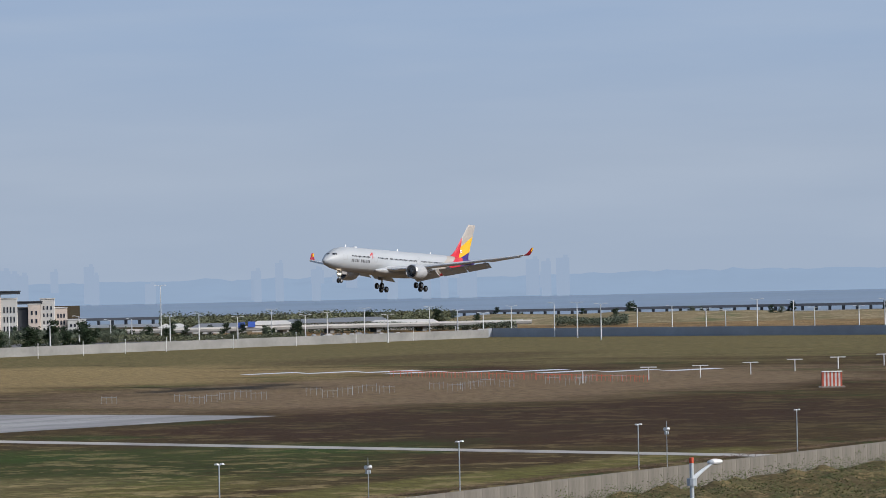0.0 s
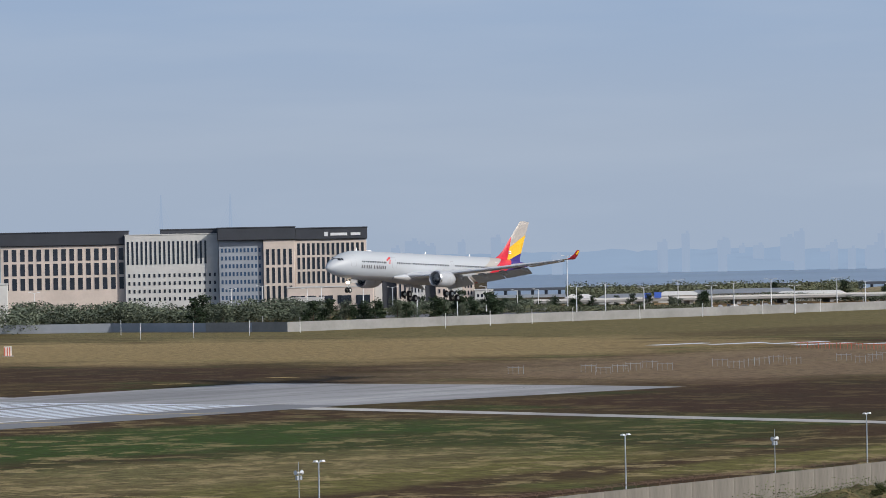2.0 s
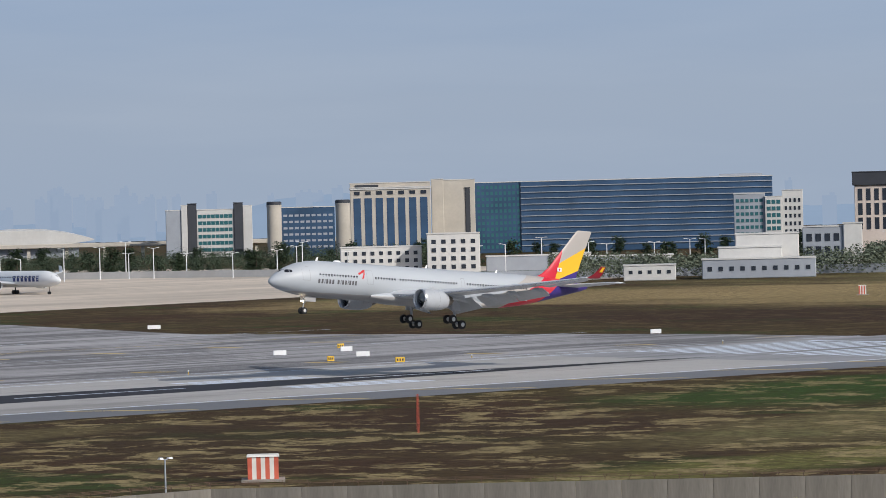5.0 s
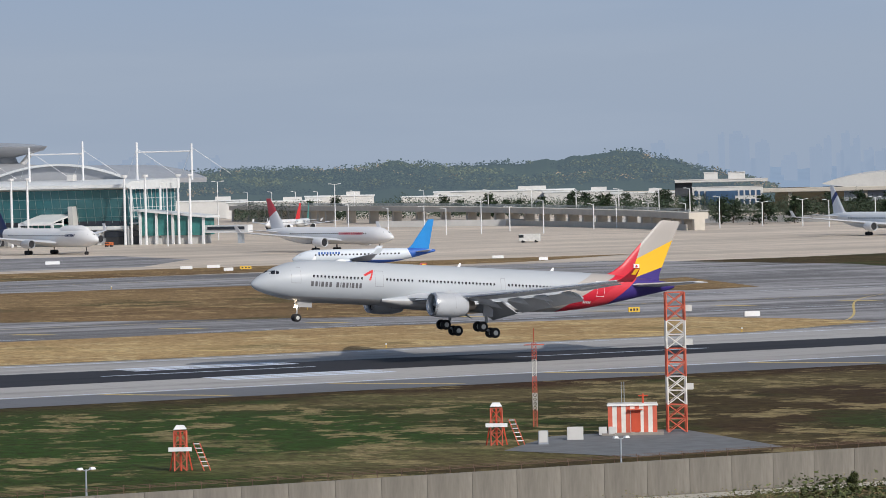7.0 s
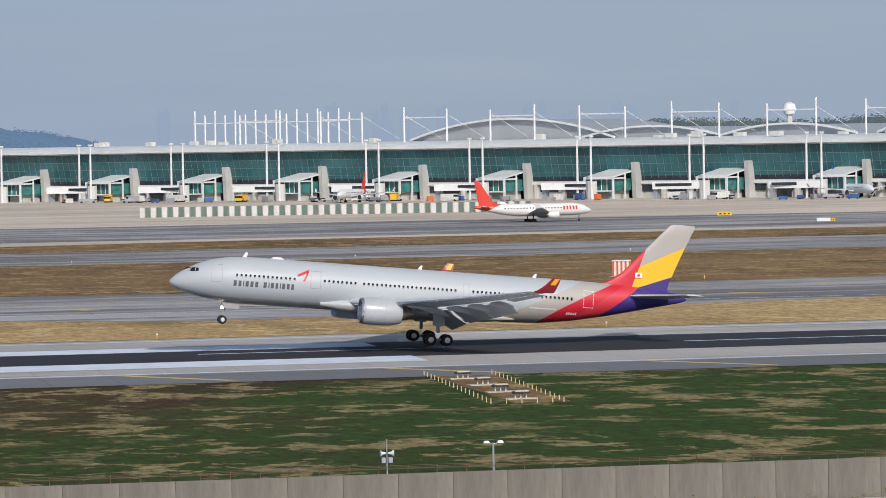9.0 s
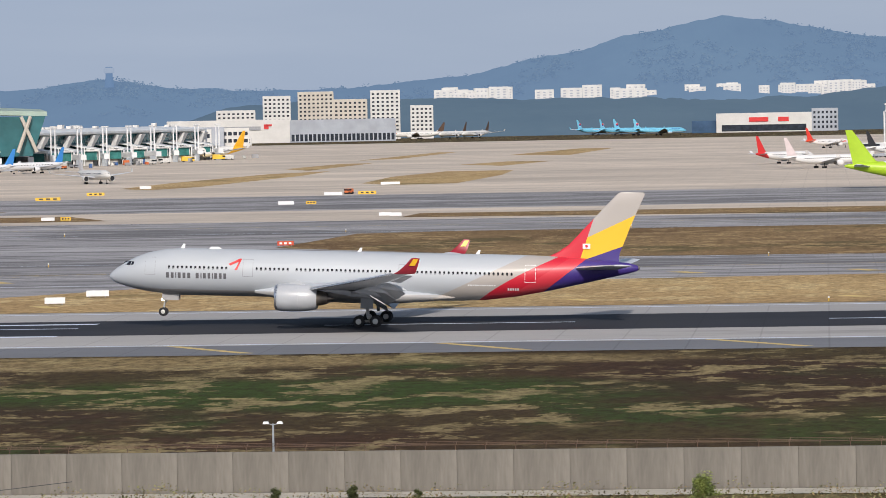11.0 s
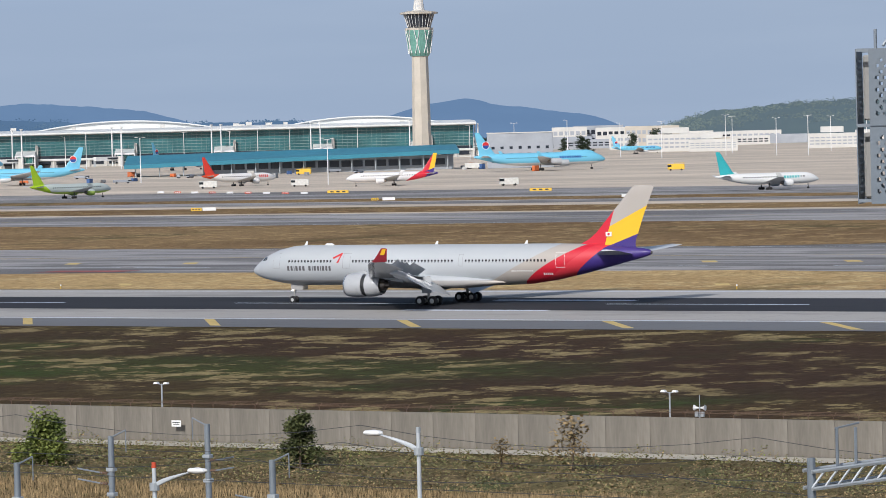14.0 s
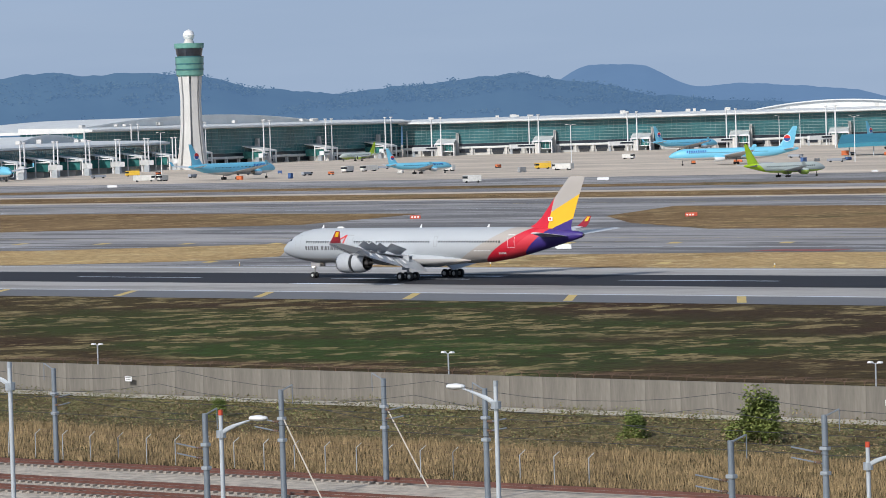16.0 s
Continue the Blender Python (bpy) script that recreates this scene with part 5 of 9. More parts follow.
part("radome", lathe(geo(), [(65.4, 1.8), (66, 3.4), (67.4, 3.9), (69, 3.0), (69.8, 0.6)], 24, axis="z"), M_WHITE, t, "white flattened radome", True)
building("tower_annex", "beige block at the foot of the tower", -596, 2200, 15, [(-8, 8, 0, 10, 0, 34, M_BEIGE, None)])

t = thing("apron_tower", pose(-1338, 2229, 0, 0, 0, 31), "very tall tapered concrete tower with latticed glass head", "control tower")
part("shaft", lathe(geo(), [(0, 6.9), (20, 6.4), (72, 5.6)], 8, axis="z"), M_BEIGE, t, "", False)
part("glass_head", lathe(geo(), [(72, 6.3), (75, 7.6), (90, 9.4)], 8, axis="z"), M_GREENGLASS, t, "green glass head")
for i in range(16):
    a = 2 * pi * i / 16
    b2 = a + (0.39 if i % 2 else -0.39)
    part("lattice_bar", tube(geo(), (7.7 * cos(a), 7.7 * sin(a), 74), (9.7 * cos(b2), 9.7 * sin(b2), 90), 0.28, n=6), M_LINE, t)
part("deck_ring", lathe(geo(), [(90, 9.6), (91.5, 9.8), (91.5, 7)], 8, axis="z"), M_BEIGE, t)
part("cab_glass", lathe(geo(), [(91.5, 7.6), (101, 10.6)], 8, axis="z"), M_PANE, t, "dark cab glass")
for i in range(24):
    a = 2 * pi * i / 24
    part("mullion", tube(geo(), (7.8 * cos(a), 7.8 * sin(a), 91.5), (10.7 * cos(a), 10.7 * sin(a), 101), 0.16, n=5), M_LINE, t)
part("cab_roof", lathe(geo(), [(101, 13.0), (102.2, 13.2), (103, 9), (103.4, 5)], 8, axis="z"), M_BEIGE, t)
part("radar_base", lathe(geo(), [(103, 4.2), (112, 2.8), (113, 2.6)], 12, axis="z"), M_PALE, t)
part("radome", lathe(geo(), [(112, 1.5), (113.5, 3.4), (116, 4.2), (118.4, 3.2), (119.6, 0.6)], 20, axis="z"), M_WHITE, t, "white radome", True)

t = thing("waisted_tower", pose(-1705, 1689, 0, 0, 0, 45), "white waisted control tower with green glass head and ball", "control tower")
for i in range(8):
    a = 2 * pi * (i + 0.5) / 8
    rg = []
    for z, r in ((0, 10.5), (12, 8.6), (28, 7.0), (44, 6.6), (60, 7.6)):
        rg.append([(r * cos(a + s * 0.30) * q, r * sin(a + s * 0.30) * q, z) for s, q in ((-1, 1), (1, 1), (1, 0.8), (-1, 0.8))])
    part("rib", loft(geo(), rg), M_PALE, t, "white curved rib", True)
part("core", lathe(geo(), [(0, 6.5), (30, 5.0), (60, 5.4)], 16, axis="z"), M_COOL, t, "", True)
part("lower_head", lathe(geo(), [(59, 7.4), (60, 8.6), (71, 9.1), (71, 8)], 32, axis="z"), M_GREENGLASS, t, "green glass drum", True)
for z in (63, 66.5, 70.8):
    part("band", lathe(geo(), [(z, 9.05), (z + 0.9, 9.2), (z + 0.9, 8.5)], 32, axis="z"), M_TEALGLASS, t, "", True)
part("cab_glass", lathe(geo(), [(71.5, 7.6), (77, 8.6), (77, 9.4), (80, 9.6), (80, 6)], 32, axis="z"), M_GREENGLASS, t, "dark green cab glass", True)
part("cab_band", lathe(geo(), [(72, 7.9), (76.6, 8.75)], 32, axis="z"), M_PANE, t, "", True)
part("ball_mast", lathe(geo(), [(79.5, 3.6), (83, 2.4)], 16, axis="z"), M_PALE, t, "", True)
part("radome", lathe(geo(), [(82, 1.4), (83, 3.0), (85.2, 3.8), (87.6, 2.9), (88.8, 0.5)], 24, axis="z"), M_WHITE, t, "white ball radome", True)

# ---- terminals ----
M_ROOFEDGE = mat("white_roof_edge", (0.70, 0.72, 0.72), 0.5, vary=0.06, scale=0.1)
M_BASEWALL = mat("terminal_base_panels", (0.50, 0.50, 0.49), 0.8, vary=0.1, scale=0.1)
M_GATEGLASS = mat("gate_green_glass", (0.05, 0.20, 0.19), 0.15, vary=0.3, scale=0.3)
M_ORANGE = mat("orange_plastic", (0.62, 0.16, 0.05), 0.6)
M_VEHW = mat("vehicle_white", (0.62, 0.62, 0.60), 0.5)
M_BUSGLASS = mat("vehicle_glass", (0.02, 0.025, 0.03), 0.15)


def concourse(name, label, p0, p1, h, bay, glass, base_h=9.0, lean=3.0, depth=45.0, roof_over=3.0, masts=0.0, open_bays=True, gates=True, bands=0):
    """A terminal front from p0 (the viewer's right end) to p1: panelled base with dark bays, leaning glass wall with mullions,
    deep roof edge, and at each bay a gate house with its sloping roof and two tall lamp masts."""
    p0, p1 = Vector(p0), Vector(p1)
    u = (p1 - p0)
    n = max(1, round(u.length / bay))
    length = u.length
    yaw = math.degrees(math.atan2(-u.y, -u.x))
    t = thing(name, pose(p0.x, p0.y, 0, 0, 0, yaw), label, "terminal")
    # own axes: x runs from -length to 0, -y faces the airfield
    part("base_wall", box(geo(), (-length / 2, depth / 2 + 1, 0), (length, depth, base_h)), M_BASEWALL, t, "pale panelled base wall")
    part("glass_wall", loft(geo(), [[(-length, 0.6, base_h), (-length, -lean, h - 3.2), (-length, depth, h - 3.2), (-length, depth, base_h)], [(0, 0.6, base_h), (0, -lean, h - 3.2), (0, depth, h - 3.2), (0, depth, base_h)]]), glass, t, "outward-leaning tinted glass wall")
    part("roof_edge", loft(geo(), [[(x, -lean - roof_over, h - 2.4), (x, -lean - roof_over, h - 1.2), (x, -lean + 2, h), (x, depth, h + 1), (x, depth, h - 3.2), (x, -lean + 1, h - 3.2)] for x in (-length - 2, 2)]), M_ROOFEDGE, t, "deep white roof edge")
    part("sill_band", box(geo(), (-length / 2, 0.3, base_h - 1.4), (length, 1.6, 1.4)), M_ROOFEDGE, t)
    ribs = int(length / 3.6)
    g = geo()
    for i in range(1, ribs):
        x = -i * length / ribs
        tube(g, (x, 0.45, base_h), (x, -lean - 0.12, h - 3.2), 0.08, n=4)
    tagged(part("mullions", g, M_MULLION, t, "thin grey-green glazing bars"), kind="stuff")
    for k in range(3 + bands):
        q = (k + 1) / (4 + bands)
        part("transom", box(geo(), (-length / 2, 0.6 - (lean + 0.6) * q - 0.1, base_h + (h - 3.2 - base_h) * q), (length, 0.16, 0.12 if not bands else 0.28)), M_MULLION, t)
    part("window_band", box(geo(), (-length / 2, 0.35, base_h + 0.2), (length - 2, 0.5, 2.0)), M_PANE, t, "dark window band")
    m = int(length / 13)
    if open_bays:
        big = mesh_of("base_window", box(geo(), (0, -0.1, 0), (9.0, 0.6, 2.6)), M_PANE)
        low = mesh_of("bay_opening", box(geo(), (0, -0.1, 0), (7.5, 0.6, 3.0)), M_DARK)
        pil = geo()
        rr = random.Random(int(length))
        for i in range(m):
            x = -(i + 0.5) * length / m
            part("base_window", big, None, t).location = (x, 0.9, base_h - 4.6)
            if rr.random() < 0.6:
                part("bay_opening", low, None, t).location = (x, 0.9, 0.1)
            box(pil, (x + length / m / 2, 0.4, 0), (1.3, 1.4, base_h - 1))
        tagged(part("pilasters", pil, M_PALE, t), kind="stuff")
    rr = random.Random(int(length) + 1)
    for i in range(n if gates else 0):
        x = -(i + 0.5) * length / n
        part("pylon", loft(geo(), [[(x + 4, 2, 0), (x + 6, 2, 0), (x + 6, -4, 0), (x + 4, -4, 0)], [(x + 4, 2, h * 0.62), (x + 6, 2, h * 0.62), (x + 6, -2 - lean, h * 0.62), (x + 4, -2 - lean, h * 0.62)]]), M_BASEWALL, t, "slanted pale pylon")
        gh = part("gate_house", box(geo(), (x - 3, -8, 3.5), (12, 18, 5.0)), M_GATEGLASS, t, "green glass gate corridor")
        part("gate_roof", loft(geo(), [[(x - 10, -19, 9.0), (x - 10, -19, 9.6), (x - 10, 0, 12.6), (x - 10, 0, 12)], [(x + 4, -19, 9.0), (x + 4, -19, 9.6), (x + 4, 0, 12.6), (x + 4, 0, 12)]]), M_ROOFEDGE, gh, "white sloping roof")
        part("gate_base", box(geo(), (x - 3, -8, 0), (8, 12, 3.5)), M_BASEWALL, gh)
        for dx in (0, 7):
            part("lamp_mast", tube(tube(geo(), (x - 12 + dx, -22, 0), (x - 12 + dx, -22, h + 1.5), 0.55, 0.42, 8), (x - 12 + dx, -22, h + 1.2), (x - 12 + dx, -22, h + 2.0), 1.1, 1.3, 8), M_LINE, t, "tall white apron lamp mast")
        fr = geo()      # white steel portal round the gate corridor
        for px, pz in ((x - 10.2, 9.4), (x + 4.2, 9.4)):
            box(fr, (px, -19.2, 0), (0.8, 0.8, pz))
            box(fr, (px, -10, 0), (0.6, 0.6, 10.6))
            box(fr, (px, -14.6, 8.5), (0.5, 9.2, 0.6))
        box(fr, (x - 3, -19.2, 8.4), (15.2, 0.9, 0.9))
        box(fr, (x - 3, -19.2, 3.2), (14.0, 0.6, 0.5))
        for q in range(5):
            box(fr, (x - 8.5 + q * 2.75, -17.2, 3.5), (0.22, 0.3, 5.0))
        part("gate_frame", fr, M_LINE, gh, "white steel portal")
        # boarding bridge
        br = part("boarding_bridge", box(geo(), (x - 16, -24, 4.2), (22, 3.2, 3.0), 18 + 20 * rr.random()), M_LINE, t, "white telescopic boarding bridge")
        part("rotunda", tube(geo(), (x - 6, -20, 0), (x - 6, -20, 7.6), 2.3, n=12), M_PALE, br)
        part("drive_leg", box(geo(), (x - 25, -27, 0), (1.6, 3.0, 4.4)), M_STEEL, br)
        part("window_strip", box(geo(), (x - 16, -25.7, 5.4), (18, 0.3, 1.2), 26), M_PANE, br)
    for xe, s in ((0.0, 1), (-length, -1)):       # glazed gable ends
        g = geo()
        for i in range(13):
            yb = 2 + (depth - 3) * i / 12
            tube(g, (xe + s * 0.12, yb, base_h), (xe + s * 0.12, yb - (1 - i / 12) * lean, h - 3.2), 0.12, n=4)
        for k in range(3):
            zz = base_h + (h - 3.2 - base_h) * (k + 1) / 4
            tube(g, (xe + s * 0.12, 0, zz), (xe + s * 0.12, depth, zz), 0.10, n=4)
        tagged(part("gable_mullions", g, M_LINE, t, "thin white glazing bars"), kind="stuff")
        part("gable_window_band", box(geo(), (xe + s * 0.05, depth / 2, base_h - 4.8), (0.5, depth - 6, 3.0)), M_PANE, t, "dark window band")
        for i in range(4):
            part("gable_bay", box(geo(), (xe + s * 0.05, 5 + i * (depth - 10) / 3, 0.1), (0.6, 6.0, 3.2)), M_DARK, t)
        part("gable_column", tube(geo(), (xe + s * 3.5, -lean - 2, 0), (xe + s * 3.5, -lean - 2, h - 2.0), 0.5, n=8), M_LINE, t, "white roof column")
        part("gable_column", tube(geo(), (xe + s * 3.5, depth * 0.5, 0), (xe + s * 3.5, depth * 0.5, h - 2.0), 0.5, n=8), M_LINE, t, "white roof column")
        part("gable_canopy", box(geo(), (xe + s * 3.5, depth * 0.4, base_h + 0.6), (7, depth * 0.8, 0.6)), M_ROOFEDGE, t, "flat white canopy")
    rr = random.Random(3)
    for i in range(int(length / 28)):
        part("roof_vent", cbox(geo(), (-length * rr.random(), 8 + 12 * rr.random(), h + 0.6), (rr.uniform(2, 5), 3, rr.uniform(1.2, 2.6)), 0.1), M_PALE, t)
    return t, length


T1, L1 = concourse("terminal", "long terminal front of leaning green glass under a white roof edge", (568, 1377.6, 0), (36, 1958, 0), 25.0, 56, M_TEALGLASS, base_h=7.5)
T1_FRONT = set(T1.children)
# silver shell roofs, cable masts and observation disc over the first terminal


def shell(parent, x0, x1, y0, depth, h0, rise, material=None, name="roof_shell"):
    """An arched roof seen from its gable, with a pale arch rim."""
    rg = []
    for y in (y0, y0 + depth):
        top = []
        for i in range(25):
            k = i / 24
            top.append((x0 + (x1 - x0) * k, y, h0 + rise * (1 - (2 * k - 1) ** 2)))
        rg.append(top + [(x1, y, h0 - 2), (x0, y, h0 - 2)])
    part(name, loft(geo(), [r[::-1] for r in rg]), material or M_SILVER, parent, "curved silver roof shell", True)
    rim = []
    for i in range(25):
        k = i / 24
        p = Vector((x0 + (x1 - x0) * k, y0 - 1.5, h0 + rise * (1 - (2 * k - 1) ** 2)))
        rim.append([p + Vector((0, -0.8, -0.1)), p + Vector((0, 0.8, -0.1)), p + Vector((0, 0.8, 0.8)), p + Vector((0, -0.8, 0.8))])
    part("arch_rim", loft(geo(), rim), M_ROOFEDGE, parent, "white arched roof rim", True)


for x0, x1, rise in ((-112, -50, 6), (-185, -138, 5), (-262, -195, 4.5), (-335, -262, 4.5), (-430, -318, 9)):
    shell(T1, x0, x1, 46, 80, 26, rise)
for x0, x1, rise in ((-172, -140, 7.5),):
    shell(T1, x0, x1, 30, 12, 26, rise, M_TEALGLASS, "arched_window")
part("dome", lathe(geo(), [(26, 40), (29, 32), (32, 20), (33.5, 8), (34, 1)], 40, (-128, 90, 0), "z"), M_SILVER, T1, "silver dome", True)
for dx in (-9, 9):
    part("disc_leg", tube(geo(), (-128 + dx * 0.7, 90, 30), (-128 + dx * 1.5, 90, 38.5), 1.6, 1.0, 8), M_PALE, T1)
part("disc_trunk", lathe(geo(), [(32, 9), (34, 6), (36.5, 5), (38.5, 9)], 24, (-128, 90, 0), "z"), M_SILVER, T1, "flared silver trunk", True)
part("observation_disc", lathe(geo(), [(36, 4), (39, 17), (40.6, 18.5), (41.8, 12), (42.4, 1)], 36, (-128, 90, 0), "z"), M_SILVER, T1, "flying-saucer shaped silver disc on legs", True)
rr = random.Random(12)
stays = geo()
for i in range(22):
    x = -12 - i * 24
    part("cable_mast", tube(geo(), (x, 26, 25), (x, 26, 39.5 + (i % 3)), 0.5, 0.42, 8), M_LINE, T1, "white roof mast")
    if i % 2 == 0:
        part("mast_beam", tube(geo(), (x, 26, 36.5), (x - 24, 26, 36.5), 0.3, n=6), M_LINE, T1)
    for s in (-1, 1):
        tube(stays, (x, 26, 38), (x + s * 11, 40, 27), 0.09, n=4)
tagged(part("stay_cables", stays, M_LINE, T1), kind="stuff")
for i in range(16):
    x = -462 - i * 6.2
    part("cable_mast", tube(geo(), (x, 40, 22), (x, 40, 40 + (i % 2) * 2), 0.45, n=6), M_LINE, T1, "white roof mast")
part("mast_beam", tube(geo(), (-462, 40, 36), (-556, 40, 36), 0.3, n=6), M_LINE, T1)
for x, y in ((-173, 60), (-236, 58)):
    part("ball_mast", tube(geo(), (x, y, 24), (x, y, 34), 1.2, 1.2, 8), M_PALE, T1)
    part("radome", lathe(geo(), [(34, 0.8), (35, 2.4), (37, 3.1), (39.2, 2.4), (40.2, 0.4)], 20, (x, y, 0), "z"), M_WHITE, T1, "white radome ball", True)

for o in T1.children:       # the roof landscape keeps its own origin, further along
    if o not in T1_FRONT:
        o.location.x += 28
gc = part("gate_corridor", loft(geo(), [[(6, -4, 3.5), (6, -4, 13), (6, 6, 13), (6, 6, 3.5)], [(34, -4, 3.5), (34, -4, 10), (34, 6, 10), (34, 6, 3.5)]]), M_GATEGLASS, T1, "green glass gate corridor")
part("corridor_roof", loft(geo(), [[(5, -6, 13.2), (5, -6, 14), (5, 7, 14), (5, 7, 13.2)], [(36, -6, 10.2), (36, -6, 11), (36, 7, 11), (36, 7, 10.2)]]), M_ROOFEDGE, gc, "white sloping roof")
part("corridor_base", box(geo(), (20, 1, 0), (26, 8, 3.5)), M_BASEWALL, gc)
for x in (7, 14, 21, 28, 34):
    part("corridor_post", box(geo(), (x, -4.6, 0), (0.9, 0.8, 13.2 - (x - 6) * 0.1)), M_LINE, gc)
for x in (3, 12, 26, 31):
    part("lamp_mast", tube(tube(geo(), (x, -10, 0), (x, -10, 27), 0.55, 0.42, 8), (x, -10, 26.4), (x, -10, 27.4), 1.1, 1.3, 8), M_LINE, T1, "tall white apron lamp mast")
bb = part("boarding_bridge", box(geo(), (44, -4, 4.2), (22, 3.2, 3.0), -14), M_LINE, T1, "white telescopic boarding bridge")
part("window_strip", box(geo(), (44, -5.8, 5.4), (18, 0.3, 1.2), -14), M_PANE, bb)
part("drive_leg", box(geo(), (50, -5, 0), (1.6, 3.0, 4.4)), M_STEEL, bb)

PIER, LP = concourse("pier_concourse", "grey-roofed pier concourse with slanted concrete ribs and gate houses", (-405, 2420, 0), (-513, 1540, 0), 21.0, 46, M_TEALGLASS, base_h=8, lean=2.0, depth=24)
b = thing("pier_block", pose(-452, 1500, 0, 0, 0, 17), "square end block of the pier with leaning green glass drum", "terminal")
part("wall", cbox(geo(), (-20, 22, 0), (30, 34, 9.4), 0.3), M_BEIGE, b)
part("glass_drum", loft(geo(), [[(-34, 4, 9.4), (-39, -2, 17.6), (-39, 40, 17.6), (-34, 40, 9.4)], [(-6, 4, 9.4), (-1, -2, 17.6), (-1, 40, 17.6), (-6, 40, 9.4)]]), M_GREENGLASS, b, "leaning green glass drum")
part("roof_edge", loft(geo(), [[(-42, -6, 17.7), (-42, -6, 18.8), (-42, 44, 20.4), (-42, 44, 17.7)], [(3, -6, 17.7), (3, -6, 18.8), (3, 44, 20.4), (3, 44, 17.7)]]), M_BASEWALL, b, "overhanging grey roof slab")
for i in range(13):
    part("mullion", tube(geo(), (-34 + i * 2.33, 3.8, 9.4), (-39 + i * 3.17, -2.2, 17.6), 0.12, n=4), M_LINE, b)
for k in range(3):
    q = (k + 1) / 4
    part("transom", box(geo(), (-20, 3.8 - 6 * q, 9.4 + 8.2 * q), (28 + 10 * q, 0.2, 0.2)), M_LINE, b)
for x, z in ((-29, 1.0), (-20, 1.0), (-11, 1.0), (-29, 5.4), (-20, 5.4), (-11, 5.4)):
    part("bay_window", cbox(geo(), (x, 4.9, z), (6.4, 0.5, 3.0), 0.05), M_PANE, b)
    part("bay_frame", box(geo(), (x, 4.7, z + 1.3), (6.4, 0.4, 0.35)), M_LINE, b)
for x, d in ((-37, -1), (-3, 1)):
    part("corner_rib", loft(geo(), [[(x - 1.4, 3, 0), (x + 1.4, 3, 0), (x + 1.4, 7, 0), (x - 1.4, 7, 0)], [(x - 0.9 + d * 5, -4, 17.6), (x + 0.9 + d * 5, -4, 17.6), (x + 0.9 + d * 5, 0, 17.6), (x - 0.9 + d * 5, 0, 17.6)]]), M_BEIGE, b, "slanted concrete rib")
gh = part("gate_corridor", loft(geo(), [[(-64, 2, 3.5), (-64, 2, 8.2), (-64, 12, 8.2), (-64, 12, 3.5)], [(-40, 2, 3.5), (-40, 2, 12.4), (-40, 12, 12.4), (-40, 12, 3.5)]]), M_GATEGLASS, b, "sloping green glass gate corridor")
part("corridor_roof", loft(geo(), [[(-66, 0, 8.4), (-66, 0, 9.2), (-66, 13, 9.2), (-66, 13, 8.4)], [(-39, 0, 12.8), (-39, 0, 13.6), (-39, 13, 13.6), (-39, 13, 12.8)]]), M_ROOFEDGE, gh, "white sloping roof")
for x in (-63, -55, -47, -41):
    part("corridor_post", box(geo(), (x, 1.6, 0), (0.9, 0.8, 9.0 + (x + 63) * 0.17)), M_LINE, gh)
part("corridor_base", box(geo(), (-52, 7, 0), (22, 8, 3.5)), M_BASEWALL, gh)
br = part("boarding_bridge", box(geo(), (-74, 0, 4.0), (20, 3.2, 3.0), 12), M_LINE, b, "white telescopic boarding bridge")
part("window_strip", box(geo(), (-74, -1.75, 5.0), (17, 0.3, 1.3), 12), M_PANE, br)
part("drive_leg", box(geo(), (-80, -1, 0), (1.6, 3.0, 4.2)), M_STEEL, br)
part("rotunda", tube(geo(), (-64, 2, 0), (-64, 2, 7.6), 2.2, n=12), M_PALE, br)
# slanted concrete ribs between the glass bays of the pier
for i in range(19):
    x = -14 - i * LP / 19.5
    part("slant_rib", loft(geo(), [[(x - 1.5, -5, 7.6), (x + 1.5, -5, 7.6), (x + 1.5, -2.4, 7.6), (x - 1.5, -2.4, 7.6)], [(x + 8.5, -6, 17.6), (x + 16.5, -6, 17.6), (x + 16.5, -3, 17.6), (x + 8.5, -3, 17.6)]]), M_BASEWALL, PIER, "slanted concrete rib")
# arched hall over the pier
hall = thing("arched_hall", pose(-483.7, 1949, 0, 0, 0, 14), "large hall under a shallow white arched roof", "terminal")
shell(hall, -35, 33, 0, 110, 18, 15, M_PALE, "hall_roof")
part("gable", loft(geo(), [[(-33 + 64 * i / 24, 3, 2), (-33 + 64 * i / 24, 3, 17 + 14 * (1 - (2 * i / 24 - 1) ** 2)), (-33 + 64 * i / 24, 6, 17 + 14 * (1 - (2 * i / 24 - 1) ** 2)), (-33 + 64 * i / 24, 6, 2)] for i in range(25)]), M_PALE, hall, "white ribbed gable wall")
for k in range(2):      # stepped arched ribs under the roof rim
    part("arch_rib", loft(geo(), [[(-31 + 60 * i / 24, 0.6 + k, z), (-31 + 60 * i / 24, 2.0 + k, z), (-31 + 60 * i / 24, 2.0 + k, z + 1.1), (-31 + 60 * i / 24, 0.6 + k, z + 1.1)] for i in range(25) for z in [13.5 - 3.6 * k + 14 * (1 - (2 * i / 24 - 1) ** 2)]]), M_SILVER, hall, "grey arched rib", True)
part("green_roof", loft(geo(), [[(24, 4, 31), (24, 4, 33.4), (24, 90, 36), (24, 90, 31)], [(76, 4, 29), (76, 4, 31.4), (76, 90, 33), (76, 90, 29)]]), mat("pale_green_copper", (0.33, 0.42, 0.36), 0.6, vary=0.1, scale=0.1), hall, "pale green copper roof")
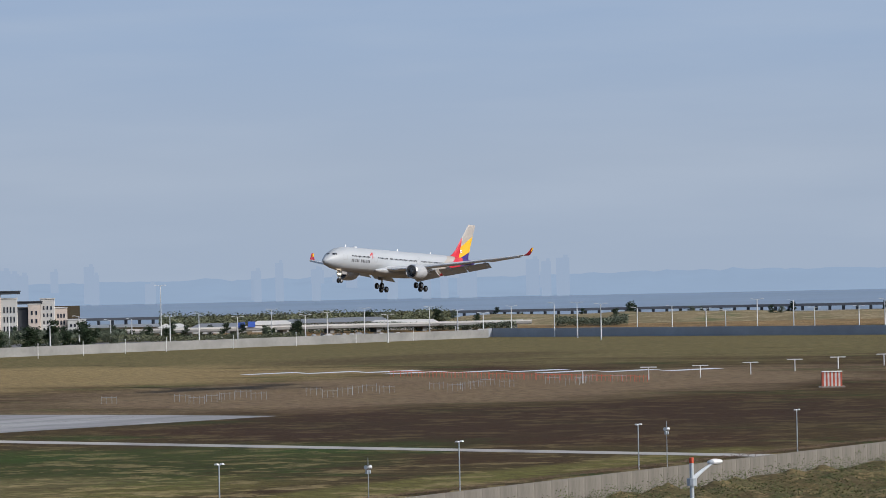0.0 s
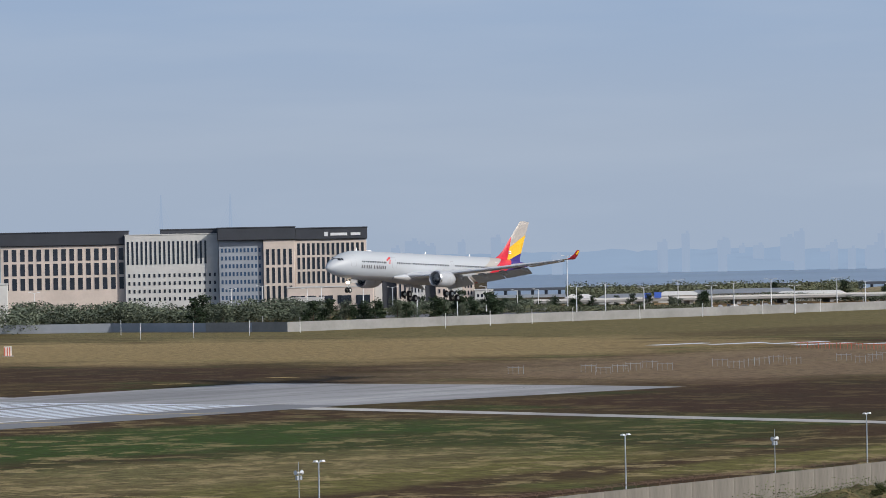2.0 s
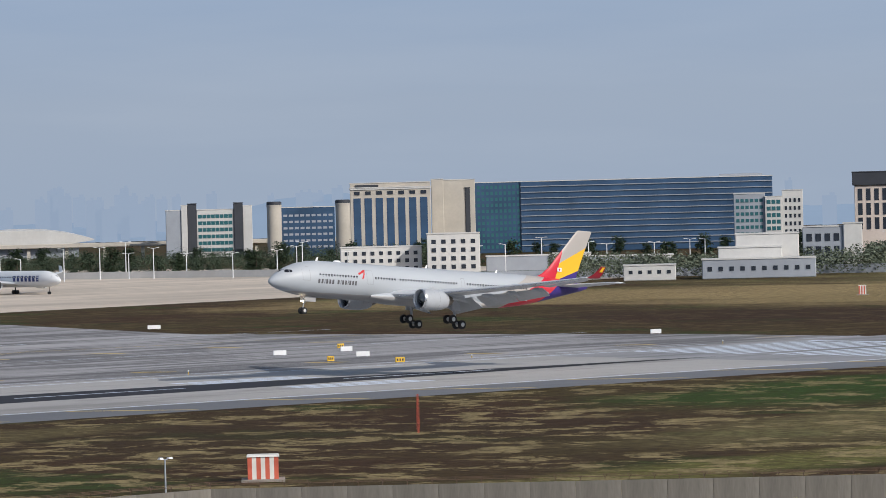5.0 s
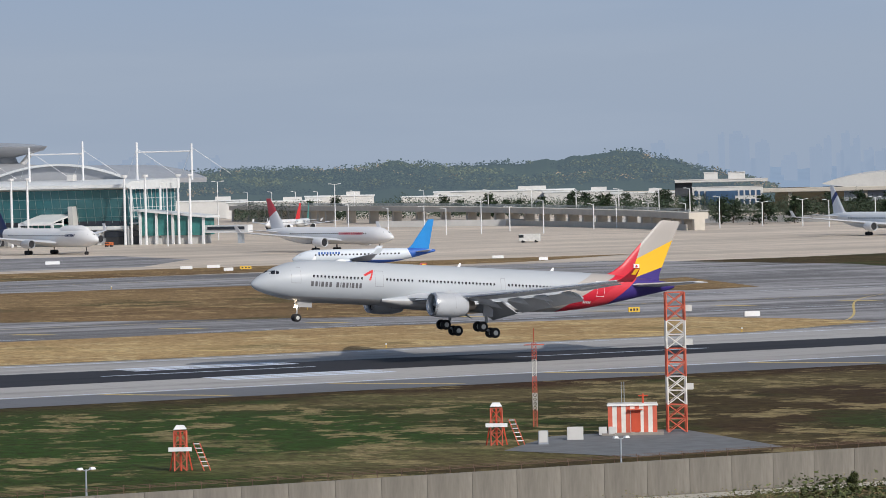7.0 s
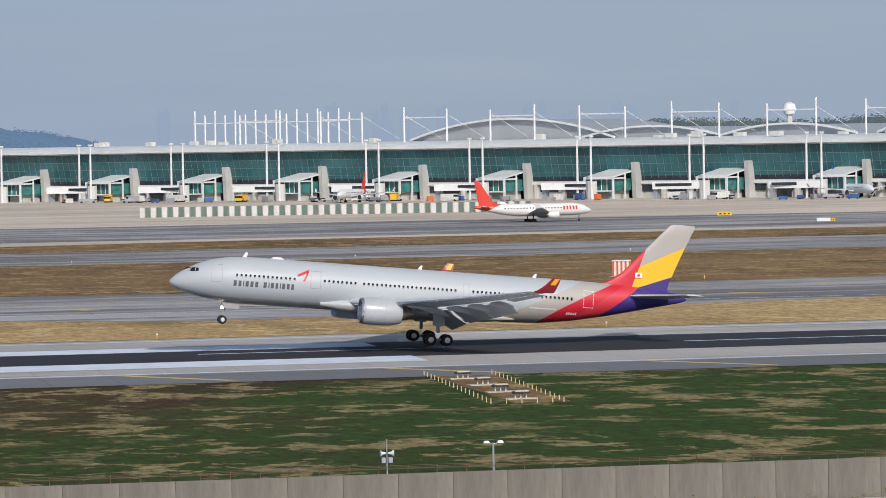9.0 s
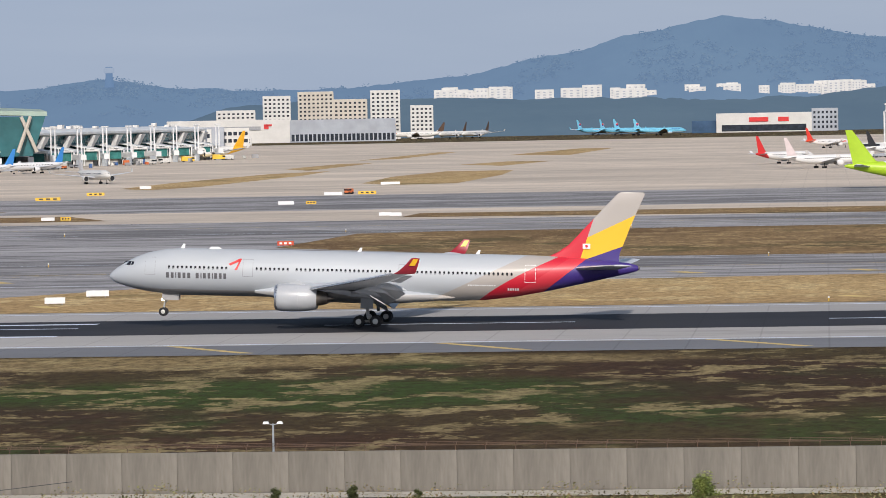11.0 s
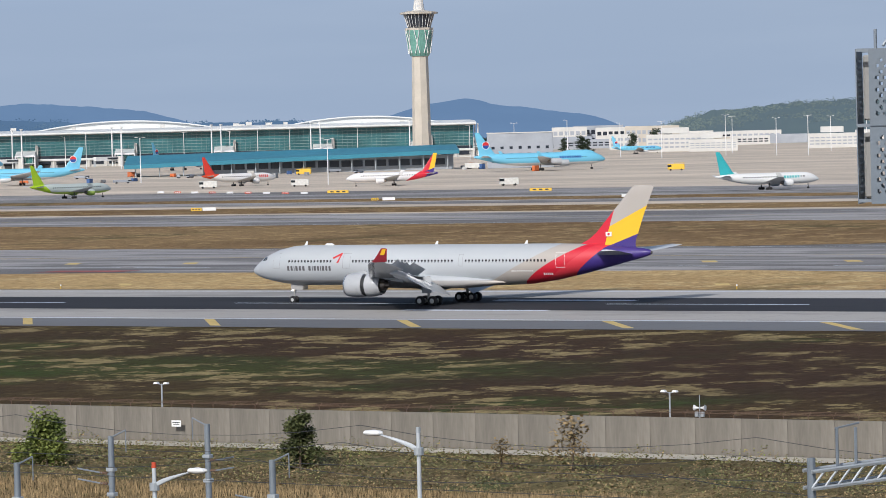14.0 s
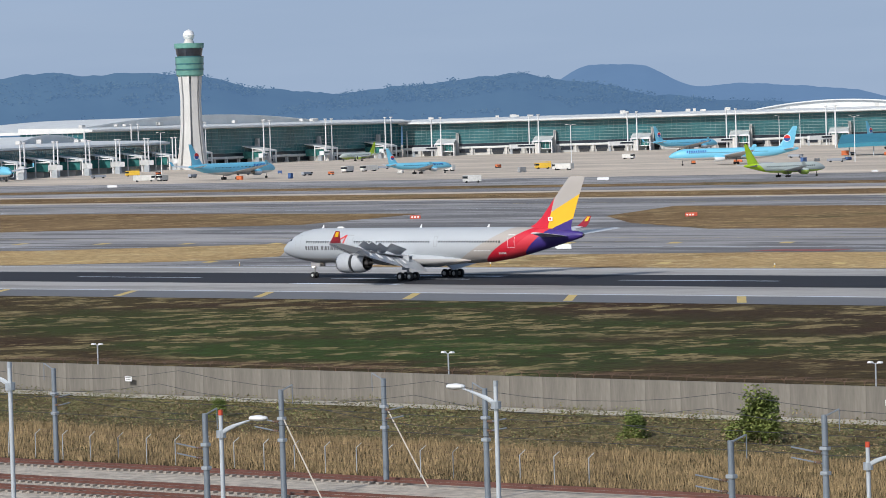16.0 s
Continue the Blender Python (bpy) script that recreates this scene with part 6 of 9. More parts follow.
part("green_glass", loft(geo(), [[(26, 5, 8), (26, 1, 29), (26, 40, 29), (26, 40, 8)], [(68, 5, 8), (75, 1, 29), (75, 40, 29), (68, 40, 8)]]), M_TEALGLASS, hall, "dark teal glass under the copper roof")
for i in range(3):
    part("skylight", cbox(geo(), (4 + i * 22, 30, 33), (8, 5, 4), 0.2), M_PALE, hall)
for i in range(16):
    part("gable_rib", box(geo(), (-31 + i * 4.0, 2.7, 4), (0.35, 0.4, 12 + 13 * (1 - ((i - 7.5) / 8) ** 2))), M_COOL, hall)
for i in range(5):
    part("slant_rib", tube(geo(), (30 + i * 10, -1.5, 10), (40 + i * 9 if i % 2 else 26 + i * 9, -1.5, 29), 1.0, n=6), M_BEIGE, hall)

T2A, L2A = concourse("second_terminal", "very long second terminal of banded blue glass under a white roof", (-1420, 2440, 0), (-1905, 2110, 0), 27.0, 75, M_TEALGLASS, base_h=6.5, lean=1.0, depth=60, roof_over=7, bands=4)
T2B, L2B = concourse("second_terminal_wing", "curving wing of the second terminal with banded blue glass", (-1905, 2108, 0), (-1880, 1760, 0), 28.5, 75, M_TEALGLASS, base_h=5.5, lean=1.0, depth=60, roof_over=8, bands=4)
T2C, L2C = concourse("second_terminal_pier", "low glass pier of the second terminal", (-1762, 1715, 0), (-1545, 1310, 0), 19.0, 60, M_TEALGLASS, base_h=7, lean=1.0, depth=45, roof_over=6)
for par, x0, x1, y0, dep, h0, rise in ((T2A, -330, -190, 40, 70, 26, 7), (T2A, -140, -20, 40, 70, 26, 6), (T2B, -340, -60, 20, 130, 27, 8), (T2C, -200, -60, 30, 60, 18, 6)):
    shell(par, x0, x1, y0, dep, h0, rise, M_ROOFEDGE)


# teal-roofed canopy building by the stands
b = thing("canopy_depot", pose(-1130, 1743, 0, 0, 0, 32.9), "long low depot under a wide teal roof", "depot")
part("roof", loft(geo(), [[(-92, -6, 4.6), (-92, -6, 6.8), (-92, 40, 11.5), (-92, 40, 9.5)], [(92, -6, 8.6), (92, -6, 10.8), (92, 40, 13.5), (92, 40, 11.5)]]), M_TEALROOF, b, "wide teal metal roof")
part("wall", box(geo(), (20, 14, 0), (138, 20, 8)), M_COOL, b)
for i in range(14):
    part("post", tube(geo(), (-86 + i * 13.2, -2, 0), (-86 + i * 13.2, -2, 5 + i * 0.3), 0.35, n=6), M_STEEL, b)
windows(b, 20, 1, -45, 85, 2, 7, 4, 0.8, 0.7)
building("grey_depot", "grey windowed depot beside the tall tower", -1010, 1790, 30, [(-20, 16, 0, 20, 0, 19, M_COOL, (7, 3, 2, 13, 0.35, 0.4, None))])
for x, y, w, h, yw in ((-1290, 2520, 46, 13, 28), (-1180, 2560, 38, 11, 26), (-1240, 2480, 36, 9, 27), (-1090, 2600, 30, 10, 24), (-880, 2900, 44, 12, 20), (-960, 2860, 40, 14, 21), (-1044, 3025, 34, 30, 19)):
    building("white_depot", "white flat-roofed service depot", x, y, yw, [(-w / 2, w / 2, 0, 24, 0, h, M_PALE, (int(w / 4), 3, 2, h - 2, 0.75, 0.4, M_COOL)), (-w / 4, w / 5, 6, 14, h + 0.6, h + 5, M_PALE, None)])

# ---- parked airliners ----
LIB = {}


def airliner(key, label, kind, top, fin, belly=None, bands=(), fin_bands=()):
    """A parked jet of kind n (narrow), w (wide) or j (four engines); nose towards -x, on its main wheels."""
    L, R, span, zc, sweep = {"n": (38, 1.95, 17.5, 3.75, 26), "w": (64, 2.9, 31, 5.4, 32), "j": (70, 3.25, 32, 5.9, 37)}[kind]
    q = R / 2.82
    gx = L * 0.5
    st = profile(L, R)
    a = thing("parked_airliner", pose(0, -400, 0), label, "airplane", "parked airliners")
    pm = livery(key + "_paint", top, bands, belly, -R * 0.55, gear_x=gx, zc=zc)
    fm = livery(key + "_fin_paint", fin, (), None, gear_x=gx, zc=zc, fin_bands=fin_bands) if fin_bands else mat(key + "_fin", fin, 0.4, vary=0.06, scale=0.3)
    part("fuselage", body_geo(st, zc, gx, 24), pm, a, "", True)
    if kind == "j":
        part("upper_deck", lathe(geo(), [(5, 0.4), (7, 1.6), (10, 2.2), (20, 2.2), (28, 0.4)], 20, (-gx, 0, zc + R * 0.62), "x"), pm, a, "", True)
    x0 = L * (0.34 if kind != "j" else 0.30)
    for s in (-1, 1):
        rg = []
        for k in (0, 0.3, 0.65, 1.0):
            y = R * 0.6 + (span - R * 0.6) * k
            ch = (L * 0.185) * (1 - k) ** 0.9 * 0.86 + L * 0.04 + (0.3 - k) * (k < 0.3) * L * 0.03
            rg.append([(p[0] - gx, s * p[1], p[2]) for p in foil(x0 + (y - R * 0.6) * tan(radians(sweep)), y, zc - R * 0.62 + k * span * 0.115, ch, 0.11, 7)])
        part("wing", loft(geo(), rg if s > 0 else [r[::-1] for r in rg]), M_WING, a, "", True)
        xt = x0 + (span - R * 0.6) * tan(radians(sweep))
        zt = zc - R * 0.62 + span * 0.115
        part("winglet", loft(geo(), [[(xt + 0.2 - gx + 1.6 * k, s * (span + 0.1 + 0.5 * k), zt + 2.2 * k * q), (xt + 2.2 - gx + 1.2 * k, s * (span + 0.1 + 0.5 * k), zt + 2.2 * k * q), (xt + 2.2 - gx + 1.2 * k, s * (span + 0.0 + 0.5 * k), zt + 2.2 * k * q), (xt + 0.2 - gx + 1.6 * k, s * (span + 0.5 * k), zt + 2.2 * k * q)] for k in (0, 1)]), pm, a)
        for y, dx in (((span * 0.32, 0),) if kind != "j" else ((span * 0.37, 0), (span * 0.66, 8))):
            r = 1.62 * q * (1.1 if kind == "n" else 1.0) * (0.85 if kind == "j" else 1)
            ex, ez = x0 + (y - R) * tan(radians(sweep)) - 3.4 * q - gx, zc - R * 0.62 + y * 0.10 - r * 0.72
            e = part("engine", lathe(geo(), [(0.5, r * 0.8), (0, r * 0.86), (0.1, r * 0.93), (1.2 * q, r), (3.4 * q, r * 0.95), (5 * q, r * 0.72), (5 * q, r * 0.66), (3 * q, r * 0.6)], 20, (ex, s * y, ez), cap=False), pm if kind != "j" else M_NACELLE, a, "", True)
            part("intake", lathe(geo(), [(0.5, r * 0.82), (0.7, r * 0.2), (0.72, r * 0.8)], 16, (ex, s * y, ez)), M_FAN, e)
            part("exhaust", lathe(geo(), [(4 * q, r * 0.5), (6 * q, r * 0.38), (6.4 * q, 0.05)], 12, (ex, s * y, ez)), M_HOT, e)
        rg = []
        for k in (0, 1):
            rg.append([(p[0] - gx, s * p[1], p[2]) for p in foil(L - 8.2 * q + 4.6 * q * k, 0.3 + 8.6 * q * k, zc + 1.15 * q + 0.9 * k * q, (5.4 - 3.2 * k) * q, 0.09, 6)])
        part("tailplane", loft(geo(), rg if s > 0 else [r[::-1] for r in rg]), M_WING, a, "", True)
    ft = 10.4 * q if kind != "n" else 11.6 * q
    rg = []
    for k in (0, 0.12, 0.5, 1.0):
        rg.append([(p[0] - gx, p[1], p[2]) for p in foil_up(L - (11.6 - 7.8 * k - 1.3 * (k > 0.05)) * q, 0, zc + 1.9 * q + ft * k, (9.0 - 5.6 * k - 1.3 * (k > 0.05)) * q, 0.08, 7)])
    part("fin", loft(geo(), rg), fm, a, "", True)
    part("nose_gear", tube(tube(geo(), (L * 0.105 - gx, 0, zc - R), (L * 0.105 - gx, 0, 0.4), 0.12, n=6), (L * 0.105 - gx, -0.45 * q, 0.5 * q), (L * 0.105 - gx, 0.45 * q, 0.5 * q), 0.5 * q, n=12), M_TYRE, a)
    for s in (-1, 1):
        y, xm = s * 4.6 * q, L * 0.52 - gx
        part("main_gear", tube(tube(tube(geo(), (xm, y, zc - R * 0.7), (xm, y, 0.6 * q), 0.2, n=6), (xm - 0.8 * q, y - 0.6 * q, 0.68 * q), (xm - 0.8 * q, y + 0.6 * q, 0.68 * q), 0.68 * q, n=12), (xm + 0.8 * q, y - 0.6 * q, 0.68 * q), (xm + 0.8 * q, y + 0.6 * q, 0.68 * q), 0.68 * q, n=12), M_TYRE, a)
        g = geo()
        n = int(L * 0.62 / 1.0)
        for i in range(n):
            x = L * 0.16 + i * 1.0
            strip(g, st, zc, gx, x, x + 0.45, 0.5 * q, 0.5 * q + 0.42, s, 1, 0.02)
        tagged(part("cabin_windows", g, M_GLASS_DK, a), kind="stuff")
        g = geo()
        patch(g, st, zc, gx, [(1.5 * q, 0.72 * q), (3.2 * q, 0.74 * q), (3.25 * q, 1.15 * q), (2.0 * q, 1.15 * q)], s, 0.03)
        part("cockpit_pane", g, M_GLASS_DK, a)
    LIB[key] = a
    return a


def name_bars(key, x0, x1, dz, h, colour, n):
    """The airline's name as plain bars along the body."""
    a = LIB[key]
    kind = {"n": (38, 1.95, 3.75), "w": (64, 2.9, 5.4), "j": (70, 3.25, 5.9)}[KIND[key]]
    st = profile(kind[0], kind[1])
    m = mat(key + "_bars", colour, 0.5, vary=0.04)
    for s in (-1, 1):
        g = geo()
        for i in range(n):
            w = (x1 - x0) / n
            strip(g, st, kind[2], kind[0] * 0.5, x0 + i * w, x0 + (i + 0.62) * w, dz, dz + h, s, 2, 0.03)
        tagged(part("name_bars", g, m, a), kind="stuff")


SKY, SKYW, NAVY, LIME, ORANGE_RED = (0.16, 0.50, 0.70), (0.62, 0.65, 0.68), (0.012, 0.02, 0.075), (0.36, 0.55, 0.02), (0.60, 0.065, 0.02)
KIND = {}
for key, label, kind, top, fin, belly, bands in (
        ("navyw", "white widebody airliner with dark blue name bars and fin mark", "w", (0.72, 0.74, 0.76), (0.66, 0.69, 0.74), None, ()),
        ("navyj", "white four-engine jumbo airliner with navy fin", "j", (0.74, 0.74, 0.74), NAVY, None, ((58, 0.3, 0, NAVY),)),
        ("winew", "white widebody airliner with blue and red fin mark", "w", (0.70, 0.71, 0.73), (0.62, 0.64, 0.68), None, ()),
        ("winen", "white narrow airliner with red-marked white fin", "n", (0.72, 0.72, 0.72), (0.66, 0.60, 0.60), None, ()),
        ("bluen", "white airliner with blue belly and bright blue fin", "n", (0.66, 0.71, 0.76), (0.02, 0.26, 0.66), (0.03, 0.10, 0.42), ((31.5, -0.5, 0, (0.03, 0.12, 0.45)),)),
        ("redn", "white airliner with red roof line and red fin", "n", (0.72, 0.71, 0.70), (0.66, 0.05, 0.03), None, ((33.5, -2.2, 0, ORANGE_RED),)),
        ("bluew", "white airliner with blue rear and blue fin", "n", (0.68, 0.72, 0.76), (0.03, 0.24, 0.58), None, ((27, 1.0, 0, (0.05, 0.30, 0.62)),)),
        ("greenw", "white airliner with green-blue fin", "n", (0.70, 0.72, 0.70), (0.16, 0.42, 0.46), None, ((31, 1.2, 0, (0.34, 0.50, 0.14)),)),
        ("redf", "white airliner with red fin", "n", (0.70, 0.70, 0.70), (0.62, 0.03, 0.03), None, ((31, 1.0, 0, (0.60, 0.03, 0.03)),)),
        ("tealf", "white airliner with teal green fin", "n", (0.68, 0.70, 0.70), (0.03, 0.28, 0.24), None, ()),
        ("yelloww", "white and yellow widebody airliner with yellow fin", "w", (0.72, 0.71, 0.68), (0.78, 0.40, 0.02), (0.70, 0.62, 0.40), ((50, 1.2, 0, (0.78, 0.42, 0.02)),)),
        ("plain", "plain pale grey airliner", "n", (0.60, 0.60, 0.58), (0.56, 0.56, 0.56), None, ()),
        ("bluetail", "white airliner with bright blue fin", "n", (0.72, 0.73, 0.74), (0.04, 0.24, 0.62), None, ()),
        ("greyw", "white widebody airliner with grey and red rear", "w", (0.70, 0.70, 0.70), RED, None, ((44.6, 2.05, 0, GREY), (48.7, 1.75, 0, RED))),
        ("greyn", "white narrow airliner with red, blue and gold tail", "n", (0.68, 0.68, 0.70), RED, None, ((27.5, 1.6, 0, RED), (33, 1.0, 0, BLUE))),
        ("skyw", "sky blue widebody airliner with red and blue roundel", "w", SKY, SKY, SKYW, ()),
        ("skyj", "sky blue four-engine jumbo airliner with roundel on the fin", "j", SKY, SKY, SKYW, ()),
        ("skyn", "sky blue narrow airliner with roundel on the fin", "n", SKY, SKY, SKYW, ()),
        ("whitew", "white airliner with pale red-marked fin", "n", (0.72, 0.72, 0.72), (0.66, 0.56, 0.56), None, ()),
        ("limew", "white and lime green widebody airliner", "w", (0.62, 0.70, 0.74), LIME, LIME, ((48, 1.4, 0, LIME),)),
        ("limen", "silver and lime green narrow airliner", "n", (0.46, 0.52, 0.50), LIME, (0.40, 0.55, 0.10), ((30, 1.2, 0, LIME),)),
        ("darkf", "white airliner with black fin", "n", (0.70, 0.70, 0.70), (0.03, 0.03, 0.035), None, ()),
        ("duskfin", "white widebody airliner with navy and red fin", "w", (0.72, 0.72, 0.72), NAVY, None, ()),
        ("tealn", "white airliner with teal fin", "n", (0.72, 0.73, 0.73), (0.04, 0.42, 0.46), None, ()),
        ("wf", "white freighter with plain fin", "w", (0.70, 0.69, 0.66), (0.10, 0.06, 0.04), None, ())):
    KIND[key] = kind
    fb = {"greyw": ((1.0, -0.31, 55.95, GOLD), (0.37, -1.0, 18.75, BLUE)), "greyn": ((1.0, -0.31, 33.4, GOLD), (0.37, -1.0, 10.2, BLUE)), "duskfin": ((0.3, 1.0, 27, (0.6, 0.02, 0.03)),), "winew": ((0.6, 1.0, 43.5, (0.45, 0.05, 0.07)),), "navyw": ((1.0, 1.0, 67.5, (0.02, 0.04, 0.16)), (1.0, 1.0, 70, (0.66, 0.69, 0.74)))}.get(key, ())
    airliner(key, label, kind, top, fin, belly, bands, fb)
for key, x0, x1, dz, h, col, n in (("navyw", 9, 25, -0.8, 2.0, (0.02, 0.04, 0.18), 7), ("navyj", 10, 16, 0.4, 0.9, NAVY, 8), ("winew", 12, 24, 0.3, 0.8, (0.5, 0.03, 0.05), 14), ("redn", 5, 10, -0.1, 1.2, (0.6, 0.04, 0.03), 5), ("skyw", 9, 19, 0.9, 1.1, (0.02, 0.10, 0.36), 9), ("skyj", 14, 26, 0.2, 1.2, (0.02, 0.10, 0.36), 9), ("skyn", 6, 12, 0.6, 0.7, (0.02, 0.10, 0.36), 9), ("tealn", 8, 16, 0.1, 0.8, (0.04, 0.42, 0.46), 8), ("limew", 8, 20, 0.2, 1.2, (0.05, 0.30, 0.55), 7), ("bluen", 7, 13, 0.7, 0.6, (0.02, 0.10, 0.36), 8)):
    name_bars(key, x0, x1, dz, h, col, n)
M_RBLUE = mat("roundel_blue", (0.015, 0.07, 0.30), 0.5, vary=0.03)
for key in ("skyw", "skyj", "skyn"):      # roundels
    L, q, zc = {"w": (64, 2.9 / 2.82, 5.4), "j": (70, 3.25 / 2.82, 5.9), "n": (38, 1.95 / 2.82, 3.75)}[KIND[key]]
    for s in (-1, 1):
        c = (L - 5.4 * q - L / 2, s * 0.34 * q, zc + 6.6 * q)
        part("roundel", tube(geo(), c, (c[0], c[1] + s * 0.08, c[2]), 1.75 * q, n=20), M_WHITE, LIB[key])
        for a0, m in ((0, M_LOGO), (pi, M_RBLUE)):
            g = geo()
            pts = [(c[0] + 1.5 * q * cos(a0 + pi * i / 10), c[1] + s * 0.1, c[2] + 1.5 * q * sin(a0 + pi * i / 10)) for i in range(11)]
            g[0].extend(pts)
            g[1].append(tuple(range(11)))
            part("roundel_half", g, m, LIB[key])
PARKED = set()


def park(key, x, y, rz):
    m = pose(x, y, 0, 0, 0, rz)
    if key in PARKED:
        copy_thing(LIB[key], m)
    else:
        LIB[key].matrix_basis = m
        PARKED.add(key)


park('navyw', 749, 1119, 92)
park('navyj', 478, 1238, 101)
park('winew', 540, 1136, 106)
park('bluen', 437, 898, -26)
park('redn', 258, 1139, 184)
park('bluew', 465, 1466, 99)
park('greenw', 495, 1362, 93)
park('redf', 283, 1601, 61)
park('redf', 738, 1601, 39)
park('tealf', 756, 1618, 56)
park('yelloww', -395, 2390, 46)
park('plain', -297, 1515, 121)
park('bluetail', -404, 1784, 44)
park('bluetail', -396, 1871, 53)
park('greyw', -507, 4169, 7)
park('skyw', -258, 4257, 229)
park('skyw', -228, 4176, 230)
park('skyw', -205, 4112, 218)
park('skyw', -177, 4036, 209)
park('redf', -19, 1742, 226)
park('whitew', -2, 1589, 214)
park('limew', 37, 1178, 190)
park('darkf', 36, 1924, 211)
park('redn', 1, 2406, 222)
park('winen', -558, 1480, 167)
park('winen', -559, 1501, 173)
park('duskfin', -926, 2604, 30)
park('redn', -376, 1474, 50)
park('tealn', -554, 1148, 230)
park('skyj', -937, 1677, 227)
park('skyn', -1269, 2415, 222)
park('greyn', -812, 1328, 31)
park('redn', -918, 1373, 246)
park('limen', -859, 1169, 252)
park('skyw', -1125, 1489, 37)
park('skyw', -1763, 2277, 259)
park('skyw', -1358, 1964, 272)
park('limen', -1981, 2389, 71)
park('skyw', -1313, 1328, 273)
park('skyn', -1243, 1388, 253)
park('skyn', -1778, 1744, 88)
park('limen', -1799, 1945, 90)
park('limen', -1848, 2241, 250)
park('skyw', -1563, 1390, 161)
park('skyw', -1610, 2076, 264)
park('wf', -451, 4176, -15)
park('wf', -413, 4180, 66)
park('wf', -388, 4182, 66)

# ---- trees and shrubs ----
M_BARK = mat("bark", (0.085, 0.062, 0.045), 0.9, vary=0.25, scale=3)


def leaf_mat(name, col, col2):
    m = mat(name, col, 0.75, vary=0.3, scale=0.5, fine=6, col2=col2, per_object=0.25)
    nt = m.node_tree
    bs = nt.nodes["Principled BSDF"]
    bs.inputs["Specular IOR Level"].default_value = 0.15
    src = bs.inputs["Base Color"].links[0].from_socket
    gi = nt.nodes.new("ShaderNodeNewGeometry")
    hs = nt.nodes.new("ShaderNodeHueSaturation")
    nt.links.new(node_math(nt, "ADD", node_math(nt, "MULTIPLY", gi.outputs["Random Per Island"], 0.7), 0.65), hs.inputs["Value"])
    nt.links.new(src, hs.inputs["Color"])
    nt.links.new(hs.outputs[0], bs.inputs["Base Color"])
    return m


M_BRUSHLEAF = leaf_mat("brush_leaves", (0.20, 0.195, 0.085), (0.125, 0.125, 0.058))
M_PINE = leaf_mat("pine_needles", (0.045, 0.068, 0.036), (0.022, 0.034, 0.020))
# Scrub green greyed and lightened, with distance haze mixed into the leaf colour.
M_SCRUB = leaf_mat("hazy_scrub", (0.125, 0.145, 0.10), (0.085, 0.105, 0.078))
M_LEAF = leaf_mat("shrub_leaves", (0.10, 0.115, 0.045), (0.055, 0.065, 0.028))
M_LEAF2 = leaf_mat("yellow_green_leaves", (0.22, 0.25, 0.07), (0.12, 0.16, 0.045))
M_RUST = leaf_mat("rusty_undergrowth", (0.27, 0.195, 0.105), (0.15, 0.115, 0.06))
M_REED = leaf_mat("dry_reeds", (0.34, 0.25, 0.138), (0.20, 0.15, 0.082))


def leaf(g, p, size, rnd, up=0.3):
    """One leaf spray: a bent quad with a random lean."""
    a, b = rnd.uniform(0, 2 * pi), rnd.uniform(-0.9, 0.9)
    d = Vector((cos(a), sin(a), b)).normalized()
    w = d.cross(Vector((rnd.uniform(-1, 1), rnd.uniform(-1, 1), 1 + up))).normalized()
    n = len(g[0])
    p = Vector(p)
    g[0].extend([p, p + d * size * 0.5 + w * size * 0.32, p + d * size, p + d * size * 0.5 - w * size * 0.32])
    g[1].append((n, n + 1, n + 2, n + 3))


def tree_mesh(height, spread, sprays, size, rnd, flat=1.0, low=0.3):
    """Trunk with limbs, and a crown of leaf sprays gathered in uneven clumps."""
    tr, cr = geo(), geo()
    lean = rnd.uniform(-0.06, 0.06) * height
    tube(tr, (0, 0, 0), (lean, 0, height * 0.75), height * 0.028, height * 0.010, 7)
    clumps = []
    for i in range(11):
        k = low + (0.95 - low) * (i / 10)
        a = rnd.uniform(0, 2 * pi)
        r = spread * rnd.uniform(0.25, 0.8) * (1.15 - 0.75 * k)
        c = Vector((lean * k + r * cos(a), r * sin(a), height * k))
        tube(tr, (lean * k * 0.9, 0, height * k * 0.86), c, height * 0.008, height * 0.003, 5)
        clumps.append((c, spread * rnd.uniform(0.32, 0.55)))
    for i in range(sprays):
        c, r = rnd.choice(clumps)
        v = Vector((rnd.gauss(0, 1), rnd.gauss(0, 1), rnd.gauss(0, 0.6 * flat))).normalized() * r * rnd.uniform(0.35, 1.05)
        leaf(cr, c + v, size * rnd.uniform(0.7, 1.4), rnd)
    return tr, cr


def tree_kind(name, label, leaves, height, spread, sprays, size, seed, flat=1.0, low=0.3, category="tree", group="trees"):
    rnd = random.Random(seed)
    tr, cr = tree_mesh(height, spread, sprays, size, rnd, flat, low)
    t = thing(name, pose(0, -300, -40), label, category, group)
    part("trunk", tr, M_BARK, t, "", True)
    part("crown", cr, leaves, t)
    return t


def plant_tree(t, x, y, s, rz, first=[]):
    m = pose(x, y, 0, 0, 0, rz) @ Matrix.Diagonal((s, s, s, 1))
    if t.name not in first:
        first.append(t.name)
        t.matrix_basis = m
        return t
    c = copy_thing(t, m)
    c.matrix_basis = m
    return c


pines = [tree_kind("pine_tree", "dark green pine with uneven flat crown", M_PINE, 11.5, 5.4, 1500, 0.85, 20 + i, 0.6, 0.14, group="roadside pines") for i in range(3)]
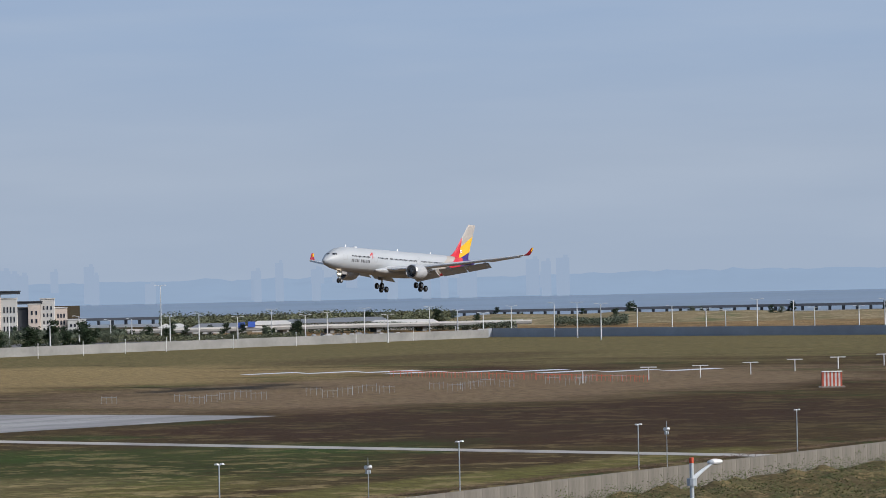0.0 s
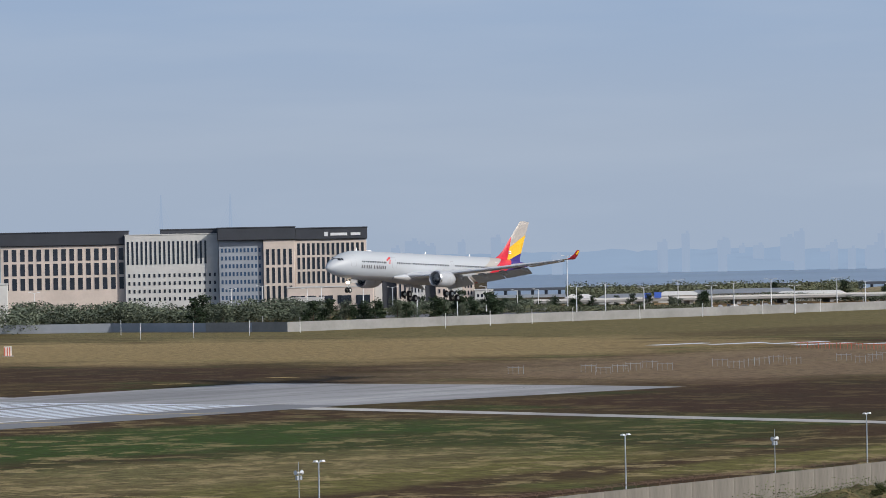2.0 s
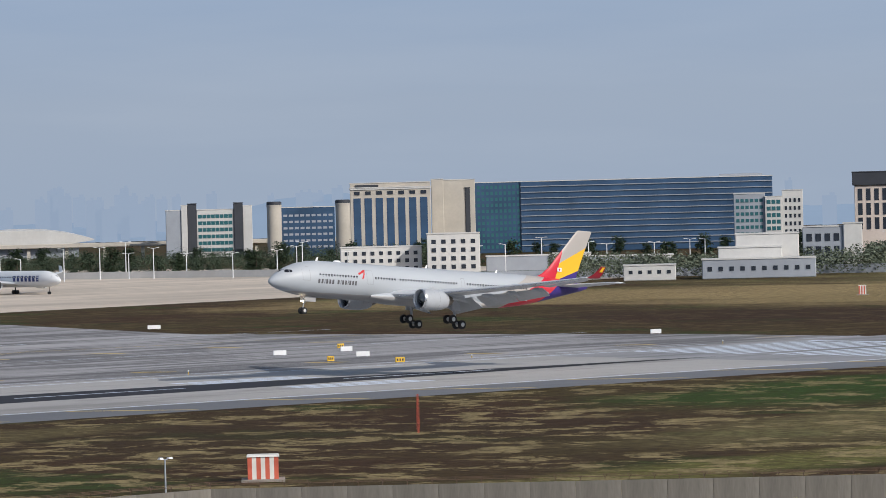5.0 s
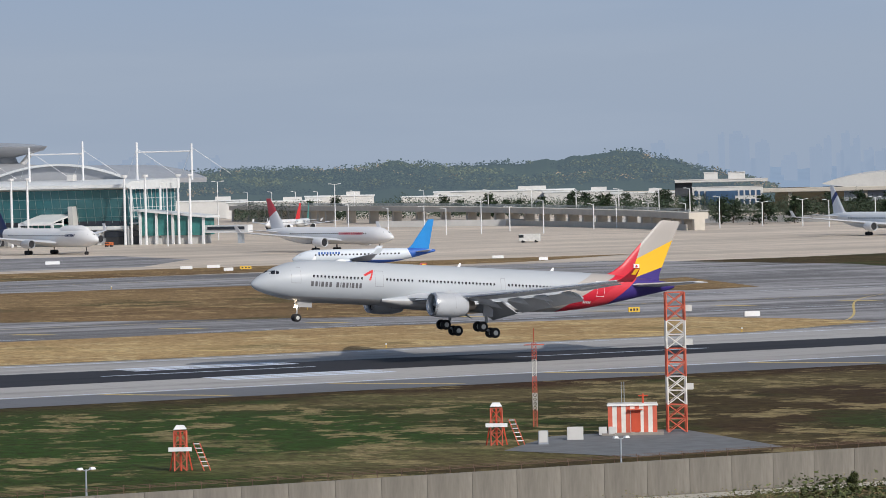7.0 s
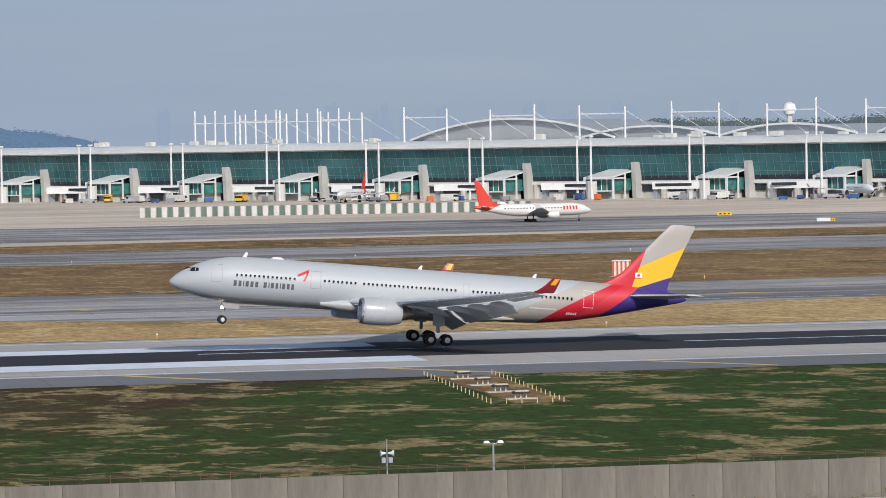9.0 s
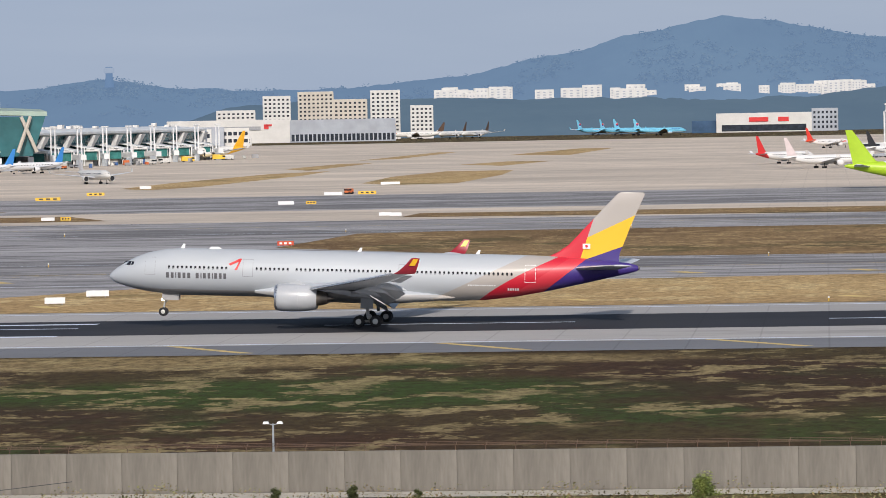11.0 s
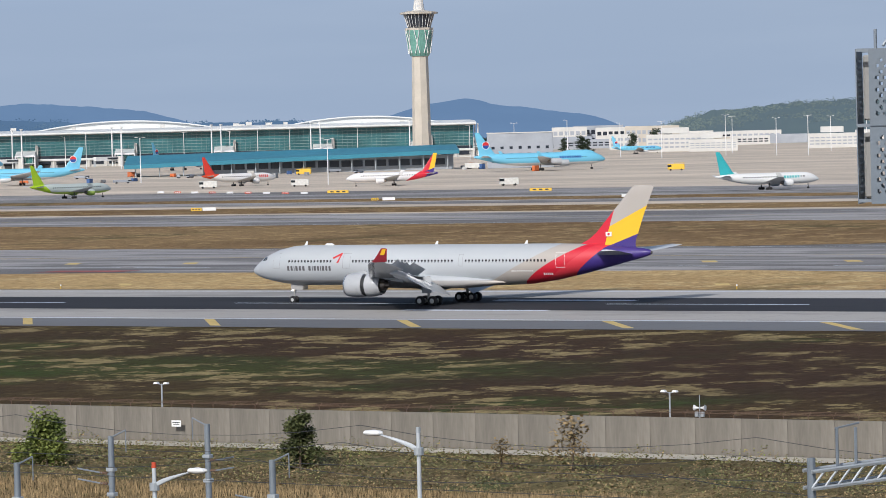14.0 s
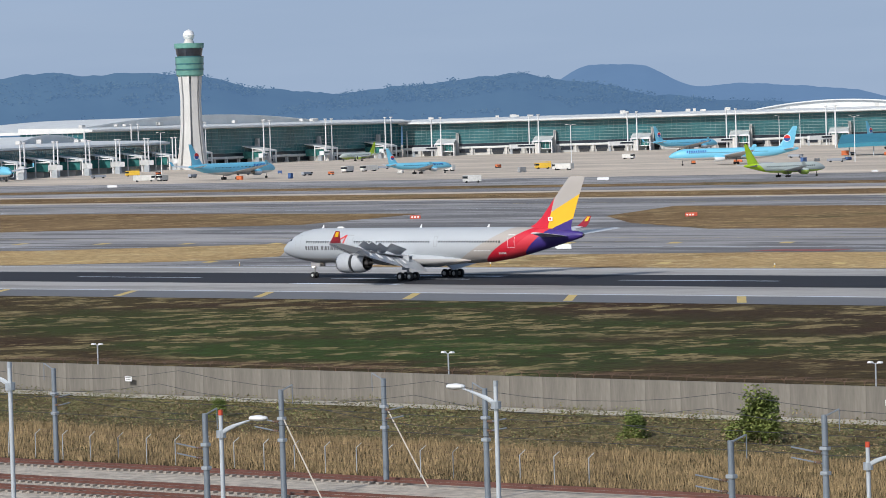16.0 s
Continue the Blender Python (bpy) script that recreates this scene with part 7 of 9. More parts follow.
broads = [tree_kind("broadleaf_tree", "rounded green broadleaf tree", M_SCRUB, 8.5, 4.8, 2600, 0.5, 40 + i, 0.9, 0.12, group="perimeter trees") for i in range(2)]
rnd = random.Random(31)
for i in range(60):        # pine belt behind the cargo road
    az = -26.5 - 20 * (i + rnd.random()) / 60
    d = rnd.uniform(1640, 1800) if az < -31 else rnd.uniform(2120, 2300)
    x, y = polar(az, d)
    plant_tree(rnd.choice(pines), x, y, rnd.uniform(0.75, 1.15), rnd.uniform(0, 360))
for i in range(26):         # before the hotel
    az = rnd.uniform(-54.6, -47.5)
    x, y = polar(az, rnd.uniform(1420, 1560))
    plant_tree(rnd.choice(broads + pines[:1]), x, y, rnd.uniform(0.55, 1.0), rnd.uniform(0, 360))
for i in range(34):
    az = rnd.uniform(-57.5, -53.0)
    x, y = polar(az, rnd.uniform(1640, 1760))
    plant_tree(rnd.choice(broads + pines), x, y, rnd.uniform(0.35, 0.65), rnd.uniform(0, 360))
for az, d, k in ((-51.35, 1375, 0.8), (-51.6, 1380, 0.85), (-52.1, 1385, 0.75), (-52.3, 1380, 0.8), (-53.2, 1390, 0.85), (-53.35, 1395, 0.8), (-53.8, 1400, 0.7), (-54.1, 1400, 0.75)):
    x, y = polar(az, d)
    plant_tree(pines[int(-az * 10) % 3], x, y, k, az * 77)
for i in range(20):         # shore trees
    az = rnd.uniform(-66.5, -57)
    x, y = polar(az, rnd.uniform(1900, 2300))
    plant_tree(rnd.choice(broads + pines), x, y, rnd.uniform(0.4, 0.85), rnd.uniform(0, 360))
for i in range(8):
    az = rnd.uniform(-30, -23.8)
    x, y = polar(az, rnd.uniform(2050, 2300))
    plant_tree(rnd.choice(pines), x, y, rnd.uniform(0.8, 1.2), rnd.uniform(0, 360))
for i in range(14):
    az = rnd.uniform(27, 33)
    x, y = polar(az, rnd.uniform(2900, 3000))
    plant_tree(rnd.choice(pines), x, y, rnd.uniform(0.9, 1.5), rnd.uniform(0, 360))

# ---- perimeter wall ----
M_WALL = mat("weathered_wall_panel", (0.188, 0.174, 0.152), 0.92, vary=0.20, scale=0.5, fine=7, bump=0.02, stretch=(1.8, 1, 0.30), per_object=0.05)
M_PATH = mat("pale_patrol_path", (0.46, 0.43, 0.37), 0.9, vary=0.12, scale=0.3)
M_RUSTY = mat("rusty_wire", (0.16, 0.10, 0.07), 0.7, 0.3)
M_BALLAST = mat("rail_ballast", (0.50, 0.44, 0.37), 0.95, vary=0.3, scale=1.2, fine=7, bump=0.08)
M_RAIL = mat("rusty_rail", (0.14, 0.06, 0.045), 0.6, 0.4, 0.2, 1.0)
M_SLEEPER = mat("concrete_sleeper", (0.30, 0.27, 0.24), 0.9, vary=0.2, scale=0.8)
WALL = [(-470, 247.4), (185, 247.4), (240, 197), (520, 196)]
PANEL = 3.75
wall = setting("wall_perimeter", box(geo(), (-150, 247.4, 0), (630, 0.10, 2.5)), M_WALL, "long weathered concrete panel wall with barbed wire", "wall")
panel = mesh_of("wall_panel", cbox(geo(), (0, 0, 0), (PANEL - 0.012, 0.22, 2.72), 0.02), M_WALL)
wire_g = geo()
for (x0, y0), (x1, y1) in zip(WALL, WALL[1:]):
    ln = sqrt((x1 - x0) ** 2 + (y1 - y0) ** 2)
    n = round(ln / PANEL)
    rz = math.atan2(y1 - y0, x1 - x0)
    for i in range(n):
        k = (i + 0.5) / n
        o = part("wall_panel", panel, None, wall)
        o.matrix_basis = pose(x0 + (x1 - x0) * k, y0 + (y1 - y0) * k, 0, 0, 0, math.degrees(rz)) @ Matrix.Diagonal((ln / n / PANEL, 1, 1, 1))
    m = round(ln / 2.0)
    for i in range(m):
        px, py = x0 + (x1 - x0) * i / m, y0 + (y1 - y0) * i / m
        tube(wire_g, (px, py, 2.7), (px, py, 2.95), 0.03, n=4)
        tube(wire_g, (px, py, 2.92), (px + 0.08, py + 0.3, 3.28), 0.025, n=4)
        tube(wire_g, (px, py, 2.92), (px - 0.08, py - 0.3, 3.22), 0.025, n=4)
    for dy, z in ((0.3, 3.25), (-0.3, 3.2), (0.15, 3.08), (-0.15, 3.06)):
        tube(wire_g, (x0, y0 + dy, z), (x1, y1 + dy, z), 0.014, n=4)
tagged(part("barbed_wire", wire_g, M_RUSTY, wall), kind="stuff")
setting("patrol_path", sheet(geo(), [(-470, 243.2), (165, 243.2), (165, 246.8), (-470, 246.8)], 0.05), M_PATH, "pale concrete path along the wall's foot", "path")
for x in (-258.5, -171.5, -80.5, 102.5):
    b = thing("notice_board", pose(x, 246.6, 0), "small white notice board on the wall", "notice board")
    part("board", cbox(geo(), (0, 0, 1.25), (0.9, 0.05, 0.5), 0.01), M_WHITE, b)
    part("text_bars", box(box(geo(), (0, -0.032, 1.56), (0.7, 0.01, 0.06)), (0, -0.032, 1.42), (0.6, 0.01, 0.05)), M_DARK, b)
b = thing("notice_board", pose(183.5, 247.0, 0), "small yellow notice board on the wall", "notice board")
part("board", cbox(geo(), (0, 0, 1.3), (0.8, 0.05, 0.5), 0.01), M_YSIGN, b)

# undergrowth, reeds, grass verge in front of the wall
rnd = random.Random(77)


def wall_y(x):
    for (x0, y0), (x1, y1) in zip(WALL, WALL[1:]):
        if x0 <= x <= x1:
            return y0 + (y1 - y0) * (x - x0) / (x1 - x0)
    return 247


def belt(name, label, material, count, x0, x1, near, far, h0, size, seed, up=0.3, keep=0.0):
    """A scatter of sprays whose height follows drifting mounds."""
    rr = random.Random(seed)
    g = geo()
    k = 0
    while k < count:
        x = rr.uniform(x0, x1)
        y = wall_y(x) - rr.uniform(near, far)
        m = noise.fractal((x * 0.22, y * 0.26, seed), 0.8, 2.0, 4)
        if m < keep:
            k += 1
            continue
        top = h0 * max(0.15, 0.45 + 0.5 * m)
        leaf(g, (x, y, top * rr.random() ** 0.6), size * rr.uniform(0.6, 1.4), rr, up)
        k += 1
    tagged(part(name, g, material), label, "undergrowth", kind="stuff")


def mound(name, label, material, x0, x1, near, far, h0, seed):
    """A low tangled bank that carries the brush."""
    rows = []
    for k in range(15):
        row = []
        for i in range(int((x1 - x0) / 1.1)):
            x = x0 + i * 1.1
            y = wall_y(x) - near - (far - near) * k / 14
            m = noise.fractal((x * 0.22, y * 0.26, seed), 0.8, 2.0, 4)
            row.append((x, y, h0 * max(0.04, 0.40 + 0.45 * m) * min(1, k / 2, (14 - k) / 3) + 0.12 * noise.noise((x, y * 1.3, seed)) - 0.02))
        rows.append(row)
    tagged(part(name, loft(geo(), rows, cap=False, closed=False), material, None, "", True), label, "undergrowth", kind="stuff")


M_BRUSH = ground_mat("tangled_brush", ((0.125, 0.095, 0.052), (0.155, 0.135, 0.065), (0.29, 0.22, 0.115), (0.095, 0.115, 0.05)), sx=1.0, big=0.08, mid=0.9, tuft=3.0)
mound("undergrowth_bank", "tangled brown-green bank of brush below the wall", M_BRUSH, -330, 165, 7, 32, 1.0, 25)
mound("undergrowth_bank", "dark green bank of brush before the wall", M_BRUSH, 300, 518, 5, 44, 2.9, 21)
belt("undergrowth", "dense green and brown undergrowth below the wall", M_BRUSHLEAF, 150000, -330, 300, 8, 33, 2.2, 0.17, 25, keep=-0.15)
belt("undergrowth", "rusty brown autumn undergrowth below the wall", M_RUST, 150000, -330, 300, 8, 35, 1.9, 0.17, 25, keep=-0.2)
belt("undergrowth", "tall tangled brown-green brush below the wall", M_BRUSHLEAF, 40000, -330, -125, 9, 22, 2.2, 0.15, 25, keep=-0.05)
belt("thicket", "dense dark green thicket before the wall", M_LEAF, 110000, 300, 520, 6, 42, 3.8, 0.20, 21, keep=-0.4)
belt("thicket", "dark green thicket at the wall's corner", M_LEAF, 9000, 146, 198, 8, 24, 2.4, 0.36, 22, keep=-0.3)
belt("bramble", "low dark bramble on the verge", M_LEAF2, 14000, -330, 500, 9, 20, 1.4, 0.20, 25, keep=0.12)


def reeds(label, count, x0, x1, near, far, h, seed):
    rr = random.Random(seed)
    g = geo()
    for i in range(count):
        x = rr.uniform(x0, x1)
        y = wall_y(x) - rr.uniform(near, far)
        hh = h * rr.uniform(0.4, 1.1) * (0.8 + 0.5 * noise.noise((x * 0.1, y * 0.2, 3)))
        a, l = rr.uniform(0, pi), rr.uniform(-0.35, 0.35)
        n = len(g[0])
        g[0].extend([(x - 0.032 * cos(a), y - 0.032 * sin(a), 0), (x + 0.032 * cos(a), y + 0.032 * sin(a), 0), (x + l * hh, y, hh)])
        g[1].append((n, n + 1, n + 2))
    tagged(part("dry_reeds", g, M_REED), label, "grass", kind="stuff")


reeds("tall straw-coloured dry reeds", 150000, -330, -60, 30, 53, 0.75, 3)
reeds("sparse dry grass tufts on the field's edge", 14000, -330, 165, -10, -1, 0.5, 4)
verge = setting("verge", sheet(geo(), [(-470, 205), (520, 118), (520, 195.5), (239, 196.3), (184.5, 247), (165, 243), (-470, 243)], 0.02), ground_mat("rough_verge", ((0.08, 0.06, 0.03), (0.13, 0.11, 0.045), (0.30, 0.22, 0.11), (0.06, 0.08, 0.025)), sx=1.0, mid=0.3), "rough verge of soil and weeds before the wall", "verge")
shrubs = [tree_kind("shrub", "rounded bright yellow-green verge shrub", M_LEAF2, 3.6, 2.3, 5200, 0.26, 60, 1.0, 0.15, "shrub", "verge shrubs"), tree_kind("shrub", "dense dark green shrub", M_LEAF, 4.6, 1.9, 4600, 0.25, 61, 1.0, 0.12, "shrub", "verge shrubs"), tree_kind("bare_shrub", "thin half-bare brown sapling", M_RUST, 4.4, 2.2, 420, 0.34, 62, 1.0, 0.3, "shrub", "verge shrubs")]
for k, x, y, s in ((0, -167.5, 224, 1.05), (1, -146.5, 226, 0.92), (2, -126, 229, 0.95), (2, -131, 228, 0.6), (0, -179, 223.5, 0.6), (0, -177.5, 221.5, 0.55), (0, -226, 226, 0.5), (1, -35, 235.5, 0.3), (1, -30, 235, 0.33), (1, -26, 236, 0.26), (0, -58, 227, 0.5), (0, -8, 236, 0.5), (1, 155, 236, 0.4), (1, 163, 234, 0.45), (2, 172, 233, 0.5), (1, 312, 181, 0.5), (1, 330, 184, 0.45)):
    plant_tree(shrubs[k], x, y, s, 37 * x)

# ---- railway in front ----
ballast = setting("track_bed", loft(geo(), [[(x, 193.0 + 0.0175 * (x + 190), 0.0), (x, 191.2 + 0.0175 * (x + 190), 0.45), (x, 166 + 0.0175 * (x + 190), 0.45), (x, 162 + 0.0175 * (x + 190), 0.0)] for x in (-360, -40)], cap=False, closed=False), M_BALLAST, "pale stony ballast bed under the tracks", "track bed")
sleeper = mesh_of("sleeper", cbox(geo(), (0, 0, 0), (0.28, 2.5, 0.16), 0.02), M_SLEEPER)
for label, yc in (("rusty railway track on concrete sleepers", 188.2), ("second rusty railway track on concrete sleepers", 179.0), ("near rusty railway track on concrete sleepers", 173.8)):
    t = thing("railway_track", pose(-190, yc, 0.44, 0, 0, 1.0), label, "railway track", "railway tracks")
    for y in (-0.75, 0.75):
        part("rail", loft(geo(), [[(x, y - 0.07, 0.15), (x, y + 0.07, 0.15), (x, y + 0.04, 0.32), (x, y - 0.04, 0.32)] for x in (-170, 150)]), M_RAIL, t, "rust-brown steel rail")
    for i in range(84):
        o = part("sleeper", sleeper, None, t)
        o.location = (-40 + i * 0.72, 0, 0)
fen = thing("track_fence", pose(-190, 195.5, 0, 0, 0, 1.0), "rusty mesh fence with cranked posts beside the track", "fence")
for i in range(44):
    part("post", tube(tube(geo(), (-100 + i * 3, 0, 0), (-100 + i * 3, 0, 1.9), 0.04, n=5), (-100 + i * 3, 0, 1.9), (-99.7 + i * 3, 0.25, 2.25), 0.03, n=5), M_STEEL, fen)
wg = geo()
for z in (0.4, 0.9, 1.4, 1.85, 2.1, 2.25):
    tube(wg, (-100, 0, z), (32, 0, z), 0.009, n=4)
for i in range(440):
    tube(wg, (-100 + i * 0.3, 0, 0), (-100 + i * 0.3, 0, 1.85), 0.004, n=3)
tagged(part("mesh_wire", wg, M_RUSTY, fen), kind="stuff")

M_POLE = mat("catenary_grey", (0.21, 0.245, 0.285), 0.5, 0.3, 0.1, 0.8)


def catenary_pole(x, y, h, arm, stay):
    p = thing("catenary_pole", pose(x, y, 0), "grey steel railway mast with insulator arms", "railway mast", "railway masts")
    part("shaft", tube(geo(), (0, 0, 0), (0, 0, h), 0.20, 0.17, 12), M_POLE, p, "", True)
    part("cap_arm", tube(tube(geo(), (0, 0, h - 0.1), (arm * 1.3, 0, h + 0.35), 0.05, n=6), (arm * 1.3, 0, h + 0.35), (arm * 1.3, 0, h - 0.9), 0.03, n=5), M_POLE, p)
    for z in (h - 2.2, h - 2.8):
        part("cantilever", tube(geo(), (0, 0, z), (-arm * 2.6, -0.4, z + 0.35), 0.05, n=6), M_POLE, p)
        part("insulator", lathe(geo(), [(-0.25, 0.05), (-0.2, 0.1), (-0.1, 0.05), (0, 0.1), (0.1, 0.05), (0.2, 0.1), (0.25, 0.05)], 8, (-arm * 0.6, -0.1, z + 0.1)), M_RUSTY, p)
    for z in (h * 0.55, h - 2.0):
        part("bracket", cbox(geo(), (0, 0, z), (0.5, 0.45, 0.22), 0.03), M_STEEL, p)
    if stay:
        part("stay", tube(geo(), (0.1, 0, h - 1.8), (stay, -1.0, 0.3), 0.05, n=5), M_BEIGE, p)
    return p


for x, y, arm, stay in ((-162.2, 161, 0.8, 0), (-171.8, 177.6, 0.8, 4.6), (-172.1, 187.9, -0.8, 4.8), (-158.8, 183, -0.8, 0), (-205.2, 188.2, -0.8, 0), (-125.2, 173.5, 0.8, 0), (-120.1, 158.0, 0.8, 0), (-124.4, 182.0, -0.8, 0), (-107.4, 163.0, 0.8, 0), (-76.0, 180.9, 0.6, 3.6)):
    catenary_pole(x, y, 7.6, arm, stay)
wg = geo()
for y0, z in ((186, 6.9), (186, 5.6), (176, 6.9), (176, 5.6), (188, 7.7)):
    for i in range(9):
        xa, xb = -270 + i * 26, -244 + i * 26
        for j in range(6):
            a, b = j / 6, (j + 1) / 6
            s = lambda k: z - 0.9 * (1 - (2 * k - 1) ** 2) * (z > 6)
            tube(wg, (xa + 26 * a, y0 - 0.075 * (xa + 26 * a + 190), s(a)), (xa + 26 * b, y0 - 0.075 * (xa + 26 * b + 190), s(b)), 0.022, n=4)
tagged(part("overhead_wire", wg, M_DARK), "thin dark overhead railway wires on the masts", "wire", kind="stuff")


M_LAMPGREY = mat("lamp_pole_grey", (0.52, 0.56, 0.60), 0.45, 0.1, 0.08, 0.6)


def street_lamp(x, y, h, arm):
    p = thing("street_lamp", pose(x, y, 0), "white street lamp with curved arm and flat head", "street lamp", "street lamps")
    part("pole", tube(geo(), (0, 0, 0), (0, 0, h), 0.12, 0.085, 12), M_LAMPGREY, p, "", True)
    part("cap", tube(geo(), (0, 0, h), (0, 0, h + 0.22), 0.10, 0.09, 10), M_RED if arm > 0 else M_STEEL, p)
    rg = []
    for i in range(7):
        k = i / 6
        c = Vector((arm * 1.75 * k, 0, h - 0.75 + 0.62 * k ** 0.7))
        rg.append([c + Vector((0, 0.07 * cos(a), 0.10 * sin(a) * (1.3 - k))) for a in [2 * pi * j / 8 for j in range(8)]])
    part("arm", loft(geo(), rg), M_LAMPGREY, p, "", True)
    hd = lathe(geo(), [(-0.45, 0.03), (-0.38, 0.17), (0.0, 0.24), (0.35, 0.17), (0.45, 0.03)], 14, (arm * 2.1, 0, h - 0.06))
    hd = ([(v[0], v[1], h - 0.06 + (v[2] - h + 0.06) * 0.55) for v in hd[0]], hd[1])
    part("lamp_head", hd, M_WHITE, p, "white flat lamp head", True)
    part("collar", tube(geo(), (0, 0, h - 0.9), (0, 0, h - 0.6), 0.2, n=10), M_STEEL, p)


for x, y, h, arm in ((-106.0, 106.1, 13.4, 1), (-98.0, 113.6, 14.2, -1), (-111.7, 100.1, 15.6, -1), (-86.4, 122.6, 11.4, 1), (-77.6, 128.4, 12.5, -1), (-48.7, 141.9, 11.2, -1), (133.9, 67.6, 17.2, 1), (0.5, 150, 7.6, -1)):
    street_lamp(x, y, h, arm)

# signal gantry of lattice steel
gt = thing("lattice_gantry", pose(-72.1, 161.4, 0.3, 0, 0, 55), "small grey lattice gantry over the tracks", "gantry")
for z in (7.2, 8.0):
    for y in (-0.4, 0.4):
        part("chord", tube(geo(), (-4.2, y, z), (4.2, y, z + 0.5), 0.10, n=6), M_STEEL, gt)
for i in range(12):
    x = -4.2 + i * 0.7
    part("brace", tube(geo(), (x, -0.4, 7.25 + (x + 4.2) * 0.06), (x + 0.7, -0.4, 8.0 + (x + 4.9) * 0.06), 0.06, n=5), M_STEEL, gt)
for x in (-4.0, 4.0):
    part("leg", tube(geo(), (x, 0, -0.3), (x, 0, 8.6), 0.2, n=10), M_POLE, gt)
for x in (-2.6, 1.2):
    for dx in (0, 1.0):
        part("horn", tube(geo(), (x + dx, 0, 8.1), (x + dx, 0, 9.9), 0.075, n=6), M_POLE, gt)
    part("horn_bar", tube(geo(), (x - 0.1, 0, 9.9), (x + 1.2, 0, 10.1), 0.05, n=6), M_POLE, gt)

# ---- tall aerial mast with perforated panels ----
M_PANELGREY = mat("aerial_panel_grey", (0.155, 0.19, 0.23), 0.5, 0.1, 0.08, 0.9, 9)
M_AERIALBOX = mat("aerial_beige", (0.30, 0.30, 0.30), 0.6, vary=0.06)
am = thing("aerial_mast", pose(-27.3, 62.9, 0, 0, 0, 23.5), "tall grey steel mast carrying perforated aerial panels", "aerial mast")
part("pole", tube(geo(), (0, 0, 0), (0, 0, 26.0), 0.22, 0.125, 16), M_POLE, am, "", True)
part("tip", tube(geo(), (0, 0, 26.0), (0, 0, 27.8), 0.055, 0.05, 8), M_POLE, am)
part("ladder_rail", tube(geo(), (-0.34, -0.1, 0), (-0.30, -0.1, 23.1), 0.03, n=6), M_POLE, am)
part("ladder_rail", tube(geo(), (-0.16, -0.16, 0), (-0.16, -0.16, 23.1), 0.03, n=6), M_POLE, am)
for i in range(48):
    part("rung", tube(geo(), (-0.34, -0.12, 13 + i * 0.21), (-0.16, -0.16, 13 + i * 0.21), 0.012, n=5), M_POLE, am)


def hole_panel(w, h, rows):
    """A sheet with staggered round holes cut through it."""
    bm = bmesh.new()
    cell = w / 6.6
    xs, nseg = [], 10
    g = geo()
    pts = []
    z = h * 0.16
    r = cell * 0.36
    k = 0
    while z < h * 0.86:
        for i in range(4):
            pts.append((-w * 0.30 + i * cell * 1.3 + (0.65 * cell if k % 2 else 0), z))
        z += cell * 0.98
        k += 1
    # fill a fine grid, leaving out the cells whose centre falls in a hole, then round the rims
    step = cell / 5
    nx, nz = int(w / step), int(h / step)
    inside = lambda x, q: any((x - a) ** 2 + (q - b) ** 2 < r * r for a, b in pts)
    cells = [[not inside(-w / 2 + (i + 0.5) * w / nx, (j + 0.5) * h / nz) for i in range(nx)] for j in range(nz)]
    for j in range(nz):
        i = 0
        while i < nx:
            if not cells[j][i]:
                i += 1
                continue
            i2 = i
            while i2 < nx and cells[j][i2]:
                i2 += 1
            box(g, (-w / 2 + (i + i2) / 2 * w / nx, 0, j * h / nz), ((i2 - i) * w / nx, 0.02, h / nz))
            i = i2
    return g


pan = mesh_of("perforated_panel", hole_panel(0.72, 1.38, 9), M_PANELGREY)
for dx, dy, rz in ((-0.52, -0.50, -4), (0.52, -0.50, 4), (-1.06, 0.0, 82), (1.06, 0.0, -82), (0.5, 0.55, 0), (-0.5, 0.55, 0)):
    for z in (23.12, 24.52):
        o = part("perforated_panel", pan, None, am, "grey sheet panel with rows of round holes")
        o.matrix_basis = pose(dx, dy, z, 0, 0, rz)
        part("aerial_box", cbox(geo(), (dx * 0.84, dy * 0.62 + 0.05, z + 0.1), (0.2, 0.16, 1.18), 0.03), M_AERIALBOX, am, "beige aerial behind the panel")
for z in (23.15, 24.5, 25.85):
    part("ring_beam", box(box(box(geo(), (0, -0.42, z), (2.2, 0.06, 0.06)), (0, 0.5, z), (2.2, 0.06, 0.06)), (0, 0, z), (0.08, 1.0, 0.08)), M_POLE, am)
for s in (-1, 1):
    part("top_stay", tube(geo(), (0, 0, 26.9), (s * 0.62, -0.2, 25.95), 0.03, n=6), M_POLE, am)
    part("whip", tube(geo(), (-0.75 + 0.3 * (s > 0), -0.45, 25.9), (-0.75 + 0.3 * (s > 0), -0.45, 26.25), 0.03, n=6), M_POLE, am)
    rg = [[Vector((s * (0.05 + 0.5 * k), -0.1, 23.1 - 0.55 * sin(pi * k))) + Vector((0, 0.03 * cos(a), 0.03 * sin(a))) for a in [2 * pi * j / 6 for j in range(6)]] for k in [i / 10 for i in range(11)]]
    part("cable_loop", loft(geo(), rg), M_DARK, am, "black looping cable", True)
part("radio_unit", cbox(geo(), (0.36, -0.44, 25.9), (0.3, 0.25, 0.22), 0.03), M_AERIALBOX, am)
part("radio_unit", cbox(geo(), (0.12, -0.42, 23.25), (0.22, 0.16, 1.35), 0.02), M_AERIALBOX, am)

# ---- airfield furniture ----
M_STRIPE_R = mat("faded_red_stripe", (0.58, 0.12, 0.07), 0.65, vary=0.15, scale=0.8)
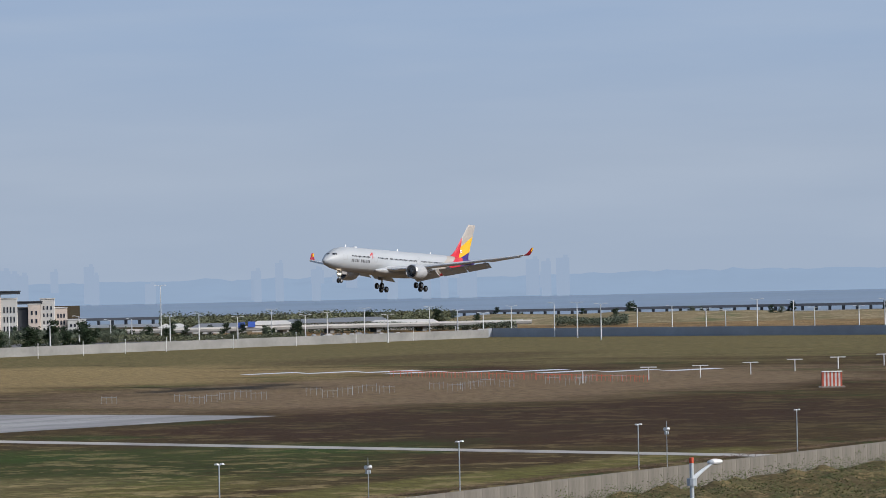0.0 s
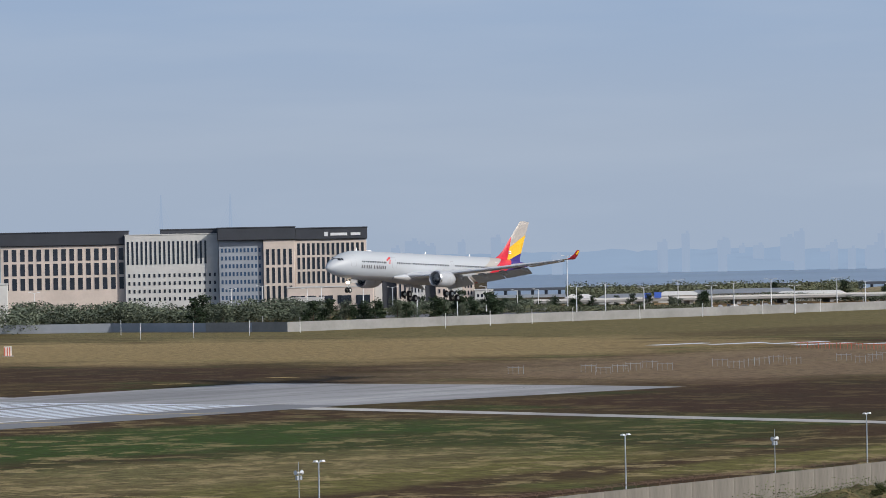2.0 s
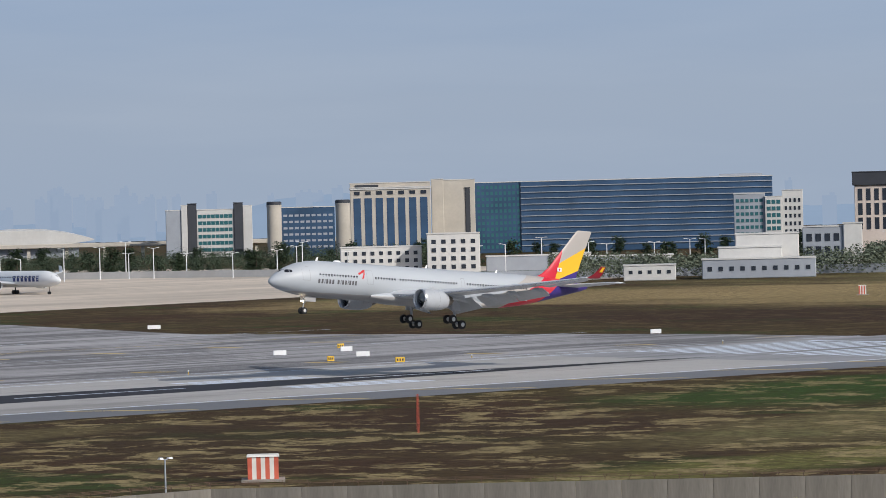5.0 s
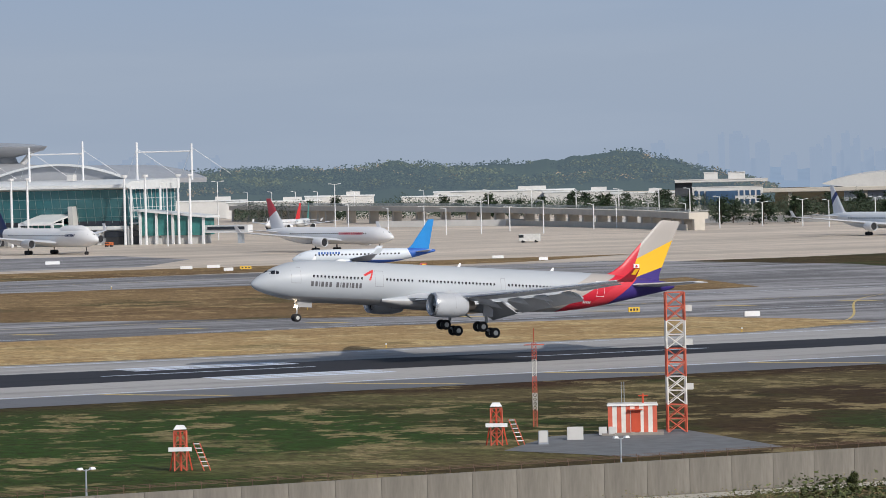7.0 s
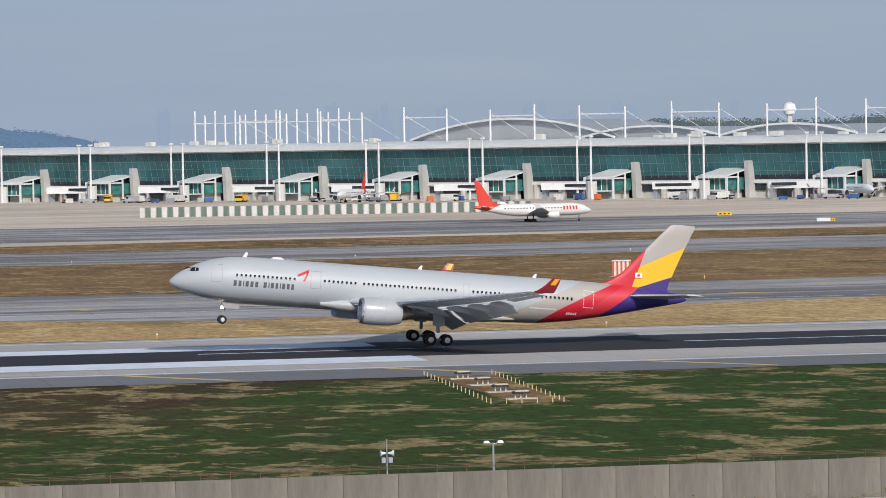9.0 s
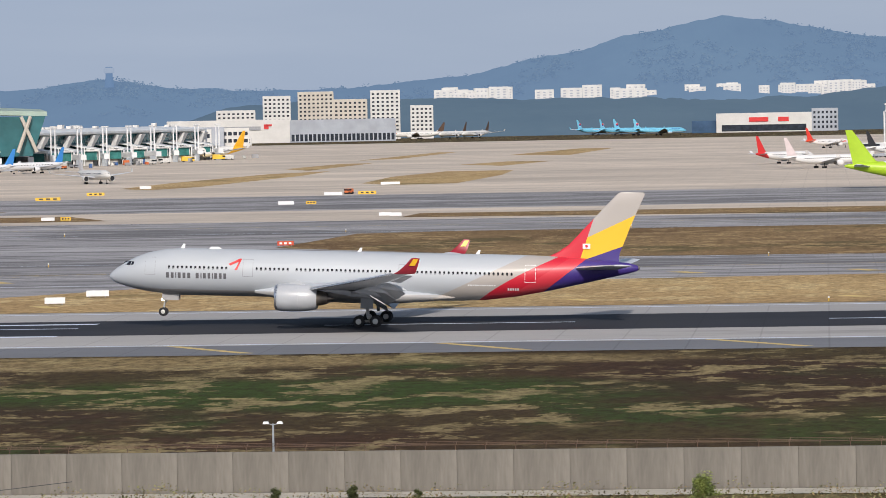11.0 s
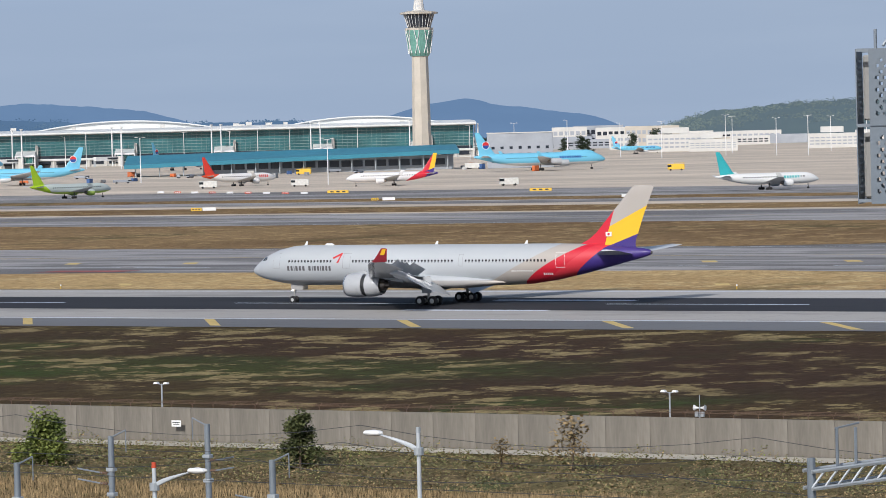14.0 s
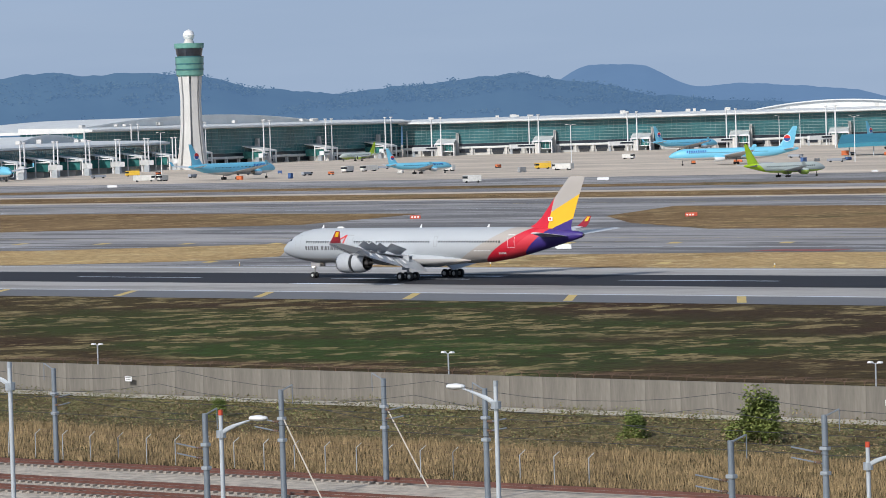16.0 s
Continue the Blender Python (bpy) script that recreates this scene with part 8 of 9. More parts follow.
M_STRIPE_W = mat("faded_white_stripe", (0.72, 0.70, 0.66), 0.65, vary=0.1, scale=0.8)


def perimeter_lamp(x, y, h):
    p = thing("perimeter_lamp", pose(x, y, 0), "short grey lamp post with two white heads", "lamp post", "perimeter lamps")
    part("post", tube(geo(), (0, 0, 0), (0, 0, h - 0.15), 0.09, 0.07, 8), M_STEEL, p)
    for s in (-1, 1):
        part("arm", tube(geo(), (0, 0, h - 0.25), (s * 0.5, 0, h - 0.1), 0.03, n=5), M_STEEL, p)
        part("lamp_head", box(geo(), (s * 0.5, -0.05, h - 0.16), (0.42, 0.4, 0.16), 0, 0.7), M_WHITE, p)


for x in (-279, -231.7, -183.6, -135.3, -87.1, -39.0, 8.5, 56.2, 104.1, 150):
    perimeter_lamp(x, 262, 3.55)
for x, y, h in ((192.6, 264, 4.3), (278, 222, 5.8), (329, 221.5, 5.8), (379, 221.5, 5.8), (424, 221.5, 5.8), (470, 221, 5.8)):
    perimeter_lamp(x, y, h)


def speaker_post(x, y, h):
    p = thing("speaker_post", pose(x, y, 0), "thin post with horn loudspeakers and whip", "loudspeaker", "loudspeaker posts")
    part("post", tube(geo(), (0, 0, 0), (0, 0, h), 0.06, 0.03, 6), M_STEEL, p)
    for s in (-1, 1):
        part("horn", lathe(geo(), [(0, 0.06), (0.25, 0.12), (0.4, 0.24)] if s > 0 else [(-0.4, 0.24), (-0.25, 0.12), (0, 0.06)], 10, (s * 0.08, 0, h - 1.0)), M_WHITE, p)
        part("box", cbox(geo(), (s * 0.25, 0, h - 1.7), (0.3, 0.25, 0.4), 0.03), M_STEEL, p)


for x, y, h in ((48.5, 262, 3.9), (-132.7, 262, 3.2), (275, 222, 5.8), (345, 213, 5.6), (427, 219, 6.0)):
    speaker_post(x, y, h)


def shelter(x, y, rz, w, d, h, label):
    """Equipment shelter in upright red and white stripes."""
    s = thing("equipment_shelter", pose(x, y, 0, 0, 0, rz), label, "shelter")
    part("plinth", box(geo(), (0, 0, 0), (w + 1.2, d + 1.2, 0.25)), M_SLEEPER, s)
    n = max(6, int(w / 0.42) // 2 * 2 + 1)
    for i in range(n):
        part("stripe_panel", box(geo(), (-w / 2 + (i + 0.5) * w / n, 0, 0.25), (w / n, d, h)), (M_STRIPE_R, M_STRIPE_W)[i % 2], s)
    part("roof", loft(geo(), [[(-w / 2 - 0.1, -d / 2 - 0.12, h + 0.25), (w / 2 + 0.1, -d / 2 - 0.12, h + 0.25), (w / 2 + 0.1, d / 2 + 0.12, h + 0.25), (-w / 2 - 0.1, d / 2 + 0.12, h + 0.25)], [(-w / 2, -d / 2, h + 0.42), (w / 2, -d / 2, h + 0.42), (w / 2, d / 2, h + 0.42), (-w / 2, d / 2, h + 0.42)]]), M_STRIPE_W, s)
    return s


M_DKPAD = mat("dark_gravel_pad", (0.16, 0.165, 0.17), 0.9, vary=0.15, scale=0.5)
setting("pad", sheet(geo(), [(158, 297), (170, 310), (184, 310), (179, 283.5), (163, 282.5)], 0.03), M_DKPAD, "dark gravel pad round the transmitter", "pad")
s = shelter(177.2, 307.2, -30, 4.6, 2.6, 2.5, "red and white striped equipment shelter on a plinth")
part("door", cbox(geo(), (0.3, -1.33, 0.3), (0.9, 0.06, 2.0), 0.02), M_RED, s, "bright red door")
part("hood", box(geo(), (0.3, -1.5, 2.35), (1.3, 0.5, 0.1)), M_STRIPE_R, s)
for x in (-1.9, -2.8):
    part("cooling_unit", cbox(geo(), (x, -1.7, 0.1), (0.75, 0.4, 0.75), 0.04), M_PALE, s, "pale outdoor cooling unit")
part("obstruction_lamp", tube(tube(geo(), (1.0, 0, 2.9), (1.0, 0, 3.8), 0.09, n=6), (0.6, 0, 3.6), (1.5, 0, 3.6), 0.06, n=6), M_RED, s)
for x in (-1.0, -0.75):
    part("whip", tube(geo(), (x, 0.6, 2.8), (x, 0.6, 4.9), 0.03, n=5), M_STEEL, s)
s2 = shelter(216.9, 281.7, -38, 2.9, 2.2, 2.1, "small red and white striped cabinet shelter beyond the wall")
shelter(728, 334, -62, 4.2, 3.0, 3.0, "red and white striped shelter in the grass").name = "equipment_shelter"
shelter(167, 665, -14, 3.4, 2.6, 2.6, "red and white striped shelter on the grass island")
ws = thing("windsock", pose(165, 640, 0, 0, 0, -20), "red and white striped windsock on a short pole", "windsock")
part("pole", tube(geo(), (0, 0, 0), (0, 0, 2.6), 0.07, n=6), M_WHITE, ws)
for i in range(5):
    part("sock_band", tube(geo(), (-0.1 - i * 0.62, 0, 2.4 - i * 0.22), (-0.1 - (i + 1) * 0.62, 0, 2.4 - (i + 1) * 0.22), 0.42 - i * 0.04, 0.38 - i * 0.04, 10, False), (M_STRIPE_R, M_STRIPE_W)[i % 2], ws)
shelter(748, 704, -47, 2.0, 2.0, 2.3, "small red and white striped shelter in the far grass")
for x, y, w, h, label in ((164.5, 301.5, 0.9, 1.25, "pale blue-grey equipment cabinet"), (169.5, 304.5, 1.5, 1.2, "pale green double cabinet")):
    c = thing("cabinet", pose(x, y, 0, 0, 0, -30), label, "cabinet")
    part("body", cbox(geo(), (0, 0, 0), (w, 0.6, h), 0.03), M_COOL if w < 1 else M_PALE, c)
    part("door", cbox(geo(), (0, -0.31, 0.2), (w * 0.85, 0.03, h * 0.85), 0.01), M_PALE, c)


def lattice(name, label, x, y, w, h, bands, rz=0.0, category="mast"):
    """Square lattice tower in red and white bands, braced on each face."""
    t = thing(name, pose(x, y, 0, 0, 0, rz), label, category)
    dz = h / bands
    for b in range(bands):
        m = (M_STRIPE_R, M_STRIPE_W)[b % 2]
        g = geo()
        for sx, sy in ((-1, -1), (1, -1), (1, 1), (-1, 1)):
            tube(g, (sx * w / 2, sy * w / 2, b * dz), (sx * w / 2, sy * w / 2, (b + 1) * dz), w * 0.055, n=5)
        k = max(1, round(dz / w))
        for j in range(k):
            za, zb = b * dz + dz * j / k, b * dz + dz * (j + 1) / k
            for (ax, ay), (bx, by) in zip(((-1, -1), (1, -1), (1, 1), (-1, 1)), ((1, -1), (1, 1), (-1, 1), (-1, -1))):
                tube(g, (ax * w / 2, ay * w / 2, za), (bx * w / 2, by * w / 2, zb), w * 0.035, n=4)
                tube(g, (bx * w / 2, by * w / 2, za), (ax * w / 2, ay * w / 2, zb), w * 0.035, n=4)
                tube(g, (ax * w / 2, ay * w / 2, zb), (bx * w / 2, by * w / 2, zb), w * 0.03, n=4)
        part("lattice_band", g, m, t, "red lattice band" if b % 2 == 0 else "white lattice band")
    return t


t = lattice("glide_tower", "tall red and white lattice tower with aerial boxes", 181.8, 306.8, 1.75, 13.2, 5, -27, "lattice tower")
for z in (4.0, 8.2, 11.4):
    part("aerial_box", cbox(geo(), (1.25, -0.4, z), (0.7, 0.3, 0.6), 0.03), M_PALE, t, "pale aerial box")
t = lattice("marker_mast", "slim red and white lattice mast", 175.4, 323.0, 0.42, 8.2, 5, -27, "lattice mast")
part("crossbar", tube(geo(), (-1.0, 0, 8.0), (1.0, 0, 8.0), 0.05, n=6), M_STRIPE_R, t)
part("whip", tube(geo(), (0, 0, 8.0), (0, 0, 9.6), 0.04, n=5), M_RED, t)
for x, y in ((126.5, 296.5), (160.8, 303.6)):
    t = lattice("sensor_stand", "short red lattice stand with white sensor and ladder", x, y, 1.05, 3.4, 1, -27, "sensor stand")
    part("core", tube(geo(), (0, 0, 0), (0, 0, 3.6), 0.11, n=8), M_RED, t)
    for dx in (-0.95, 0.95):
        part("splayed_leg", tube(geo(), (dx, 0.2, 0), (dx * 0.35, 0, 3.3), 0.07, n=6), M_RED, t)
    part("sensor", box(geo(), (0, 0, 3.55), (1.1, 0.7, 0.35), 0, 0.6), M_WHITE, t, "white sensor head")
    part("crossbar", box(geo(), (0, -0.6, 1.7), (2.0, 0.1, 0.35)), M_WHITE, t)
    for dx in (0, 0.55):
        part("ladder_rail", tube(geo(), (1.1 + dx, -0.4, 2.4), (2.0 + dx, -0.4, 0.0), 0.05, n=5), M_STRIPE_R, t)
    for i in range(6):
        part("rung", tube(geo(), (1.1 + i * 0.15, -0.4, 2.3 - i * 0.38), (1.7 + i * 0.15, -0.4, 2.3 - i * 0.38), 0.05, n=5), M_WHITE, t)
lattice("marker_mast", "thin red marker pole in the grass", 274.2, 327.2, 0.22, 4.4, 1, 0, "marker pole")

# airfield signs: low boxes on feet
def sign(x, y, w, h, kind, rz=0.0):
    label = {"w": "blank white back of an airfield guidance sign", "y": "yellow airfield guidance sign with black bars", "r": "red airfield holding sign with white bars", "d": "black runway distance board with white bars"}[kind]
    s = thing("airfield_sign", pose(x, y, 0, 0, 0, rz), label, "airfield sign", "airfield signs")
    m = {"w": M_WHITE, "y": M_YSIGN, "r": M_RED, "d": M_DARK}[kind]
    part("panel", cbox(geo(), (0, 0, 0.25), (w, 0.35, h), 0.03), m, s)
    for dx in (-w * 0.35, w * 0.35):
        part("foot", tube(geo(), (dx, 0, 0), (dx, 0, 0.3), 0.06, n=6), M_STEEL, s)
    if kind != "w":
        for i in range(3):
            part("text_bar", box(geo(), (-w * 0.28 + i * w * 0.28, -0.19, 0.25 + h * 0.28), (w * 0.16, 0.03, h * 0.45)), M_DARK if kind == "y" else M_WHITE, s)


for x, y, w, kind in ((414, 532, 2.4, "w"), (430.6, 533.6, 2.2, "w"), (416, 511, 2.4, "w"), (512, 537.6, 2.2, "w"), (330, 531.8, 2.6, "w"), (504.7, 694.7, 3.0, "w"), (512.8, 965, 3.4, "w"), (508.5, 929.7, 2.6, "w"), (413.7, 962.6, 3.4, "w"), (422.9, 964.9, 3.6, "w"), (412, 930, 2.6, "w"), (422, 941, 3.2, "y"), (415.5, 1069, 4.4, "w"), (324, 957, 3.8, "w"), (330, 925, 2.8, "w"), (417, 1180, 5.0, "w"), (424, 1169, 4.0, "y"), (325.8, 1055, 4.0, "w"), (329, 1058, 2.4, "y"), (326.7, 1164.6, 4.8, "y"), (-102.9, 525.6, 3.2, "w"), (-105, 506, 2.8, "w"), (-107, 933.5, 3.0, "w"), (-110, 937, 3.2, "w"), (-155, 1076, 4.6, "w"), (-148, 1078, 3.0, "y"), (-157.4, 1199, 5.8, "w"), (-147.4, 1207, 5.8, "y"), (-159, 1372, 7.0, "w"), (-196.5, 940.6, 3.4, "w"), (-192, 941, 2.6, "y"), (-249, 1367.7, 4.2, "w"), (-246, 1257, 6.0, "y"), (-248, 1188, 8.0, "y"), (-105, 727, 3.2, "r"), (-193.8, 724.3, 3.0, "r"), (-456, 549.7, 2.9, "w"), (-946.7, 1166.8, 4.6, "w"), (-653.4, 953.4, 3.4, "y"), (-649, 954, 4.2, "w"), (-649.3, 1059.4, 4.2, "w"), (-655, 1060, 2.4, "y"), (-560.3, 1060, 4.6, "w"), (-564.3, 729.2, 3.0, "r"), (-750, 1187.7, 8.0, "y"), (-655.6, 1173.4, 8.0, "y"), (-458.4, 552, 2.6, "w"), (-651.4, 725.4, 2.8, "r"), (-562.4, 726.3, 2.6, "r"), (-943, 1161.8, 4.4, "w"), (-1237, 1174, 4.6, "w"), (327.8, 567, 2.0, "y"), (401, 482.8, 1.6, "y"), (131.2, 380.9, 0.75, "d"), (-160.9, 382.3, 0.75, "d"), (440, 547, 1.2, "y"), (400, 500, 1.2, "y")):
    sign(x, y, w, 0.85 if w < 4 else 1.0, kind, math.degrees(math.atan2(-x, y)) * 0.6)
for i in range(8):
    sign(-330 + i * 3.4, 1196, 2.6, 0.7, "r" if i % 2 else "w", 15)
for i in range(9):
    sign(-760 - i * 13, 1180 + i * 7, 2.6, 0.7, "r" if i % 2 else "w", 32)


def beacon(x, y):
    b = thing("edge_light", pose(x, y, 0), "small edge light on a short stake", "edge light", "edge lights")
    part("stake", tube(geo(), (0, 0, 0), (0, 0, 0.5), 0.07, n=6), M_YSIGN, b)
    part("lens", tube(geo(), (0, 0, 0.5), (0, 0, 0.75), 0.12, 0.09, 8), M_WHITE, b)


for i in range(17):
    beacon(480 - i * 60, 486.5)
for i in range(9):
    beacon(300 - i * 62, 641)
    beacon(330 - i * 62, 812)

# approach light crossbars past the threshold
for i, (x, y) in enumerate(((785, 407), (796, 399), (821, 398), (846, 398), (865, 395), (891, 394), (760, 411))):
    b = thing("approach_light", pose(x, y, 0, 0, 0, -64), "white approach light crossbar on a post", "approach light", "approach lights")
    part("post", tube(geo(), (0, 0, 0), (0, 0, 2.8), 0.13, n=6), M_WHITE, b)
    part("crossbar", box(geo(), (0, 0, 2.8), (3.8, 0.25, 0.22)), M_WHITE, b)
for i in range(22):     # red barrettes further out
    b = thing("approach_light", pose(768 + i * 2.4, 400 + i * 4.6, 0, 0, 0, -58), "red frame of approach lamps on stakes", "approach light", "approach lights")
    g = box(geo(), (0, 0, 1.3), (2.8, 0.10, 0.09))
    for dx in (-1.3, -0.45, 0.45, 1.3):
        tube(g, (dx, 0, 0), (dx, 0, 1.6), 0.06, n=4)
    part("frame", g, M_STRIPE_R, b)
for i in range(12):
    x, y = 640 + i * 12, 447 - i * 3.2
    for s in (-1, 1):
        b = thing("approach_light", pose(x, y + s * (4 + 7 * (i % 3 == 0)), 0, 0, 0, -58), "low row of approach lamps on stakes", "approach light", "approach lights")
        part("rail", box(geo(), (0, 0, 1.35), (3.2, 0.05, 0.05)), M_STEEL, b)
        for dx in (-1.6, -0.6, 0.6, 1.6):
            part("stake", tube(geo(), (dx, 0, 0), (dx, 0, 1.7), 0.032, n=5), M_STEEL, b)
g = geo()
for i in range(9):
    x = 850 + (i % 3) * 6
    y = 560 - i * 15
    sheet(g, [(x - 8, y), (x + 14, y - 4), (x + 10, y - 10), (x - 10, y - 5)], 0.05)
setting("marker_slabs", g, M_PAINT, "white painted marker slabs in the approach field", "marking")
for x, y in ((914, 802), (932, 795), (958, 793), (992, 799), (1046, 778), (1082, 785), (1102, 781), (1132, 784), (1170, 780), (1210, 778), (1250, 776), (1290, 774), (1320, 772), (1010, 830), (970, 860)):
    b = thing("fence_lamp", pose(x, y, 0), "white fence lamp post with short crossarm", "lamp post", "fence lamps")
    part("post", tube(geo(), (0, 0, 0), (0, 0, 5.2), 0.11, n=6), M_LINE, b)
    part("crossarm", box(geo(), (0, 0, 5.1), (2.4, 0.2, 0.14), 40), M_LINE, b)

# far perimeter wall, road bridge and traffic by the shore
far_wall = setting("wall_far", loft(geo(), [[(x, y, 0), (x + 0.4, y + 0.4, 0), (x + 0.4, y + 0.4, 3.4), (x, y, 3.4)] for x, y in ((1340, 768), (1135, 800), (1040, 812), (1005, 815), (1003, 850))]), M_FARWALL, "pale far perimeter wall", "wall")
setting("wall_dark", loft(geo(), [[(x, y, 0), (x + 0.4, y + 0.4, 0), (x + 0.4, y + 0.4, 3.6), (x, y, 3.6)] for x, y in ((1303, 540), (1350, 772), (1342, 774))]), M_COOL, "dark screened perimeter fence", "fence")
setting("wall_screen", loft(geo(), [[(x, y, 0), (x + 0.4, y + 0.4, 0), (x + 0.4, y + 0.4, 3.2), (x, y, 3.2)] for x, y in ((1004, 830), (1010, 900), (960, 985), (905, 1040))]), M_COOL, "dark screened perimeter fence", "fence")
setting("apron_fence", loft(geo(), [[(x, y, 0), (x + 0.4, y + 0.4, 0), (x + 0.4, y + 0.4, 3.0), (x, y, 3.0)] for x, y in ((985, 1235), (960, 1330), (900, 1500), (806, 1640))]), M_PALE, "pale barrier along the apron's edge", "fence")
br = thing("road_bridge", pose(1492, 941, 0, 0, 0, -38.8), "low concrete road bridge with parapets", "bridge")
part("deck", cbox(geo(), (0, 0, 2.2), (200, 12, 1.3), 0.3), M_DECK, br)
for s in (-1, 1):
    part("parapet", box(geo(), (0, s * 5.8, 3.5), (200, 0.4, 0.7)), M_PALE, br)
for i in range(9):
    part("pier", box(geo(), (-92 + i * 23, 0, 0), (2, 9, 2.3)), M_DECK, br)
part("sign_board", box(geo(), (-45, -6.4, 3.6), (3.6, 0.3, 2.6)), mat("blue_road_sign", (0.03, 0.10, 0.48), 0.5), br, "blue road sign")
part("sign_board", box(geo(), (-40, -6.4, 3.9), (3.4, 0.3, 2.6)), mat("blue_road_sign_plain", (0.03, 0.10, 0.48), 0.5), br, "blue road sign")
setting("shore_road", sheet(geo(), [polar(a, 1560) for a in range(-70, -50, 2)] + [polar(a, 1640) for a in range(-52, -72, -2)], 0.05), M_SHOULDER, "grey dual carriageway along the shore", "road")
setting("shore_bank", sheet(geo(), [polar(a, 1700) for a in range(-70, -55, 2)] + [polar(a, 2300) for a in range(-56, -72, -2)], 0.04), M_ISLE, "straw-coloured bank above the shore", "bank")


def mast_lamp(x, y, h, n=1):
    p = thing("lamp_mast", pose(x, y, 0, 0, 0, math.degrees(math.atan2(-x, y))), "tall white lamp mast with short arms", "lamp mast", "lamp masts")
    part("pole", tube(geo(), (0, 0, 0), (0, 0, h), 0.26, 0.16, 8), M_LINE, p)
    for s in (-1, 1)[:n]:
        part("arm", tube(geo(), (0, 0, h - 0.2), (s * 1.6, 0, h + 0.2), 0.09, n=5), M_LINE, p)
        part("lamp_head", box(geo(), (s * 2.0, 0, h + 0.08), (1.1, 0.5, 0.25)), M_WHITE, p)


rnd = random.Random(5)
for i in range(42):
    az = -25.5 - 22 * (i + rnd.random() * 0.7) / 42
    x, y = polar(az, rnd.uniform(1540, 1640))
    mast_lamp(x, y, rnd.uniform(10, 14), rnd.choice((1, 2)))
for i in range(36):
    az = -50 - 17 * (i + rnd.random() * 0.7) / 36
    x, y = polar(az, rnd.uniform(1430, 1700))
    mast_lamp(x, y, rnd.uniform(9, 14), rnd.choice((1, 2)))
for i in range(36):
    az = 13 + 24 * (i + rnd.random()) / 36
    x, y = polar(az, rnd.uniform(2300, 2900))
    if abs(az - 31) > 0.6:
        mast_lamp(x, y, rnd.uniform(22, 27), rnd.choice((1, 2)))
for x, y, h in ((-875, 1378, 19.6), (-995, 2121, 24.6), (-827, 2269, 26.8), (1401, 973, 24), (983, 1246, 14.3), (970, 1355, 15.7), (-1060, 1500, 22), (-1180, 1430, 22), (-1560, 1520, 24), (560, 1320, 24), (640, 1340, 22), (625, 1420, 24), (600, 1450, 26)):
    mast_lamp(x, y, h, 2)
# elevated link by the first terminal
vd = thing("terminal_viaduct", pose(0, 0, 0), "curved pale approach viaduct with railing on piers", "viaduct")
VIA = ((905, 2040), (900, 1960), (881, 1861), (858, 1650), (836, 1520), (811, 1398), (783, 1300))
M_VIARAIL = mat("viaduct_railing", (0.42, 0.45, 0.43), 0.6, vary=0.1, scale=0.1)
rg, line = [], []
for (x0, y0), (x1, y1) in zip(VIA, VIA[1:]):
    for i in range(6):
        line.append((x0 + (x1 - x0) * i / 6, y0 + (y1 - y0) * i / 6))
for i, (x, y) in enumerate(line):
    z = 9.2 - 3.4 * max(0.0, (i - 14) / len(line))
    rg.append([(x, y, z - 2.6), (x + 9, y, z - 2.6), (x + 9, y, z), (x, y, z)])
part("deck", loft(geo(), rg), M_BEIGE, vd)
for k in range(3):
    part("rail", loft(geo(), [[(r[3][0] - 0.1, r[3][1], r[3][2] + 0.35 + 0.5 * k), (r[3][0] + 0.1, r[3][1], r[3][2] + 0.35 + 0.5 * k), (r[3][0] + 0.1, r[3][1], r[3][2] + 0.62 + 0.5 * k), (r[3][0] - 0.1, r[3][1], r[3][2] + 0.62 + 0.5 * k)] for r in rg]), M_VIARAIL, vd)
for i, (x, y) in enumerate(line):
    z = 9.2 - 3.4 * max(0.0, (i - 14) / len(line))
    part("pier", box(geo(), (x + 4.5, y, 0), (5.0, 1.8, z - 2.6)), M_BEIGE, vd)
    part("rail_post", box(geo(), (x, y, z), (0.3, 0.3, 1.7)), M_VIARAIL, vd)
    if i % 3 == 1:
        mast_lamp(x + 10.5, y + 8, 17, 1)
part("retaining_wall", loft(geo(), [[(x - 1.2, y, 0), (x - 0.8, y, 0), (x - 0.8, y, 2.6), (x - 1.2, y, 2.6)] for x, y in line[16:]]), M_BEIGE, vd)

